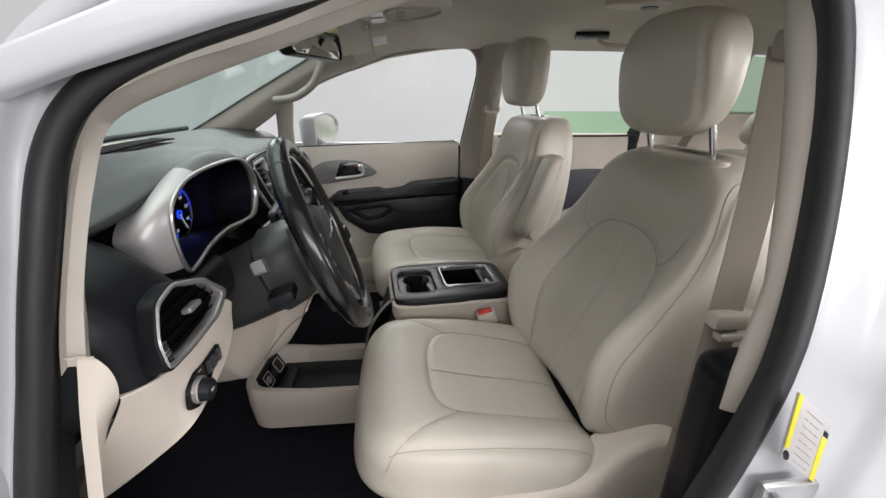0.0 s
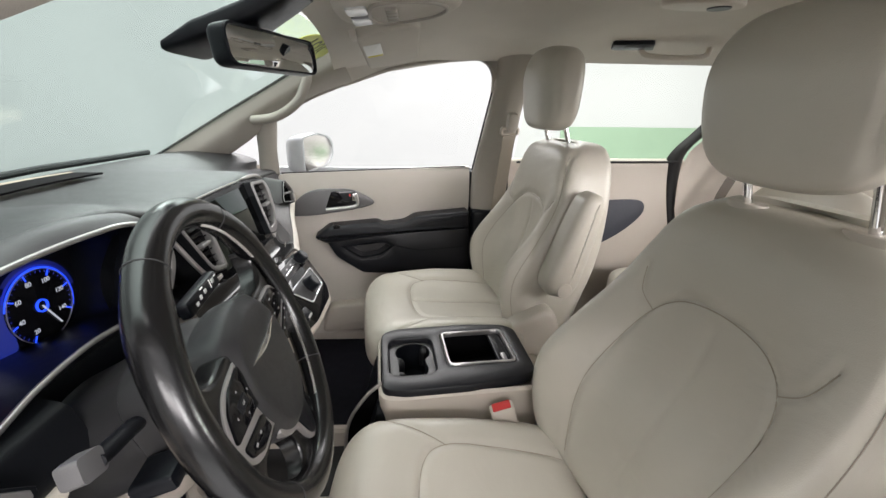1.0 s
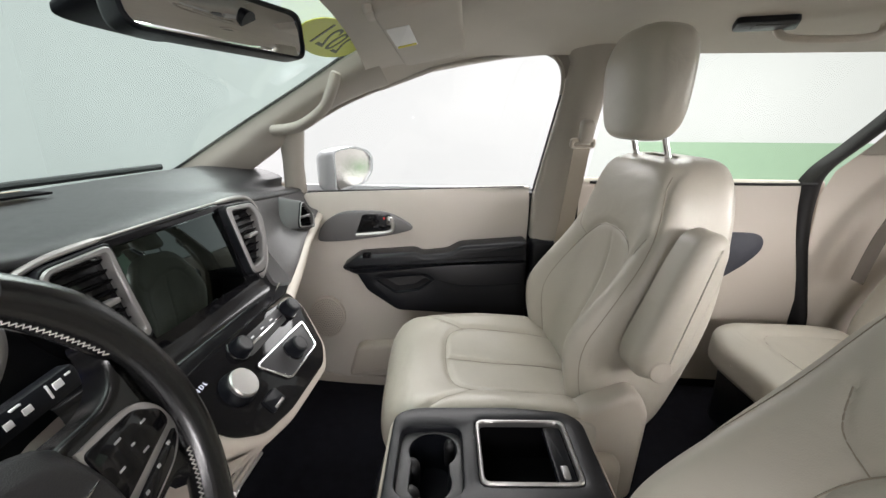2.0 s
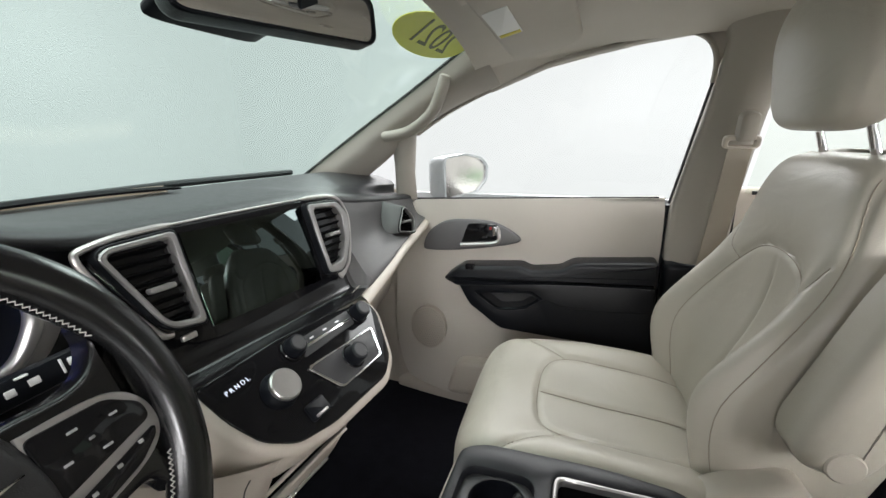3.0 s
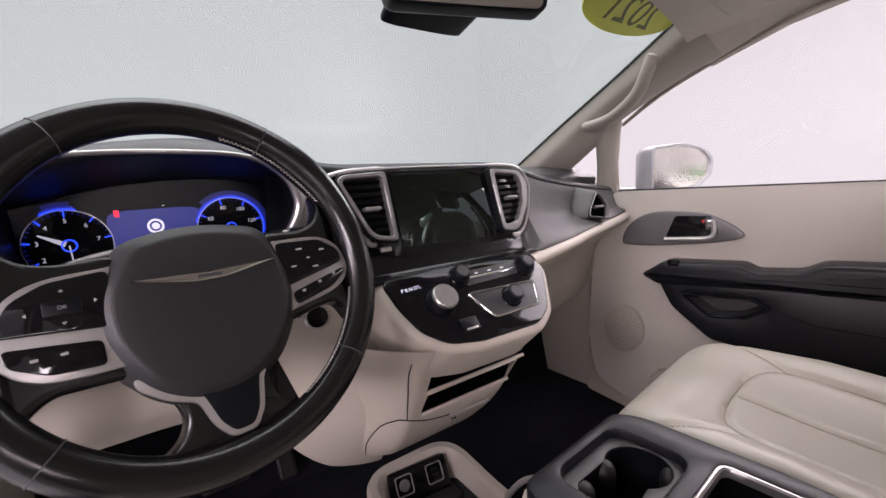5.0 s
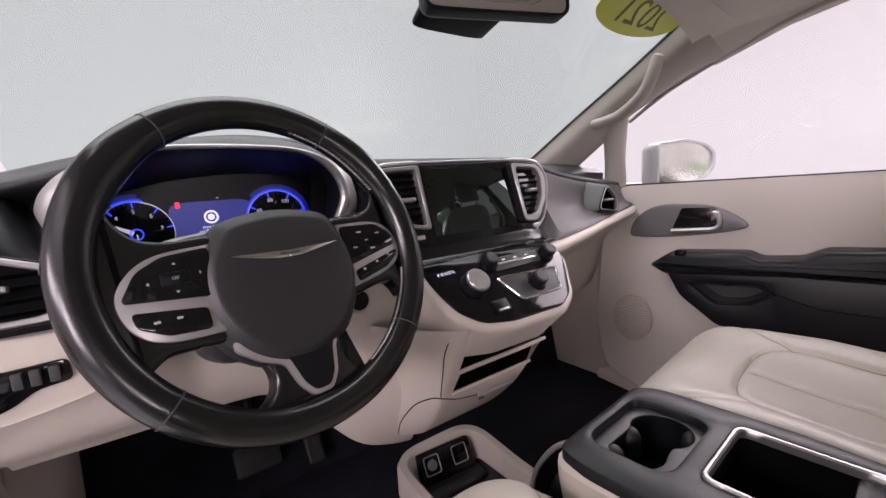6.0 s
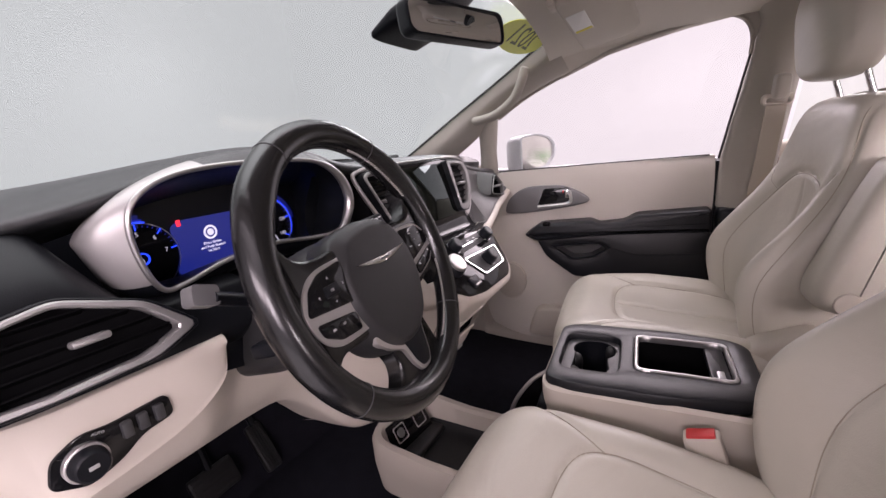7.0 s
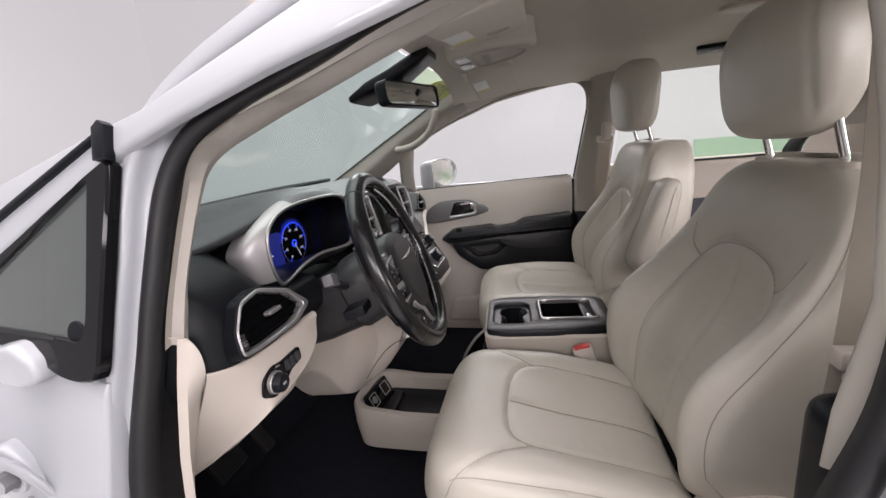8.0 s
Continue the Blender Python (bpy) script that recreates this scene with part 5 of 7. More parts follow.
for j in range(8):
    for i in range(3):
        part("print_bar", block(lab, -0.014 + 0.011 * i, -0.007 + 0.011 * i + 0.002 * ((i * 3 + j * 5) % 3), -0.034 + 0.009 * j, -0.0332 + 0.009 * j, 0.0004, 0.0011, 0.0002), GREYSKIN, sticker)
striker = part("door_striker", box(0.487, 0.555, -0.875, -0.862, 0.815, 0.875, 0.006, 2), METALGREY, car_body, "steel door striker plate")
part("striker_loop", tube(curve([(0.500, -0.870, 0.865), (0.492, -0.905, 0.863), (0.500, -0.912, 0.852), (0.520, -0.906, 0.838), (0.525, -0.870, 0.835)], 5), 0.0055, 8), METALGREY, striker)

# belts
driver_belt = thing("driver_seat_belt", (0.60, -0.63, 0.6), "beige woven seat belt hanging at the driver post", "seat belt")


def webbing(path, wide, across):
    w = np.array(across, float)
    w /= np.linalg.norm(w)
    p = [np.array(q, float) for q in path]
    n = np.cross(p[-1] - p[0], w)
    n /= np.linalg.norm(n)
    rows = [[q - w * wide + n * 0.001, q + w * wide + n * 0.001, q + w * wide - n * 0.001, q - w * wide - n * 0.001] for q in p]
    return skin(rows, True, True)


part("webbing", webbing(curve([(0.625, -0.600, 1.33), (0.625, -0.615, 1.15), (0.612, -0.632, 0.95), (0.59, -0.645, 0.70), (0.58, -0.65, 0.50)], 5), 0.023, (0.9, -0.35, 0.05)), BELT, driver_belt)
part("belt_tongue", box(0.582, 0.655, -0.655, -0.628, 0.926, 0.952, 0.006), BEIGE, driver_belt, "beige belt tongue")
part("belt_keeper", box(0.596, 0.652, -0.655, -0.634, 0.904, 0.918, 0.004), BEIGE, driver_belt)
part("belt_ring", box(0.602, 0.648, -0.622, -0.592, 1.312, 1.35, 0.012, 3), PILLAR, driver_belt)
passenger_belt = thing("passenger_seat_belt", (0.51, 0.77, 0.7), "beige woven seat belt on the passenger side post", "seat belt")
part("webbing", webbing(curve([(0.512, 0.724, 1.194), (0.500, 0.736, 1.05), (0.485, 0.752, 0.90), (0.465, 0.77, 0.62)], 5), 0.024, (1, 0.12, 0)), BELT, passenger_belt)
rg = frame_at((0.512, 0.726, 1.214), (1, 0.1, 0), (0, -0.22, 1))
part("guide_ring", plate(rect(-0.037, 0.037, -0.028, 0.002, 0.011), rect(-0.026, 0.026, -0.022, -0.008, 0.005), rg, 0.0, 0.012, 0.003, 48), BEIGE, passenger_belt, "beige belt guide loop")
part("height_adjuster", block(rg, -0.016, 0.024, -0.012, 0.055, 0.002, 0.026, 0.015), PILLAR, passenger_belt, "beige belt height adjuster")

# ---------------------------------------------------------------- dashboard
dashboard = thing("dashboard", (-0.40, 0.0, 0.70), "dark two-tone dashboard with beige lower half and centre screen", "dashboard")
EDGE = [(-0.80, -0.33, 1.125), (-0.70, -0.268, 1.116), (-0.62, -0.238, 1.132), (-0.56, -0.225, 1.150), (-0.50, -0.218, 1.165), (-0.40, -0.216, 1.173), (-0.31, -0.222, 1.166), (-0.25, -0.236, 1.146), (-0.20, -0.236, 1.134), (0.0, -0.236, 1.132), (0.20, -0.240, 1.130), (0.25, -0.255, 1.118), (0.35, -0.292, 1.100), (0.50, -0.330, 1.080), (0.65, -0.356, 1.062), (0.79, -0.372, 1.048)]


def edge_at(y):
    """The dash top's rear edge, smoothed between its stations."""
    return sum(lerp_table(y + d, EDGE) for d in (-0.03, -0.015, 0.0, 0.015, 0.03)) / 5


def pad_rows():
    rows = []
    for y in np.linspace(-0.79, 0.79, 110):
        xf, zf = edge_at(y)
        base = 1.118 + 0.004 * math.cos(y * 2)
        lift = max(0.0, zf - 1.132)
        low = 0.020 * float(np.clip((-0.50 - y) / 0.12, 0, 1))
        prof = [(-0.76, y, base - 0.01), (-0.70, y, base), (-0.60, y, base + 0.006 + lift * 0.10), (-0.45, y, 0.5 * base + 0.5 * zf + 0.006 + lift * 0.1 + low * 0.6), (xf - 0.07, y, zf + 0.002 + low * 0.5), (xf - 0.02, y, zf), (xf, y, zf - 0.008), (xf - 0.006, y, zf - 0.020), (xf - 0.05, y, zf - 0.034), (xf - 0.10, y, zf - 0.05)]
        rows.append(curve(prof, 4))
    return skin(rows)


part("upper_pad", pad_rows(), SHEENSKIN, dashboard, "dark grained upper pad")
# defroster outlet along the glass and the speaker cover on the driver's side
part("column_cover", skin([curve([(-0.340, y, 0.972), (-0.262, y, 0.980), (-0.205, y, 0.965), (-0.200, y, 0.930), (-0.215, y, 0.875 + 0.5 * abs(y + 0.43) ** 1.5)], 4) for y in np.linspace(-0.540, -0.300, 16)]), BLACK, dashboard, "black cover between pod and column")
part("defrost_grille", sheet(lambda s, t: (-0.660 + 0.055 * s, -0.52 + 0.60 * t, 1.1275 + 0.006 * math.sin(math.pi * t)), 3, 24, 0.006, (0, 0, -1)), RUBBER, dashboard)
# flat sheet on the pad; the slot's inner shade is its black colour
part("tray_slot", sheet(lambda s, t: (-0.585 + 0.060 * s, -0.19 + 0.30 * t, 1.1405 + 0.003 * math.sin(math.pi * t)), 3, 16, 0.004, (0, 0, -1)), VENTBLACK, dashboard, "black sheet standing for the shaded slot in the dash top")
part("dash_top_tray", sheet(lambda s, t: (-0.615 + 0.030 * s - 0.02 * math.sin(math.pi * t), -0.16 + 0.28 * t, 1.134 + 0.006 * math.sin(math.pi * s)), 6, 16, 0.006, (0, 0, -1)), surface("tan_insert", (0.30, 0.24, 0.18), 0.5), dashboard, "tan insert on the dash top")

# driver's side face behind the vent


def left_face():
    rows = []
    for y in np.linspace(-0.805, -0.495, 28):
        turn = max(0.0, (-0.745 - y) / 0.06) ** 2 * 0.075
        k = float(np.clip((y + 0.66) / 0.05, 0, 1))
        top = [(-0.184, 1.030), (-0.205, 1.065), (-0.250, 1.100), (-0.30, 1.125)]
        low = [(-0.182, 1.000), (-0.192, 1.012), (-0.230, 1.018), (-0.30, 1.010)]
        mix = [((1 - k) * a[0] + k * b[0] - turn, y, (1 - k) * a[1] + k * b[1]) for a, b in zip(top, low)]
        rows.append(curve([(-0.200 - turn, y, 0.930), (-0.176 - turn, y, 0.955), (-0.176 - turn, y, 0.980)] + mix, 4))
    return skin(rows)


part("side_face", left_face(), DASH, dashboard, "dark face round the driver's vent")
end_cap = frame_at((-0.42, -0.795, 0.95), (1, 0, 0), (0, 0, 1))
part("end_cap", slab(rounded([(-0.25, -0.10), (0.16, -0.02), (0.14, 0.10), (0.08, 0.172), (-0.30, 0.165)], 0.03), end_cap, -0.02, 0.012, 0.006), BLACK, dashboard)
FD = (np.array([-0.165, 0, 0]), YU, np.array([0, 0, 1.0]), np.array([1.0, 0, 0]))


def air_vent(outline, inner, fr, bars, parent, tab, tilt=0.0):
    """An outlet: silver rim, dark well, slats and a slider."""
    fr = (fr[0] + fr[3] * 0.011, fr[1], fr[2], fr[3])
    rim = part("air_vent", plate(outline, inner, fr, -0.016, 0.003, 0.002, 72), VENTRIM, parent, "satin grey vent rim")
    g = np.mean([p[:2] for p in outline], 0)
    part("vent_collar", plate([g + (np.array(p[:2]) - g) * 1.05 for p in outline], [g + (np.array(p[:2]) - g) * 0.995 for p in outline], fr, -0.03, 0.0012, 0.001, 72), DASH, rim)
    # shallow slab; the shade of a deep throat is put into its black
    part("vent_well", slab(inner, fr, -0.016, -0.0125), VENTBLACK, rim, "shallow vent back blackened for the shade of a deep throat")
    q = np.array([p[:2] for p in inner])
    v0, v1 = q[:, 1].min(), q[:, 1].max()
    for k in range(bars):
        v = v0 + (v1 - v0) * (k + 0.6) / (bars + 0.2)
        xs = []
        for a, b in zip(q, np.roll(q, -1, 0)):
            if (a[1] - v) * (b[1] - v) < 0:
                xs.append(a[0] + (b[0] - a[0]) * (v - a[1]) / (b[1] - a[1]))
        if len(xs) >= 2:
            f2 = (fr[0] + fr[2] * v + fr[3] * -0.008, fr[1], fr[3] * math.cos(0.45) + fr[2] * math.sin(0.45), np.cross(fr[1], fr[3] * math.cos(0.45) + fr[2] * math.sin(0.45)))
            part("slat", block(f2, min(xs) + 0.002, max(xs) - 0.002, -0.006, 0.003, -0.0010, 0.0010, 0.0006), VENTBLACK, rim)
    part("slider", block((fr[0] + fr[3] * 0.0, fr[1], fr[2], fr[3]), tab[0] - 0.015, tab[0] + 0.015, tab[1] - 0.0035, tab[1] + 0.0035, -0.006, 0.006, 0.003), VENTRIM, rim, "grey metal vent slider")
    return rim


dv_out = rounded([(-0.752, 0.972), (-0.748, 1.008), (-0.722, 1.044), (-0.680, 1.051), (-0.615, 1.027), (-0.574, 0.987), (-0.62, 0.969), (-0.70, 0.968)], 0.010)
dv_in = rounded([(-0.748, 0.978), (-0.744, 1.006), (-0.719, 1.038), (-0.680, 1.0445), (-0.619, 1.020), (-0.590, 0.990), (-0.630, 0.976), (-0.702, 0.9745)], 0.008)
FV = frame_at((-0.166, 0, 0.98), (0, 1, 0), (-0.22, 0, 1))
air_vent([(p[0], p[1] - 0.98) for p in dv_out], [(p[0], p[1] - 0.98) for p in dv_in], FV, 5, dashboard, (-0.665, 0.028))
for j in range(6):
    part("thumb_wheel", block((FV[0] + FV[3] * 0.008, FV[1], FV[2], FV[3]), -0.742, -0.733, -0.004 + 0.0046 * j, -0.001 + 0.0046 * j, -0.004, 0.003, 0.001), METALGREY if j in (2, 3) else GREYSKIN, dashboard)

# beige driver's trim with the lamp switches
K_TOP = [(-0.166, -0.543, 0.957), (-0.166, -0.565, 0.957), (-0.166, -0.61, 0.957), (-0.166, -0.66, 0.958), (-0.166, -0.705, 0.959), (-0.168, -0.73, 0.961), (-0.172, -0.75, 0.963), (-0.180, -0.768, 0.965), (-0.190, -0.783, 0.967)]
K_LOW = [(-0.170, -0.543, 0.935), (-0.168, -0.555, 0.902), (-0.167, -0.60, 0.878), (-0.166, -0.66, 0.868), (-0.166, -0.702, 0.864), (-0.184, -0.716, 0.846), (-0.214, -0.722, 0.822), (-0.262, -0.728, 0.786), (-0.322, -0.735, 0.745)]


def knee_trim():
    """Beige trim from the switch panel round into the footwell side."""
    rows = []
    for i, (a, b) in enumerate(zip(curve(K_TOP, 6), curve(K_LOW, 6))):
        m = a * 0.55 + b * 0.45 + np.array([0.001, -0.004 if i > 30 else 0, 0])
        rows.append(curve([a + np.array([-0.03, 0, 0.0]), a + np.array([-0.006, 0, 0.0]), a + np.array([0, 0, -0.007]), m, b + np.array([0, 0, 0.009]), b + np.array([-0.008, 0, 0]), b + np.array([-0.08, 0.01, 0.004])], 4))
    return skin(rows)


part("knee_trim", knee_trim(), BEIGE, dashboard, "beige lower trim with lamp switches")


def knee_rows():
    rows = []
    for y in np.linspace(-0.715, -0.13, 44):
        low = sum(np.interp(y + d, [-0.78, -0.56, -0.45, -0.36, -0.33, -0.30, -0.27, -0.18, -0.13], [0.75, 0.745, 0.748, 0.735, 0.690, 0.630, 0.585, 0.545, 0.53]) for d in (-0.05, -0.03, -0.01, 0.01, 0.03, 0.05)) / 6
        xk = np.interp(y, [-0.78, -0.56, -0.50, -0.30, -0.13], [-0.205, -0.205, -0.235, -0.235, -0.17])
        xl = np.interp(y, [-0.78, -0.45, -0.28, -0.13], [-0.30, -0.30, -0.30, -0.30])
        rows.append(curve([(xk - 0.05, y, 0.955), (xk - 0.012, y, 0.94), (xk, y, 0.90), (xk - 0.02, y, 0.5 * (0.88 + low)), (xl + 0.01, y, low + 0.02), (xl - 0.02, y, low), (xl - 0.12, y, low - 0.01)], 4))
    return skin(rows)


part("knee_panel", knee_rows(), BEIGE, dashboard, "beige knee panel under the column")
start_fr = frame_at((-0.212, -0.257, 0.899), (0, 1, 0), (-0.1, 0, 1))
startb = part("start_button", disc(start_fr, 0, 0, 0.0205, -0.01, 0.004, 0.002), SILVER, dashboard, "silver-ringed start button")
part("button_face", disc(start_fr, 0, 0, 0.0165, 0.0, 0.0055, 0.001), PIANO, startb)
sw_line = rounded([(-0.722, 0.893), (-0.716, 0.918), (-0.693, 0.9295), (-0.67, 0.925), (-0.618, 0.9265), (-0.616, 0.902), (-0.646, 0.899), (-0.667, 0.886), (-0.695, 0.878)], 0.008)
lamp_switch = part("lamp_switch_panel", slab(sw_line, FD, 0.0, 0.0035, 0.001), PIANO, dashboard, "glossy black lamp switch panel")
knob = part("lamp_knob", disc(FD, -0.694, 0.904, 0.0165, 0.003, 0.022, 0.002, 36, 0.86), BLACK, lamp_switch, "black lamp dial with silver ring")
part("knob_ring", disc(FD, -0.694, 0.904, 0.0175, 0.0035, 0.010, 0.001, 36), SILVER, knob)
part("mark", block(FD, -0.698, -0.690, 0.902, 0.906, 0.0215, 0.0226, 0.001), FAINTMARK, knob)
for cu in (-0.659, -0.645, -0.630):
    part("dimmer_wheel", block(FD, cu - 0.0045, cu + 0.0045, 0.905, 0.922, 0.002, 0.0085, 0.002), GREYSKIN, lamp_switch)
text_on("letters", "AUTO", FD, -0.680, 0.923, 0.0036, FAINTMARK, lamp_switch, lift=0.0036, turn=-0.25)

# instrument pod: silver housing, bezel, hooded cluster
bez_line = curve([(-0.598, 1.095, 0), (-0.588, 1.122, 0), (-0.555, 1.142, 0), (-0.50, 1.151, 0), (-0.41, 1.152, 0), (-0.33, 1.145, 0), (-0.285, 1.120, 0), (-0.268, 1.085, 0), (-0.275, 1.055, 0), (-0.300, 1.030, 0), (-0.36, 1.032, 0), (-0.43, 1.040, 0), (-0.50, 1.036, 0), (-0.555, 1.023, 0), (-0.580, 1.024, 0), (-0.594, 1.055, 0)], 6, True)
out_line = curve([(-0.627, 1.090, 0), (-0.606, 1.110, 0), (-0.562, 1.133, 0), (-0.50, 1.153, 0), (-0.41, 1.162, 0), (-0.32, 1.154, 0), (-0.262, 1.128, 0), (-0.238, 1.085, 0), (-0.240, 1.040, 0), (-0.280, 1.006, 0), (-0.36, 1.008, 0), (-0.43, 1.014, 0), (-0.50, 1.010, 0), (-0.565, 0.996, 0), (-0.604, 1.024, 0), (-0.626, 1.074, 0)], 6, True)


def pod_shell():
    rows = []
    g = np.array([-0.43, 1.09])
    for k in range(8):
        s = k / 7
        bulge = math.sin(math.pi * s) * 0.012
        row = []
        for a, b in zip(out_line, bez_line):
            p = a[:2] * (1 - s) + b[:2] * s
            e = p - g
            p = p + e / np.linalg.norm(e) * bulge
            row.append(np.array([-0.258 + 0.058 * s ** 0.6, p[0], p[1]]))
        rows.append(row)
    n = len(rows[0])
    rest = range(round(n * 9.2 / 16) - 1, round(n * 14.3 / 16) + 1)
    crest = range(round(n * 3.0 / 16), round(n * 5.6 / 16) + 1)
    left = [i % n for i in range(round(n * 14.3 / 16), round(n * (1 + 3.0 / 16)) + 1)]
    right = range(round(n * 5.6 / 16), round(n * 9.2 / 16) + 1)
    return [skin([[r[i] for i in k] for r in rows]) for k in (left, rest, crest, right)]


shell, lip, crest, flank = pod_shell()
instrument_pod = part("instrument_pod", shell, PODSILVER, dashboard, "satin grey instrument housing")
part("pod_flank", flank, PODSILVER, instrument_pod, "satin grey housing side")
# crest gets a dark skin in place of the hood's shade on it
part("pod_crest", crest, GREYSKIN, instrument_pod, "housing top coloured dark as if under the hood")
part("pod_lip", lip, BLACK, instrument_pod, "black lower lip of the housing")
part("dash_bridge", skin([curve([(-0.245, y, 1.120), (-0.275, y, 1.06), (-0.270, y, 1.00), (-0.235, y, 0.95), (-0.225, y, 0.90)], 4) for y in np.linspace(-0.300, -0.150, 10)]), DASH, dashboard, "dark face between cluster and screen")
part("pod_bezel", tube([np.array([-0.199, p[0], p[1]]) for p in bez_line], [0.0032 + 0.005 * max(0.0, min(1.0, (p[0] + 0.33) / 0.06)) for p in bez_line], 10, True), BRIGHTRIM, instrument_pod, "thin satin bezel")


def pod_well():
    g = np.array([-0.43, 1.085])
    rows = []
    for s, x in ((1.0, -0.200), (0.985, -0.235), (0.97, -0.327), (0.3, -0.3275), (0.01, -0.3275)):
        drop = 0.034 * max(0.0, min(1.0, (-0.215 - x) / 0.10)) * min(1.0, s * 1.2)
        rows.append([np.array([x, *(g + (p[:2] - g) * s - np.array([0, drop if p[1] < 1.07 else 0]))]) for p in bez_line])
    return skin(rows, True)


part("pod_well", pod_well(), BLACK, instrument_pod, "black hooded well")
FG = (np.array([-0.3230, 0, 0]), YU, np.array([0, 0, 1.0]), np.array([1.0, 0, 0]))
BLUE_SCREEN = glowing("blue_display", (0.012, 0.025, 0.24), 0.54)
BLUE_HALO = glowing("painted_halo_and_ticks", (0.005, 0.02, 0.5), 0.45)
BLUE_GLOW = glowing("blue_gauge_light", (0.01, 0.06, 1.0), 1.25)
WHITE_GLOW = glowing("white_gauge_marks", (0.8, 0.85, 1.0), 0.75)
RED_GLOW = glowing("red_warning", (1.0, 0.03, 0.05), 1.2)
part("display", slab(rounded([(-0.500, 1.004), (-0.386, 1.004), (-0.384, 1.077), (-0.400, 1.081), (-0.480, 1.081), (-0.498, 1.076)], 0.008), FG, 0.0, 0.001), BLUE_SCREEN, instrument_pod, "lit blue centre display")
part("warning_lamp", block(FG, -0.489, -0.483, 1.073, 1.082, 0.001, 0.0016, 0.001), RED_GLOW, instrument_pod, "red warning light")
badge = part("display_badge", plate([(-0.443 + 0.0105 * math.cos(a), 1.056 + 0.0105 * math.sin(a)) for a in np.linspace(0, 6.283, 32, endpoint=False)], [(-0.443 + 0.0075 * math.cos(a), 1.056 + 0.0075 * math.sin(a)) for a in np.linspace(0, 6.283, 32, endpoint=False)], FG, 0.0008, 0.0016, 0.0002, 32), WHITE_GLOW, instrument_pod, "white round symbol")
part("badge_core", disc(FG, -0.443, 1.056, 0.005, 0.0008, 0.0016, 0.0002, 20), WHITE_GLOW, badge)
for j, words in enumerate(("Press Brake", "and Push Button", "to Start")):
    text_on("letters", words, FG, -0.443, 1.0405 - 0.0058 * j, 0.0058, WHITE_GLOW, instrument_pod, lift=0.0012)


NUMERAL = glowing("gauge_numerals", (0.75, 0.8, 0.9), 0.38)


BLUE_FAINT = glowing("painted_blue_spill", (0.004, 0.015, 0.4), 0.16)


def gauge(cu, cv, r, labels, a0, a1, needle, lit, blade):
    face = part("gauge", disc(FG, cu, cv, r, 0.0005, 0.003, 0.001, 48), PIANO, instrument_pod, "round gauge with blue lit edge")
    n = 48
    arc = [(math.radians(lit[0] + (lit[1] - lit[0]) * i / n)) for i in range(n + 1)]
    rows = [[FG[0] + YU * (cu + k * math.cos(a)) + FG[2] * (cv + k * math.sin(a)) + FG[3] * 0.0035 for k in (r * 1.01, r * 1.06)] for a in arc]
    part("light_arc", skin(rows), BLUE_GLOW, face, "glowing blue arc")
    # spill round the gauge is drawn as two emissive rings, weaker outwards
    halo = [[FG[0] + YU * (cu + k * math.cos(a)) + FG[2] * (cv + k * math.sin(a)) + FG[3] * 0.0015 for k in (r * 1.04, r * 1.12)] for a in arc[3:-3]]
    part("painted_halo", skin(halo), BLUE_HALO, face, "dim blue ring painted as light spill")
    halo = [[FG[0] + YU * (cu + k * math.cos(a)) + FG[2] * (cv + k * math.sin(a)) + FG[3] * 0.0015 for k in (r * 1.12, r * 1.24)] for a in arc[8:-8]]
    part("painted_halo", skin(halo), BLUE_FAINT, face, "faint blue ring painted as light spill")
    for i in range(5 * (len(labels) - 1)):
        a = math.radians(a0 + (a1 - a0) * (i + 0.5) / (5 * (len(labels) - 1)))
        c, s = math.cos(a), math.sin(a)
        f2 = (FG[0] + YU * (cu + r * 0.90 * c) + FG[2] * (cv + r * 0.90 * s), YU * c + FG[2] * s, -YU * s + FG[2] * c, FG[3])
        part("tick", block(f2, 0.0, 0.003, -0.0003, 0.0003, 0.003, 0.0036, 0.0001), BLUE_HALO, face)
    part("gauge_rim", tube([FG[0] + YU * (cu + r * math.cos(a)) + FG[2] * (cv + r * math.sin(a)) + FG[3] * 0.004 for a in np.linspace(0, 6.283, 60, endpoint=False)], 0.0007, 5, True), SILVER, face)
    for i, words in enumerate(labels):
        a = math.radians(a0 + (a1 - a0) * i / (len(labels) - 1))
        c, s = math.cos(a), math.sin(a)
        f2 = (FG[0] + YU * (cu + r * 0.88 * c) + FG[2] * (cv + r * 0.88 * s), YU * c + FG[2] * s, -YU * s + FG[2] * c, FG[3])
        part("tick", block(f2, -0.003, 0.005, -0.0008, 0.0008, 0.003, 0.004, 0.0003), BLUE_GLOW, face)
        text_on("numeral", words, FG, cu + r * 0.68 * c, cv + r * 0.70 * s, 0.0085, NUMERAL, face, lift=0.0032)
    a = math.radians(needle)
    f3 = (FG[0] + YU * cu + FG[2] * cv, YU * math.cos(a) + FG[2] * math.sin(a), -YU * math.sin(a) + FG[2] * math.cos(a), FG[3])
    part("needle", block(f3, 0.0, r * 0.82, -0.0008, 0.0008, 0.004, 0.0055, 0.0003), NUMERAL, face, "white needle")
    # a pale wedge from the hub, at its own angle
    if blade is not None:
        part("hub_wedge", slab([(0.004, -0.0035), (r * 0.72, -0.0008), (r * 0.72, 0.0008), (0.004, 0.0035)], (f3[0], YU * math.cos(blade) + FG[2] * math.sin(blade), -YU * math.sin(blade) + FG[2] * math.cos(blade), FG[3]), 0.0035, 0.0045), NUMERAL, face, "pale wedge from the gauge hub")
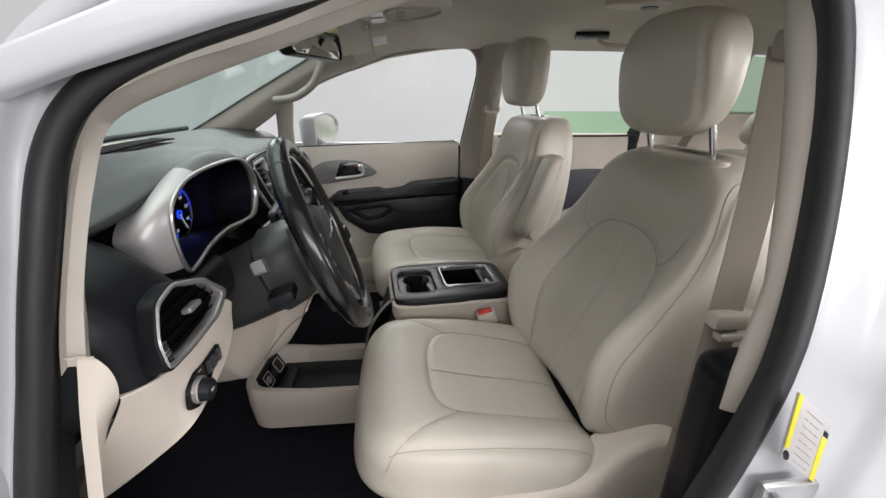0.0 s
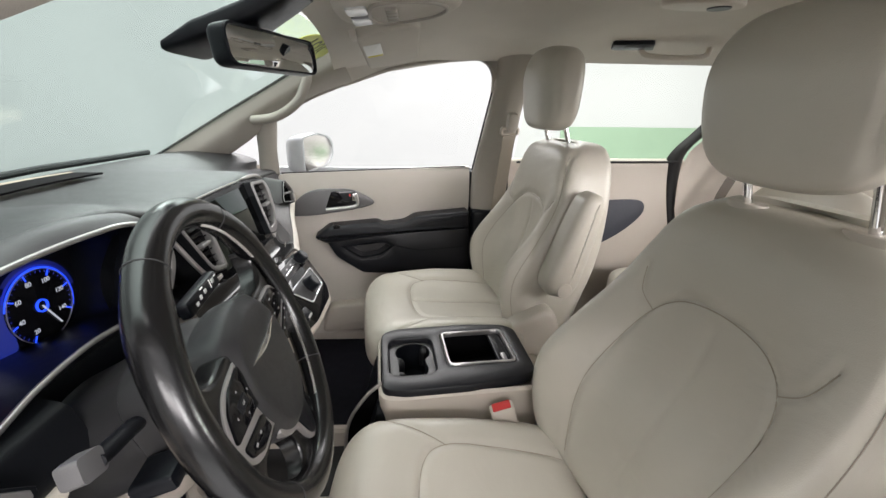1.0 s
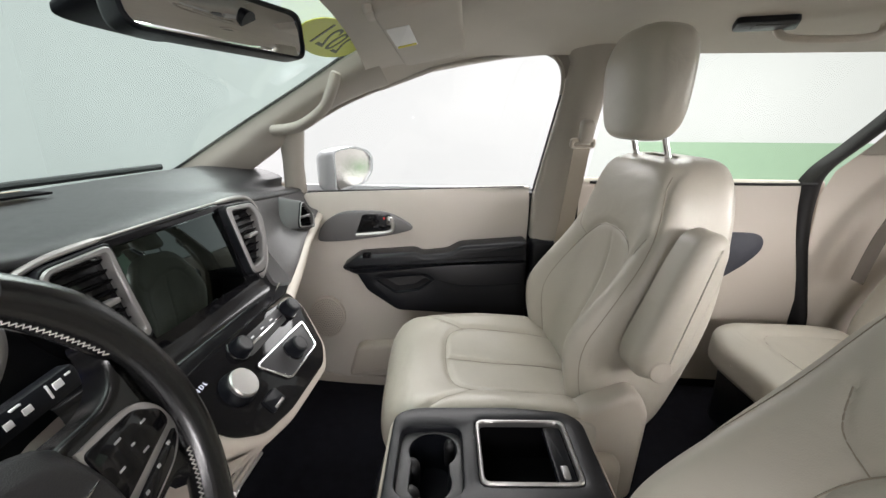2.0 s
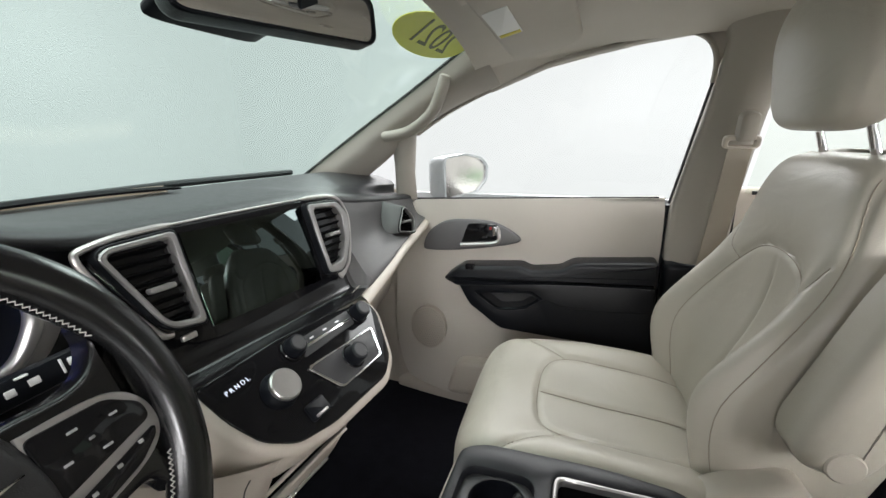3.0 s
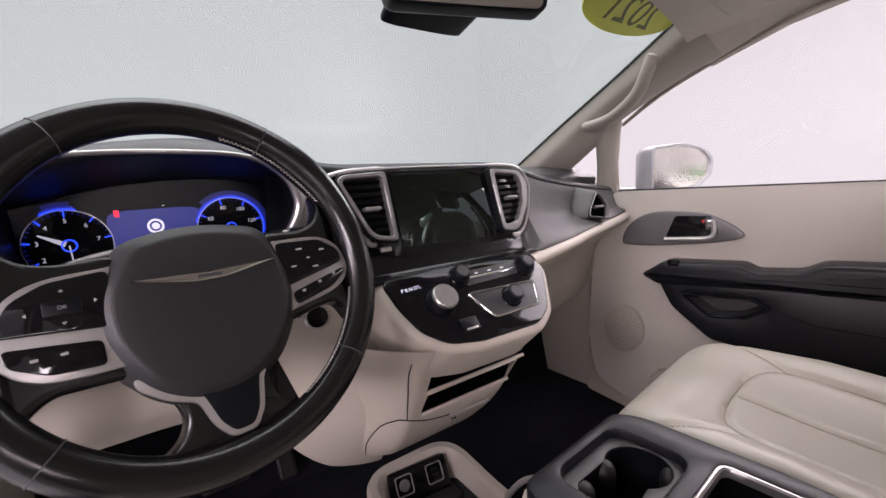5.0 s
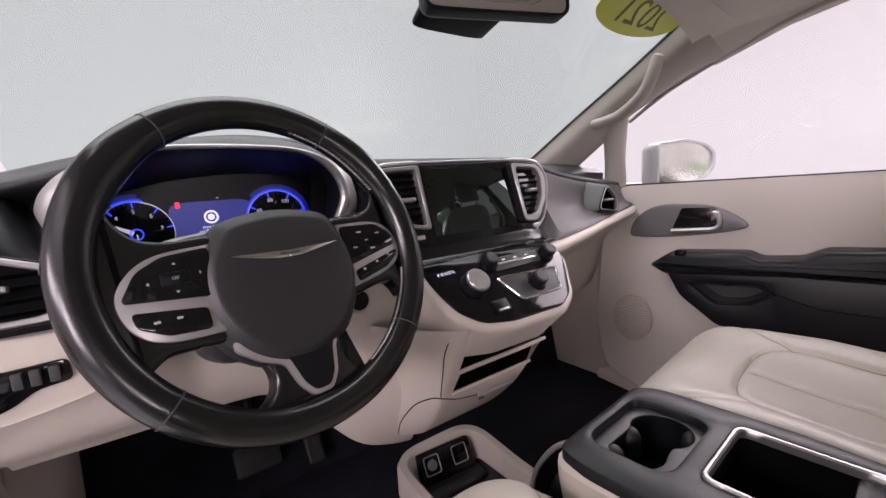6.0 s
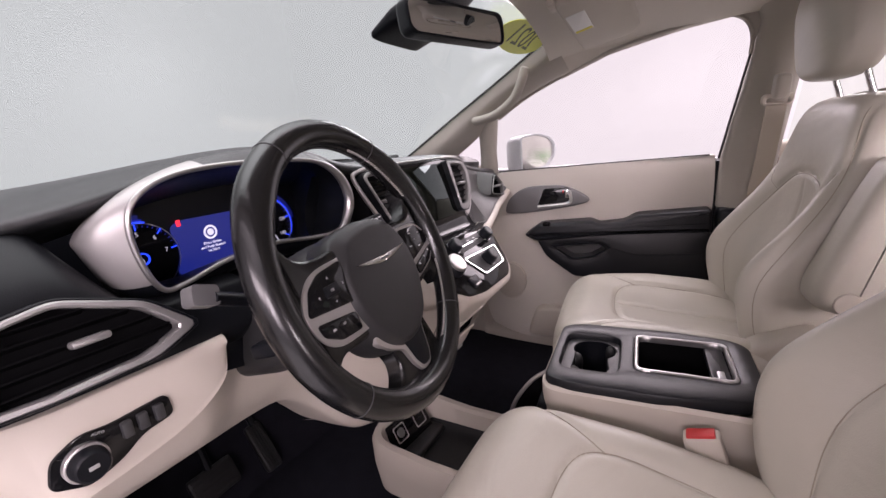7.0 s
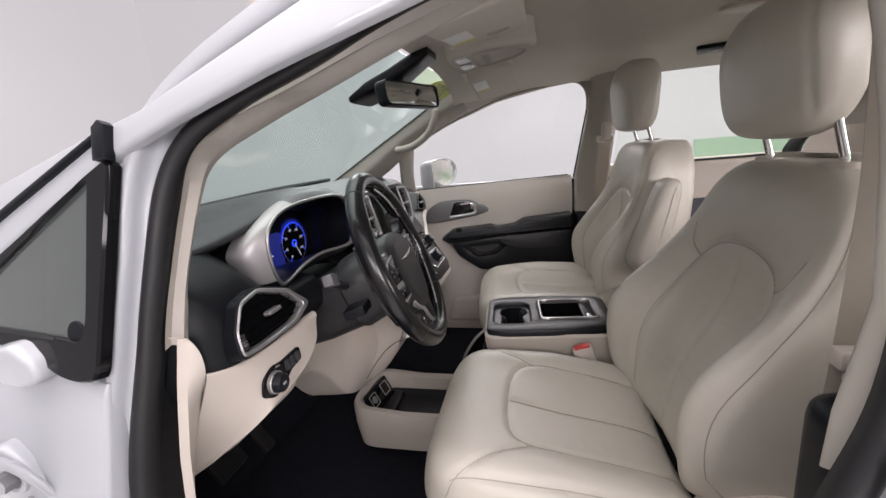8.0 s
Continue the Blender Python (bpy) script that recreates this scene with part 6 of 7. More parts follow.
    part("needle_hub", plate([(cu + 0.0085 * math.cos(b), cv + 0.0085 * math.sin(b)) for b in np.linspace(0, 6.283, 32, endpoint=False)], [(cu + 0.0068 * math.cos(b), cv + 0.0068 * math.sin(b)) for b in np.linspace(0, 6.283, 32, endpoint=False)], FG, 0.003, 0.0055, 0.0003, 32), BLUE_GLOW, face)


gauge(-0.541, 1.040, 0.047, ("1", "2", "3", "4", "5", "6", "7"), 250, 10, 273, (120, 75), radians(150))
gauge(-0.344, 1.043, 0.047, ("20", "40", "60", "80", "100", "120", "140"), 240, -30, 300, (165, -25), None)

# centre screen unit
SC = frame_at((-0.215, 0, 1.05), (0, 1, 0), (-0.25, 0, 0.968))
scr_line = rounded([(-0.210, 0.050), (-0.192, 0.069), (-0.103, 0.075), (0.117, 0.075), (0.207, 0.067), (0.229, 0.035), (0.223, 0.0), (0.197, -0.054), (0.152, -0.086), (0.063, -0.091), (-0.094, -0.084), (-0.138, -0.074), (-0.163, -0.043)], 0.014)
unit = part("screen_unit", slab(scr_line, SC, -0.07, -0.001, 0.004, 3), PIANO, dashboard, "gloss black centre screen surround")
part("touch_screen", slab(rounded([(-0.101, -0.064), (0.113, -0.068), (0.112, 0.064), (-0.103, 0.065)], 0.003), SC, -0.002, 0.0012, 0.0006), SCREEN, unit, "switched-off glossy touch screen")
edge_line = curve([(-0.150, -0.052, 0), (-0.168, -0.040, 0), (-0.213, 0.050, 0), (-0.196, 0.071, 0), (-0.103, 0.0775, 0), (0.117, 0.0775, 0), (0.208, 0.0695, 0), (0.2315, 0.036, 0), (0.2255, 0.0, 0), (0.200, -0.054, 0), (0.165, -0.079, 0)], 8)
part("silver_trim", tube([SC[0] + SC[1] * p[0] + SC[2] * p[1] - SC[3] * 0.001 for p in edge_line], [0.0042 if p[0] < -0.12 or p[0] > 0.13 else 0.0017 for p in edge_line], 8), SILVER, unit, "satin silver surround strip")
air_vent(rounded([(-0.203, 0.056), (-0.192, 0.065), (-0.114, 0.069), (-0.112, -0.052), (-0.150, -0.046), (-0.164, -0.034)], 0.008), rounded([(-0.194, 0.053), (-0.188, 0.058), (-0.122, 0.061), (-0.120, -0.043), (-0.148, -0.038), (-0.158, -0.030)], 0.006), SC, 8, unit, (-0.150, 0.006))
air_vent(rounded([(0.119, 0.066), (0.200, 0.060), (0.218, 0.034), (0.208, -0.012), (0.178, -0.054), (0.160, -0.066), (0.126, -0.060)], 0.010), rounded([(0.130, 0.057), (0.190, 0.052), (0.201, 0.032), (0.193, -0.010), (0.168, -0.047), (0.134, -0.050)], 0.008), SC, 8, unit, (0.165, 0.004))
for cu, cv in ((-0.134, -0.062), (0.170, -0.072)):
    part("toggle", block(SC, cu - 0.010, cu + 0.010, cv - 0.004, cv + 0.004, -0.002, 0.003, 0.002), SILVER, unit)

# grey concave face from the screen to the passenger's side


def grey_face(y0, y1, n):
    rows = []
    for y in np.linspace(y0, y1, n):
        k = float(np.clip((y - 0.20) / 0.54, 0, 1))
        xt, zt = edge_at(y)
        zt -= 0.012
        xt -= 0.003
        if y < 0.2:
            xt, zt = -0.222, 0.985
        xb = np.interp(y, [-0.235, 0.15, 0.30, 0.50, 0.70, 0.785], [-0.150, -0.146, -0.190, -0.252, -0.300, -0.320])
        zb = np.interp(y, [-0.235, 0.15, 0.40, 0.70, 0.785], [0.950, 0.948, 0.952, 0.968, 0.975])
        dip = 0.020 + 0.030 * math.sin(math.pi * k)
        xm, zm = (xt + xb) / 2 - dip * 0.5, (zt + zb) / 2 - dip * 0.35
        rows.append(curve([(xt - 0.03, y, zt + 0.005), (xt, y, zt), (xm - 0.006, y, zm + 0.02), (xm + 0.012, y, zm - 0.012), (xb, y, zb), (xb - 0.01, y, zb - 0.012)], 5))
    return skin(rows)


part("grey_face", grey_face(0.185, 0.785, 42), FACEGREY, dashboard, "dark grey concave dash face")
part("gloss_face", grey_face(-0.235, 0.185, 28), surface("glossy_dash_black", (0.008, 0.008, 0.009), 0.16, vary=0.1, spec=0.4), dashboard, "glossy black face under the screen")


def beige_band():
    rows = []
    for y in np.linspace(0.160, 0.785, 44):
        xb = np.interp(y, [0.10, 0.15, 0.30, 0.50, 0.70, 0.785], [-0.135, -0.138, -0.182, -0.244, -0.292, -0.312])
        zb = np.interp(y, [0.10, 0.15, 0.40, 0.70, 0.785], [0.938, 0.940, 0.944, 0.960, 0.967])
        rows.append(curve([(xb - 0.03, y, zb + 0.006), (xb - 0.004, y, zb + 0.001), (xb + 0.006, y, zb - 0.008), (xb + 0.004, y, zb - 0.018), (xb - 0.012, y, zb - 0.030), (xb - 0.045, y, zb - 0.055), (xb - 0.100, y, zb - 0.095), (xb - 0.135, y, zb - 0.16), (xb - 0.155, y, zb - 0.24), (xb - 0.190, y, zb - 0.30), (xb - 0.29, y, zb - 0.34)], 4))
    return skin(rows)


part("glove_box_front", beige_band(), BEIGE, dashboard, "beige lower dash and glove box")
# passenger's outer vent
SV = frame_at((-0.280, 0.560, 1.000), (0.30, 1, 0.0), (-0.30, 0.0, 1))
sv_out = rounded([(-0.034, -0.026), (0.026, -0.036), (0.036, 0.004), (0.012, 0.040), (0.000, 0.040), (-0.030, -0.010)], 0.009)
sv_even = even_loop(sv_out, 60)


def vent_fairing():
    """The dash skin swelling out to the rim of the outer vent."""
    rows = []
    for k, d, du, dv in ((1.02, 0.008, 0.0, 0.0), (1.08, 0.0075, 0.0, 0.0), (1.16, 0.002, -0.002, 0.001), (1.4, -0.014, -0.012, 0.003), (1.8, -0.036, -0.030, 0.006), (2.4, -0.070, -0.05, 0.008)):
        rows.append([SV[0] + SV[1] * (p[0] * k + du) + SV[2] * (p[1] * (1 + (k - 1) * 0.7) + dv) + SV[3] * d for p in sv_even])
    return skin(rows, True)


part("vent_pod", vent_fairing(), FACEGREY, dashboard, "dark skin swelling round the outer vent")
air_vent(sv_out, [(p[0] * 0.86, p[1] * 0.88) for p in sv_out], SV, 8, dashboard, (0.002, 0.000))

# centre stack
ST = frame_at((-0.10, 0, 0.90), (0, 1, 0), (-0.70, 0, 0.71))
piano_line = rounded([(-0.174, 0.069), (-0.164, 0.016), (-0.146, -0.027), (-0.110, -0.057), (-0.051, -0.069), (0.075, -0.071), (0.114, -0.050), (0.160, 0.026), (0.156, 0.054), (0.058, 0.068), (-0.052, 0.074)], 0.014)
rim_line = rounded([(-0.186, 0.072), (-0.176, 0.012), (-0.156, -0.035), (-0.116, -0.068), (-0.052, -0.081), (0.082, -0.083), (0.126, -0.058), (0.174, 0.024), (0.168, 0.062), (0.058, 0.074), (-0.052, 0.079)], 0.016)
center_stack = part("control_panel", slab(piano_line, ST, -0.03, 0.0, 0.003, 2), PIANO, dashboard, "gloss black control panel")
part("panel_surround", slab(rim_line, ST, -0.10, -0.004, 0.012, 4), BEIGE, dashboard, "beige control panel surround")
climate = part("climate_panel", slab(rounded([(-0.037, 0.013), (0.117, 0.007), (0.094, -0.038), (-0.008, -0.039)], 0.006), ST, 0.0, 0.0025, 0.001), GREYSKIN, center_stack, "grey climate button field")
part("climate_rim", plate(rounded([(-0.039, 0.015), (0.119, 0.009), (0.096, -0.040), (-0.010, -0.041)], 0.007), rounded([(-0.034, 0.0115), (0.113, 0.006), (0.092, -0.0365), (-0.006, -0.0375)], 0.006), ST, 0.001, 0.0042, 0.001, 64), CHROME, climate)
part("button_field", slab(rounded([(-0.030, 0.056), (0.098, 0.056), (0.094, 0.030), (-0.026, 0.028)], 0.004), ST, 0.0, 0.002, 0.0008), GREYSKIN, center_stack)
part("chrome_strip", block(ST, -0.016, 0.090, 0.0385, 0.0425, 0.0015, 0.0042, 0.001), CHROME, center_stack)
for cu in (0.0, 0.03, 0.06):
    part("mark", block(ST, cu, cu + 0.008, 0.047, 0.0495, 0.0018, 0.0026, 0.0006), WHITEMARK, center_stack)
for cu, cv, r, h in ((-0.034, 0.049, 0.0165, 0.020), (0.114, 0.041, 0.0165, 0.022), (0.044, -0.013, 0.0175, 0.024)):
    kb = part("rotary_knob", disc(ST, cu, cv, r, 0.0, h, 0.002, 36, 0.86), BLACK, center_stack, "black rotary knob")
    part("knob_collar", disc(ST, cu, cv, r + 0.0025, 0.0, 0.004, 0.001, 36), PIANO, kb)
    part("knob_face", disc(ST, cu, cv, r * 0.66, 0.0, h + 0.0008, 0.001, 32), GREYSKIN, kb)
shifter = part("gear_dial", disc(ST, -0.090, 0.012, 0.0255, 0.0, 0.016, 0.003, 48, 0.93), BLACK, center_stack, "rotary gear dial with brushed top")
part("dial_top", disc(ST, -0.090, 0.012, 0.0215, 0.014, 0.022, 0.002, 48), surface("brushed_steel", (0.42, 0.41, 0.395), 0.36, metal=0.9, vary=0.12, big=60), shifter, "brushed silver dial top")
parkb = part("parking_button", block(ST, -0.080, -0.046, -0.050, -0.026, 0.0, 0.005, 0.004), BLACK, center_stack)
part("button_light", block(ST, -0.074, -0.052, -0.048, -0.044, 0.004, 0.006, 0.001), SILVER, parkb)
text_on("letters", "P R N D L", ST, -0.130, 0.046, 0.0085, WHITE_GLOW, center_stack, lift=0.0006, turn=0.06)

# lower stack with two slots and a drawer
DRAWER_GAP = ((-0.171, 0.578), (-0.180, 0.625), (-0.170, 0.673), (-0.150, 0.691), (-0.132, 0.689), (-0.090, 0.669), (-0.050, 0.658), (-0.030, 0.654))
TOWER = [(-0.070, 0.850, 0.150), (-0.095, 0.820, 0.155), (-0.116, 0.792, 0.158), (-0.135, 0.755, 0.158), (-0.160, 0.710, 0.152), (-0.190, 0.650, 0.135), (-0.222, 0.605, 0.105), (-0.265, 0.570, 0.075), (-0.330, 0.550, 0.05)]
TROWS = curve(TOWER, 9)
SLOTS = ((0.747, 0.796, -0.108, 0.124), (0.690, 0.737, -0.106, 0.108))


def tower_at(i, t):
    x, z, y1 = TROWS[i]
    y0 = -0.24
    y = y0 + (y1 - y0) * t
    e = (1 - t) * (y1 - y0)
    back = 0.0 if e > 0.05 else 0.22 * ((0.05 - e) / 0.05) ** 2.4
    lean = 0.5 * max(0.0, -0.13 - y) + 7.0 * max(0.0, -0.13 - y) ** 2
    return np.array([x - back - lean, y, z])


def tower():
    n = 64
    pts = [tower_at(i, j / n) for i in range(len(TROWS)) for j in range(n + 1)]
    faces = []
    for i in range(len(TROWS) - 1):
        for j in range(n):
            a = i * (n + 1) + j
            c = (pts[a] + pts[a + n + 2]) / 2
            if any(z0 < c[2] < z1 and y0 < c[1] < y1 for z0, z1, y0, y1 in SLOTS):
                continue
            faces.append((a, a + 1, a + n + 2, a + n + 1))
    return pts, faces


lower_console = part("lower_console", tower(), BEIGE, dashboard, "beige lower centre stack")
for z0, z1, y0, y1 in SLOTS:
    def face_x(z):
        return float(np.interp(z, [p[1] for p in TROWS[::-1]], [p[0] for p in TROWS[::-1]]))
    xa, xb = face_x(z1), face_x(z0)
    slot = rounded([(y0 - 0.008, 0.0), (y1 + 0.004, 0.0), (y1 + 0.004, 1.0), (y0 - 0.008, 1.0)], 0.004, 3)
    rows = []
    for d, k in ((0.002, 1.0), (-0.012, 1.0), (-0.07, 0.92), (-0.0701, 0.02)):
        rows.append([np.array([(xb - 0.003 + (xa - xb) * v) + d, (y0 + y1) / 2 + (u - (y0 + y1) / 2) * (0.995 if k > 0.5 else k), (z0 - 0.004) + (z1 - z0 + 0.008) * (0.5 + (v - 0.5) * k) - 0.15 * max(0.0, -d)]) for u, v in slot])
    part("slot", skin(rows[1:], True), VENTBLACK, lower_console, "dark open storage slot")
    part("slot_lip", tube([(face_x(z0) - 0.002, y, z0 - 0.002) for y in np.linspace(y0, y1, 8)], 0.0034, 8), BEIGE, lower_console)
port_fr = frame_at((face_x(0.772) - 0.006, 0.080, 0.771), (0, 1, 0), (0.5, 0, 1))
ports = part("port_panel", block(port_fr, -0.052, 0.042, -0.026, 0.024, -0.012, 0.0, 0.003), PIANO, lower_console, "glossy black media port panel")
for cu in (-0.032, -0.003, 0.025):
    part("port_frame", plate(rect(cu - 0.011, cu + 0.011, -0.014, 0.014, 0.004), rect(cu - 0.0092, cu + 0.0092, -0.0122, 0.0122, 0.003), port_fr, -0.001, 0.0016, 0.0004, 32), VENTRIM, ports)
    part("port", block(port_fr, cu - 0.0055, cu + 0.0055, -0.005, 0.004, -0.001, 0.0012, 0.001), METALGREY, ports)


def on_tower(y, z, lift=0.0003):
    """A place on the lower stack's face, by its place across and its height."""
    e = max(0.0, -0.13 - y)
    return np.array([face_x(z) - 0.5 * e - 7.0 * e * e + lift, y, z])


part("drawer_handle", tube([on_tower(y, z, 0.003) for y, z in ((-0.030, 0.654), (-0.018, 0.647), (0.02, 0.648), (0.070, 0.645))], 0.0032, 8), SILVER, lower_console, "silver drawer pull")
part("drawer_latch", block(frame_at(on_tower(-0.022, 0.647, 0.002), (0, 1, 0), (0.5, 0, 1)), -0.006, 0.006, -0.005, 0.003, -0.004, 0.006, 0.002), CHROME, lower_console, "small bright latch")
part("drawer_gap", tube([on_tower(p[0], p[1]) for p in smooth2(DRAWER_GAP, 8)], 0.0012, 6), BLACK, lower_console)
part("panel_gap", tube([on_tower(p[0], p[1]) for p in smooth2(((-0.152, 0.822), (-0.146, 0.775), (-0.133, 0.692)), 8)], 0.0010, 6), BLACK, lower_console)

# pedals
brake_pedal = thing("brake_pedal", (-0.62, -0.39, 0.33), "black ribbed brake pedal on its arm", "pedal")
bp = frame_at((-0.61, -0.39, 0.45), (0, 1, 0), (-0.55, 0, 0.83))
pp = part("pedal_pad", block(bp, -0.052, 0.052, -0.034, 0.034, -0.012, 0.0, 0.010), RUBBER, brake_pedal)
for j in range(6):
    part("rib", block(bp, -0.045, 0.045, -0.028 + 0.010 * j, -0.023 + 0.010 * j, -0.001, 0.003, 0.001), RUBBER, pp)
part("pedal_arm", tube([(-0.63, -0.39, 0.46), (-0.68, -0.39, 0.62), (-0.66, -0.39, 0.80)], 0.010, 8), BLACK, brake_pedal)
gas_pedal = thing("accelerator_pedal", (-0.62, -0.255, 0.33), "slim ribbed accelerator pedal", "pedal")
gp = frame_at((-0.62, -0.255, 0.445), (0, 1, 0), (-0.55, 0, 0.83))
gpp = part("pedal_pad", block(gp, -0.022, 0.022, -0.07, 0.06, -0.012, 0.0, 0.010), RUBBER, gas_pedal)
for j in range(5):
    part("rib", block(gp, -0.016 + 0.007 * j, -0.013 + 0.007 * j, -0.06, 0.05, -0.001, 0.003, 0.001), RUBBER, gpp)
part("pedal_arm", tube([(-0.65, -0.255, 0.49), (-0.70, -0.255, 0.60)], 0.008, 8), BLACK, gas_pedal)

# footwell sides
for flip in (1, -1):
    part("kick_panel", skin([[np.array([x, flip * y, z]) for x, y in (((-0.80, 0.74), (-0.60, 0.765), (-0.46, 0.79), (-0.435, 0.83), (-0.43, 0.90)) if flip > 0 else ((-0.80, 0.70), (-0.60, 0.72), (-0.46, 0.738), (-0.40, 0.75), (-0.36, 0.80)))] for z in (0.29, 0.45, 0.65, 0.85, 1.06)]), BEIGE, car_body, "beige footwell side panel")
part("post_lining", box(0.30, 0.66, 0.872, 0.90, 0.28, 1.028, 0.0), BLACK, car_body)
part("sill_trim", box(-0.46, 0.40, 0.775, 0.87, 0.29, 0.345, 0.012, 3), BEIGE, car_body, "beige door sill trim")

# ---------------------------------------------------------------- rear-view mirror, visors, roof fittings
rear_mirror = thing("rear_view_mirror", (-0.05, -0.03, 1.36), "black rear-view mirror under the windshield", "rear-view mirror")
rm = frame_at((-0.090, -0.025, 1.372), (0.33, 1, 0.0), (-0.12, 0, 1))
mo = rounded([(-0.125, -0.030), (0.125, -0.030), (0.128, 0.034), (-0.128, 0.034)], 0.020, 6)
part("housing", slab(mo, (rm[0], rm[1], rm[2], -rm[3]), -0.006, 0.030, 0.014, 4), BLACK, rear_mirror, "black mirror housing")
part("mirror_rim", plate(mo, [(p[0] * 0.955, p[1] * 0.86) for p in mo], rm, 0.002, 0.009, 0.002), BLACK, rear_mirror)
part("mirror_glass", slab([(p[0] * 0.96, p[1] * 0.87) for p in mo], rm, 0.004, 0.0065, 0.0004), MIRROR, rear_mirror, "silvered mirror glass")
part("stem", tube([(-0.075, 0.0, 1.375), (-0.12, 0.0, 1.40), (-0.15, 0.0, 1.415)], [0.014, 0.012, 0.014], 12), BLACK, rear_mirror)
sensor_cover = thing("sensor_cover", (-0.2, 0.0, 1.38), "black camera and sensor cover behind the mirror", "sensor cover")


def cover_rows():
    rows = []
    for x, z, w, h in ((-0.262, 1.372, 0.060, 0.006), (-0.250, 1.366, 0.085, 0.020), (-0.20, 1.378, 0.088, 0.040), (-0.13, 1.405, 0.070, 0.045), (-0.06, 1.445, 0.055, 0.040), (-0.03, 1.465, 0.05, 0.03)):
        rows.append([np.array([x, w * np.sign(math.cos(a)) * abs(math.cos(a)) ** 0.5, z + h * 0.5 + h * 0.5 * np.sign(math.sin(a)) * abs(math.sin(a)) ** 0.5]) for a in np.linspace(0, 2 * math.pi, 36, endpoint=False)])
    return skin(rows, True, True)


part("cover", cover_rows(), BLACK, sensor_cover)

# year decal on the glass, seen from behind
WSF = frame_at((-0.128, 0.470, 1.4362), (0, 1, 0), (0.875, 0, 0.485))
WSF = (WSF[0], WSF[1], WSF[2], np.cross(WSF[1], WSF[2]))
decal = thing("year_decal", tuple(WSF[0]), "oval yellow year decal stuck on the windshield", "decal")
DECAL = surface("yellow_green_decal", (0.50, 0.56, 0.04), 0.5)
part("decal_sheet", slab([(0.165 * math.cos(a), 0.057 * math.sin(a)) for a in np.linspace(0, 2 * math.pi, 48, endpoint=False)], WSF, -0.001, 0.001), DECAL, decal)
back_fr = (WSF[0], -WSF[1], WSF[2], WSF[3])
text_on("year_number", "2021", back_fr, 0.0, 0.0, 0.095, surface("decal_ink", (0.10, 0.12, 0.02), 0.6), decal, lift=0.0016)

# sun visors
for flip, label in ((1, "beige sun visor folded up over the passenger side"), (-1, "beige sun visor folded up over the driver side")):
    visor = thing("sun_visor", (0.09, flip * 0.40, 1.45), label, "sun visor", "sun visors")
    vf = frame_at((0.095, 0.405, 1.441) if flip > 0 else (0.150, -0.370, 1.440), (0.0, 1, -0.12 * flip), (1, 0, 0.20))
    body = part("visor_body", slab(rounded([(-0.165, -0.078), (0.190, -0.080), (0.200, 0.055), (0.165, 0.078), (-0.150, 0.080), (-0.168, 0.06)], 0.022, 6), vf, -0.010, 0.012, 0.008, 3), LINER, visor, "cloth-covered visor board")
    lab2 = part("warning_label", block(vf, -0.025 * flip - 0.060, -0.025 * flip + 0.060, -0.070, -0.024, 0.0115, 0.0130, 0.002), surface("visor_label", (0.72, 0.72, 0.70), 0.6), body, "white warning label")
    part("yellow_strip", block(vf, -0.025 * flip + 0.046, -0.025 * flip + 0.059, -0.068, -0.026, 0.0125, 0.0137, 0.001), YELLOW, lab2)
    if flip < 0:
        part("mirror_cover", slab(rounded([(0.085, 0.000), (0.105, 0.040), (0.125, 0.046), (0.130, 0.020), (0.110, -0.006)], 0.010, 4), vf, 0.010, 0.0145, 0.002), PILLAR, body, "small oval cover")
    part("visor_clip", block(vf, -0.150 * flip - 0.02, -0.150 * flip + 0.02, -0.090, -0.074, -0.006, 0.010, 0.005), BEIGE, body)

overhead_console = thing("overhead_console", (0.12, 0.0, 1.48), "beige overhead console with two map lights", "overhead console")
oc = (np.array([0.125, 0.010, 1.466]), YU, np.array([1.0, 0, 0.10]), np.array([0.10, 0, -1.0]))
obody = part("console_body", slab(even_loop(curve([(-0.060, -0.108, 0), (0.060, -0.108, 0), (0.100, -0.070, 0), (0.104, 0.0, 0), (0.078, 0.085, 0), (0.0, 0.122, 0), (-0.078, 0.085, 0), (-0.104, 0.0, 0), (-0.100, -0.070, 0)], 6, True), 90), oc, -0.060, 0.018, 0.016, 5), LINER, overhead_console)
part("console_rim", plate(even_loop(curve([(-0.084, -0.040, 0), (0.084, -0.040, 0), (0.070, 0.060, 0), (0.0, 0.095, 0), (-0.070, 0.060, 0)], 8, True), 80), even_loop(curve([(-0.078, -0.034, 0), (0.078, -0.034, 0), (0.064, 0.056, 0), (0.0, 0.088, 0), (-0.064, 0.056, 0)], 8, True), 80), oc, 0.016, 0.0225, 0.002, 80), PILLAR, obody, "raised oval rim")
for cu in (-0.046, 0.046):
    part("map_light", block(oc, cu - 0.030, cu + 0.030, -0.086, -0.050, 0.016, 0.0225, 0.008), surface("lamp_lens", (0.62, 0.62, 0.60), 0.25), obody, "clear map light lens")
part("console_switch", block(oc, -0.011, 0.011, -0.084, -0.052, 0.016, 0.024, 0.005), HANDLEGREY, obody)
for cu in (-0.040, -0.014, 0.014, 0.040):
    part("console_switch", block(oc, cu - 0.011, cu + 0.011, -0.020, 0.002, 0.018, 0.0235, 0.004), PILLAR, obody, "beige push switch")

roof_lamp = thing("roof_lamp", (0.87, 0.58, 1.47), "dark lamp unit in the headliner", "roof lamp")
rl = frame_at((0.865, 0.580, roof_z(0.865, 0.58) - 0.002), (1, 0, 0), (0, 1, -0.22))
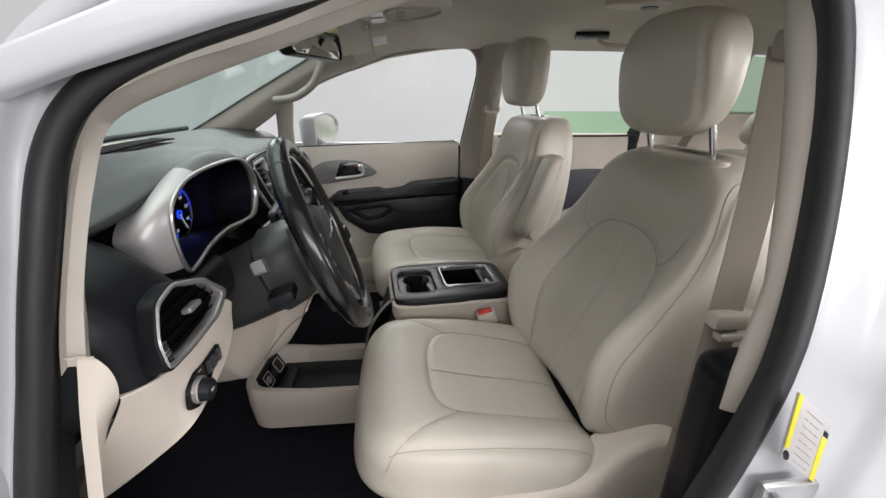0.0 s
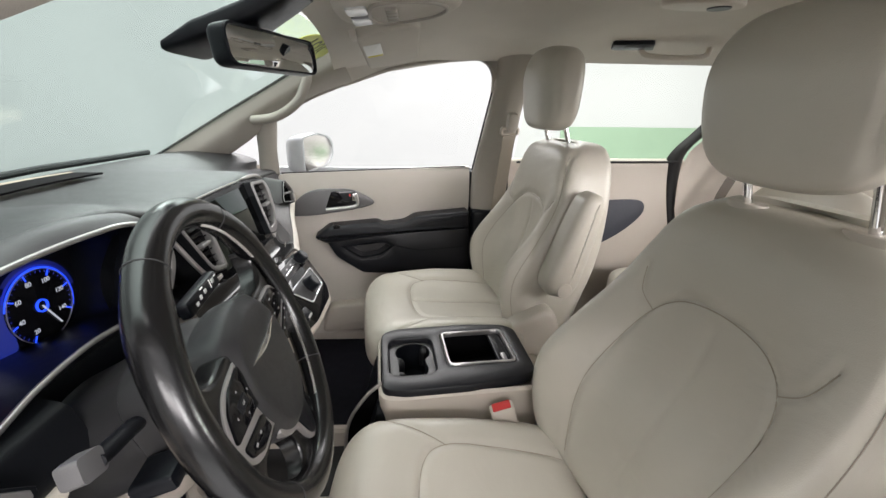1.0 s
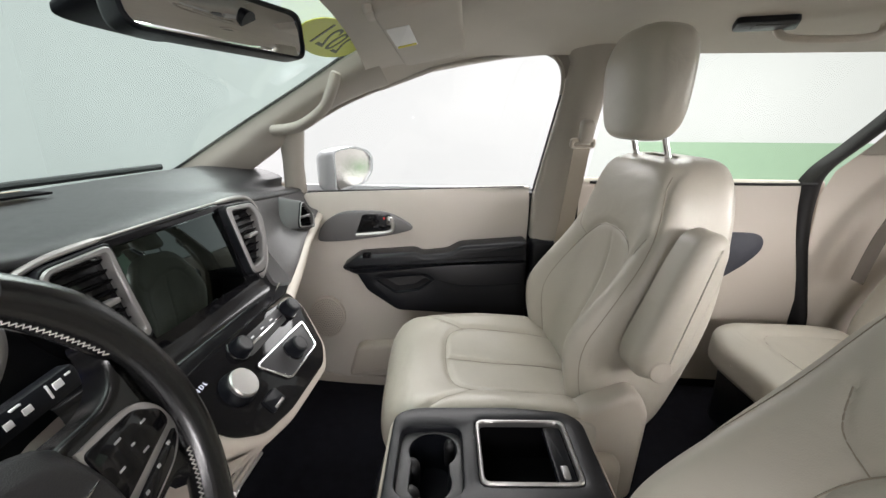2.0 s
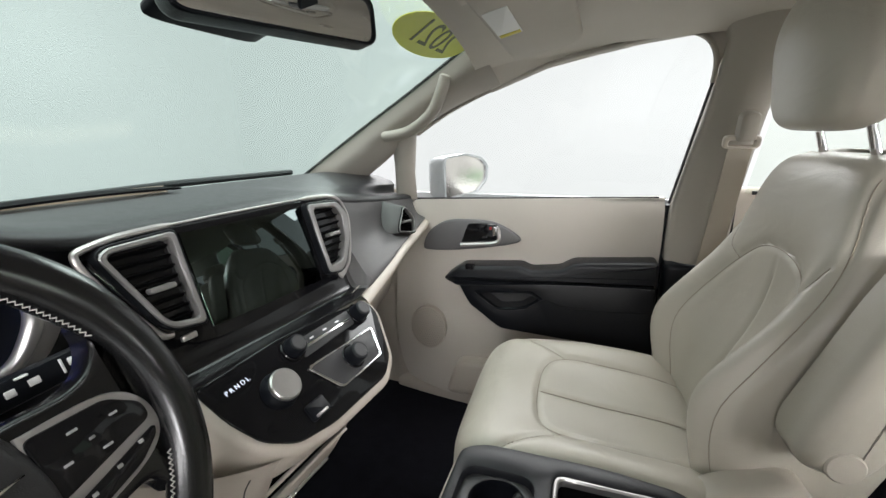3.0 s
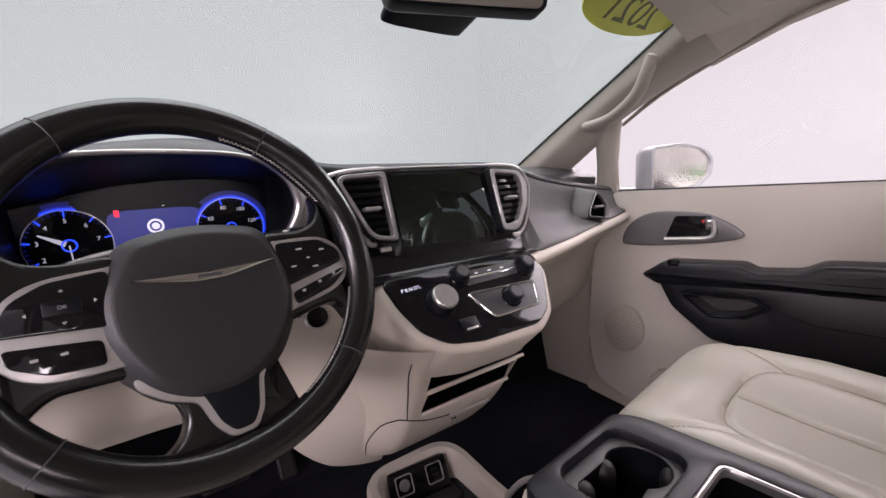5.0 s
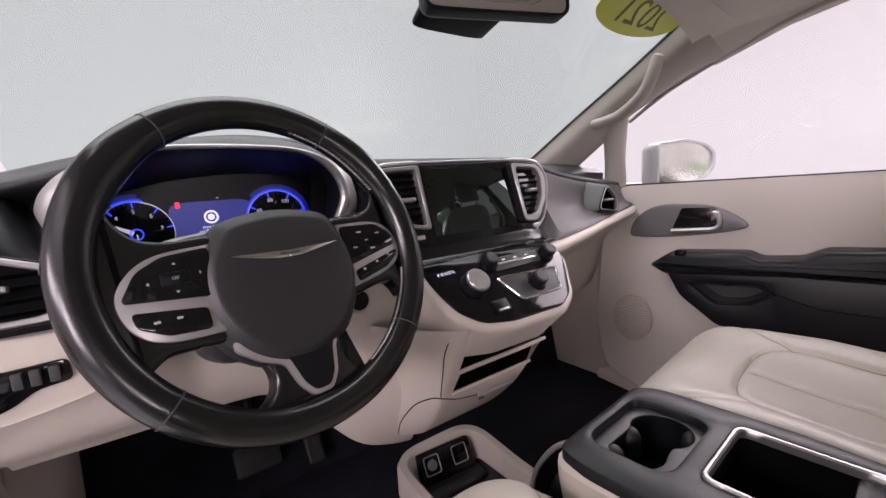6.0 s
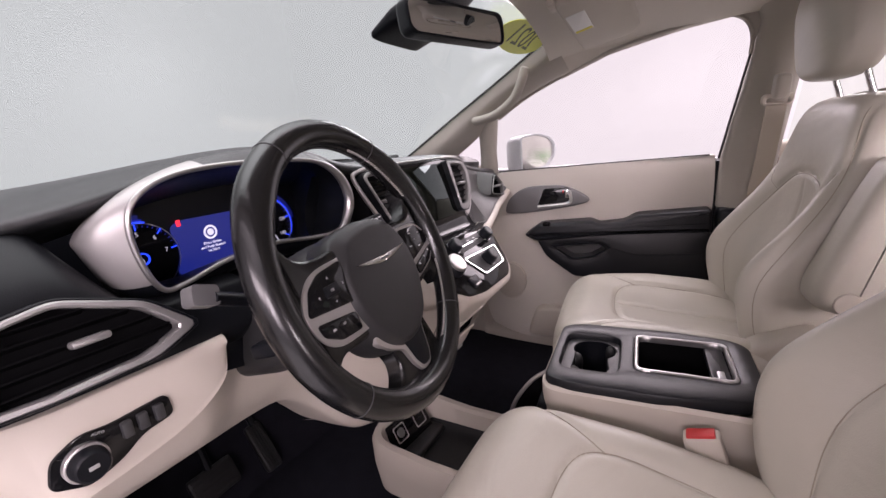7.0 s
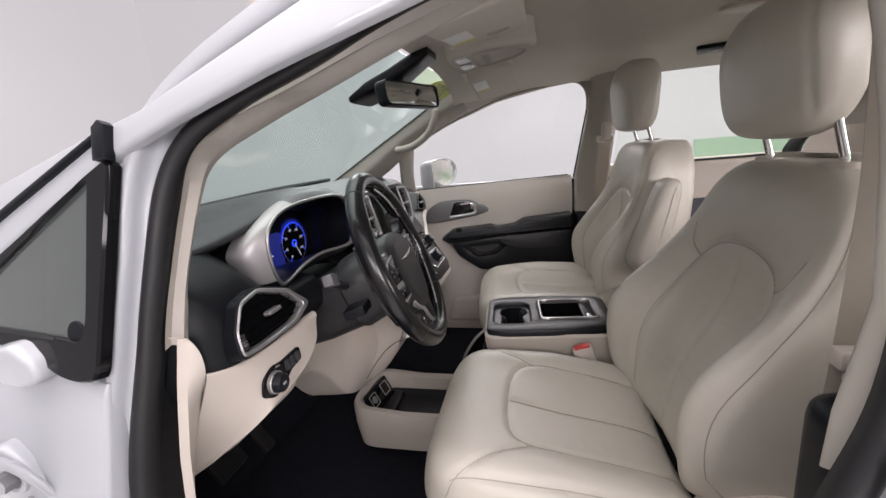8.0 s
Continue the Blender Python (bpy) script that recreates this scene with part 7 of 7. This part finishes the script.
rl = (rl[0], rl[1], rl[2], -np.cross(rl[1], rl[2]))
lampb = part("lamp_body", slab(rounded([(-0.075, -0.022), (0.055, -0.034), (0.078, 0.020), (-0.060, 0.030)], 0.012), rl, -0.006, 0.012, 0.004), BLACK, roof_lamp)
part("lamp_lens", block(rl, -0.030, 0.035, -0.014, 0.012, 0.010, 0.014, 0.004), GREYSKIN, lampb)
roof_vent = thing("roof_vent", (0.83, 0.18, 1.52), "round beige air outlet in the headliner", "roof vent")
rv = (np.array([0.83, 0.20, roof_z(0.83, 0.2) + 0.002]), np.array([1.0, 0, 0]), YU, np.array([0, 0, -1.0]))
vb = part("vent_body", slab([(0.10 * math.cos(a), 0.048 * math.sin(a)) for a in np.linspace(0, 6.283, 40, endpoint=False)], rv, -0.004, 0.014, 0.006, 3), BEIGE, roof_vent)
part("vent_eye", disc(rv, 0.04, 0.0, 0.026, 0.012, 0.017, 0.002), GREYSKIN, vb)
grab_handle = thing("grab_handle", (0.95, 0.50, 1.48), "beige roof grab handle", "grab handle")
part("bar", tube(curve([(0.90, 0.60, 1.482), (0.92, 0.595, 1.452), (1.02, 0.59, 1.445), (1.12, 0.595, 1.452), (1.14, 0.60, 1.482)], 5), 0.009, 10), BEIGE, grab_handle)
front_grab = thing("pillar_grab_handle", (-0.28, 0.68, 1.30), "beige grab handle on the windscreen post", "grab handle")
part("bar", tube(curve([(-0.395, 0.672, 1.232), (-0.345, 0.664, 1.236), (-0.295, 0.665, 1.250), (-0.235, 0.668, 1.292), (-0.205, 0.668, 1.345), (-0.19, 0.672, 1.39)], 6), [0.014] + [0.021] * 29 + [0.014], 14, flat=0.75), PILLAR, front_grab)

# wipers below the glass
wiper = thing("windshield_wiper", (-0.75, 0.3, 1.11), "black wiper blade resting below the windshield", "wiper")
part("blade", tube([(-0.80, -0.10, 1.115), (-0.775, 0.25, 1.126), (-0.725, 0.62, 1.128)], 0.009, 8), RUBBER, wiper)

part("sill_lining", box(0.40, 2.86, 0.885, 0.95, 0.22, 0.46, 0.0), CARPET, car_body)
# ---------------------------------------------------------------- rear cabin
sliding_door = thing("sliding_door", (0.95, 0.87, 0.4), "beige rear sliding door with dark pocket panel", "sliding door")
DR = frame_at((0.95, 0.868, 0), (1, 0.0, 0), (0, 0, 1))


def rear_panel():
    rows = []
    for x in np.linspace(-0.40, 0.36, 26):
        rows.append(curve([(0.95 + x, 0.905, 1.080), (0.95 + x, 0.868, 1.076), (0.95 + x, 0.862, 1.00), (0.95 + x, 0.858, 0.80), (0.95 + x, 0.868, 0.60), (0.95 + x, 0.87, 0.34)], 4))
    return skin(rows)


part("door_trim", rear_panel(), BEIGE, sliding_door, "beige soft door panel")
part("pocket_panel", slab(curve([(-0.28, 0.90, 0), (-0.05, 0.905, 0), (0.12, 0.912, 0), (0.20, 0.900, 0), (0.20, 0.84, 0), (0.10, 0.75, 0), (-0.05, 0.68, 0), (-0.28, 0.62, 0)], 5, True), DR, 0.0, 0.016, 0.006), surface("dark_blue_grey_panel", (0.035, 0.038, 0.05), 0.6), sliding_door, "dark armrest pocket")
rw = [on_side(x, z, -0.02) for x, z in ((0.56, 1.07), (0.60, 1.44), (1.05, 1.455), (1.40, 1.445), (1.385, 1.30), (1.34, 1.18), (1.26, 1.075))]
part("side_window", (rw, [tuple(range(len(rw)))]), GLASS_REAR, sliding_door, "rear side glass").visible_shadow = False
part("window_seal", tube(curve([on_side(x, z, 0.004) for x, z in ((0.57, 1.075), (1.05, 1.076), (1.25, 1.078))], 6), 0.005, 6), RUBBER, sliding_door)
part("c_pillar_seal", skin([curve([(x - 0.02, y + 0.03, z), (x, y, z), (x + 0.025, y - 0.004, z + 0.006), (x + 0.045, y + 0.012, z + 0.012)], 3) for x, y, z in curve([(1.47, 0.755, 1.42), (1.40, 0.785, 1.30), (1.33, 0.815, 1.20), (1.265, 0.838, 1.115), (1.250, 0.850, 1.04), (1.265, 0.855, 0.88), (1.33, 0.855, 0.62), (1.36, 0.855, 0.36)], 6)]), RUBBER, car_body, "black curved door seal")


def quarter_trim(flip):
    rows = []
    for z, y, x0 in ((0.34, 0.845, 1.38), (0.62, 0.840, 1.35), (0.88, 0.835, 1.285), (1.04, 0.825, 1.27), (1.12, 0.810, 1.285), (1.19, 0.795, 1.345)):
        rows.append([np.array([x0 + (2.85 - x0) * t, flip * (y - 0.06 * t * t), z + 0.0 * t]) for t in np.linspace(0, 1, 14)])
    return skin(rows)


part("quarter_trim", quarter_trim(1), BEIGE, car_body, "pale rear quarter trim")
part("quarter_trim", quarter_trim(-1), BEIGE, car_body, "pale rear quarter trim")
part("c_pillar_trim", skin([[np.array([x, y, z]) for x, y, z in ((x0, 0.79 - 0.22 * (z - 1.19), z), (x0 + 0.07, 0.77 - 0.22 * (z - 1.19), z), (x0 + 0.20, 0.775 - 0.22 * (z - 1.19), z))] for x0, z in ((1.33, 1.17), (1.40, 1.28), (1.47, 1.40), (1.50, 1.46))]), PILLAR, car_body)
part("d_pillar_trim", skin([[np.array([x, y, z]) for x, y, z in ((x0, 0.76 - 0.2 * (z - 1.19), z), (x0 + 0.3, 0.72 - 0.2 * (z - 1.19), z), (2.85, 0.5, z))] for x0, z in ((2.02, 1.18), (2.10, 1.22), (2.14, 1.30), (2.14, 1.40), (2.05, 1.46))]), PILLAR, car_body)
qg = [on_side(x, z, 0.02) for x, z in ((1.52, 1.18), (1.58, 1.43), (2.15, 1.42), (2.15, 1.25), (2.05, 1.18))]
part("quarter_window", (qg, [tuple(range(len(qg)))]), pane_glass("deep_green_glass", (0.50, 0.66, 0.50)), car_body, "green tinted rear quarter glass").visible_shadow = False
rear_gl = [np.array(p) for p in ((2.86, -0.62, 1.02), (2.86, 0.62, 1.02), (2.74, 0.56, 1.42), (2.74, -0.56, 1.42))]
part("rear_window", (rear_gl, [(0, 1, 2, 3)]), pane_glass("rear_green_glass", (0.50, 0.66, 0.50)), car_body).visible_shadow = False


def rear_side_wall():
    """Closed driver-side rear with its own glass line."""
    rows = []
    for z, y in ((0.34, -0.87), (0.70, -0.87), (1.05, -0.865), (1.075, -0.86)):
        rows.append([np.array([x, y, z]) for x in np.linspace(0.66, 1.40, 10)])
    return skin(rows)


part("rear_door_trim", rear_side_wall(), BEIGE, car_body, "beige rear door trim")
lw = [on_side(x, z, -0.02, -1) for x, z in ((0.62, 1.07), (0.62, 1.44), (1.40, 1.445), (1.34, 1.18), (1.26, 1.075))]
part("side_window", (lw, [tuple(range(len(lw)))]), GLASS_REAR, car_body).visible_shadow = False


def second_row(yc):
    ob = thing("second_row_seat", (1.18, yc, 0.32), "pale beige leather second-row seat", "car seat", "second row seats")
    fr = (np.array([1.175, yc, 0.585]), YU, np.array([1.0, 0, -0.05]), np.array([0.05, 0, 1.0]))
    arc = smooth2([(-0.14, 0.2), (-0.15, 0.0), (-0.12, -0.11), (0.12, -0.11), (0.15, 0.0), (0.14, 0.2)])
    c = Pad(fr, 0.250, 0.225, 0.065, 4.5, 5.0, lambda v: 1.0 + 0 * v, lambda y, v: 0.018 * bumpf(np.abs(y), 0.82, 0.2) - 0.012 * np.clip((-v - 0.6) / 0.4, 0, 1), [arc], 0.005, 0.007)
    part("cushion", c.mesh(60, 120), LEATHER, ob)
    part("seam", c.thread(arc), THREAD, ob)
    a = radians(24)
    up, ow = np.array([math.sin(a), 0, math.cos(a)]), np.array([-math.cos(a), 0, math.sin(a)])
    o = np.array([1.40, yc, 0.60]) + up * 0.235 - ow * 0.06
    arch = smooth2([(-0.12, -0.2), (-0.13, 0.02), (-0.07, 0.10), (0.0, 0.115), (0.07, 0.10), (0.13, 0.02), (0.12, -0.2)])
    b = Pad((o, YU, up, ow), 0.250, 0.26, 0.065, 4.0, 4.5, lambda v: 1.0 - 0.16 * np.clip(v, 0, 1) ** 2, lambda y, v: 0.028 * bumpf(np.abs(y), 0.8, 0.22) * np.clip(0.8 - v, 0, 1), [arch], 0.005, 0.007)
    part("backrest", b.mesh(60, 120), LEATHER, ob)
    part("seam", b.thread(arch), THREAD, ob)
    for s in (-1, 1):
        part("headrest_post", tube([o + up * 0.25 + YU * s * 0.06, o + up * 0.31 + YU * s * 0.06], 0.006, 10), CHROME, ob)
    h = Pad((o + up * 0.37, YU, up, ow), 0.12, 0.085, 0.05, 3.0, 3.2, lambda v: 1.0 + 0 * v, lambda y, v: 0 * y)
    part("headrest", h.mesh(40, 80), LEATHER, ob)
    part("seat_base", box(1.0, 1.42, yc - 0.2, yc + 0.2, 0.33, 0.545, 0.02), BLACK, ob)
    return turned(ob, 0.10, (1.175, yc, 0.6))


second_row(0.49)
second_row(-0.49)
third = thing("third_row_seat", (2.2, 0.0, 0.3), "pale beige third-row bench seat", "car seat")
part("cushion", Pad((np.array([2.05, 0, 0.60]), YU, np.array([1.0, 0, -0.05]), np.array([0.05, 0, 1.0])), 0.62, 0.23, 0.06, 5.0, 5.0, lambda v: 1.0 + 0 * v, lambda y, v: 0 * y).mesh(40, 100), LEATHER, third)
part("backrest", Pad((np.array([2.36, 0, 0.86]), YU, np.array([0.3, 0, 0.95]), np.array([-0.95, 0, 0.3])), 0.62, 0.28, 0.06, 5.0, 5.0, lambda v: 1.0 + 0 * v, lambda y, v: 0 * y).mesh(40, 100), LEATHER, third)
part("seat_base", box(1.9, 2.3, -0.55, 0.55, 0.31, 0.56, 0.02), BLACK, third)
rear_belt = thing("rear_seat_belt", (1.5, 0.75, 0.8), "dark beige rear seat belt", "seat belt")
part("webbing", webbing(curve([(1.52, 0.74, 1.22), (1.47, 0.735, 1.10), (1.40, 0.73, 0.95), (1.36, 0.72, 0.80)], 5), 0.023, (0.9, 0.1, -0.4)), surface("dark_belt", (0.10, 0.085, 0.07), 0.85), rear_belt)

# ---------------------------------------------------------------- outer skin that closes the cabin
part("outer_panel", box(-0.80, 0.62, 0.945, 0.965, 0.20, 1.035, 0.008), PAINT, car_body, "white painted front door skin")
part("outer_panel", box(0.63, 2.95, 0.955, 0.975, 0.20, 1.035, 0.008), PAINT, car_body, "white painted sliding door skin")
part("outer_panel", box(0.72, 2.95, -0.975, -0.955, 0.20, 1.035, 0.008), PAINT, car_body, "white painted rear side skin")
part("tailgate", box(2.93, 2.99, -0.95, 0.95, 0.20, 1.05, 0.02), PAINT, car_body, "white painted tailgate")
part("bulkhead", box(-0.90, -0.82, -0.80, 0.93, 0.20, 1.06, 0.01), BLACK, car_body)
part("floor_pan", box(-0.85, 2.95, -0.80, 0.95, 0.14, 0.20, 0.0), BLACK, car_body)
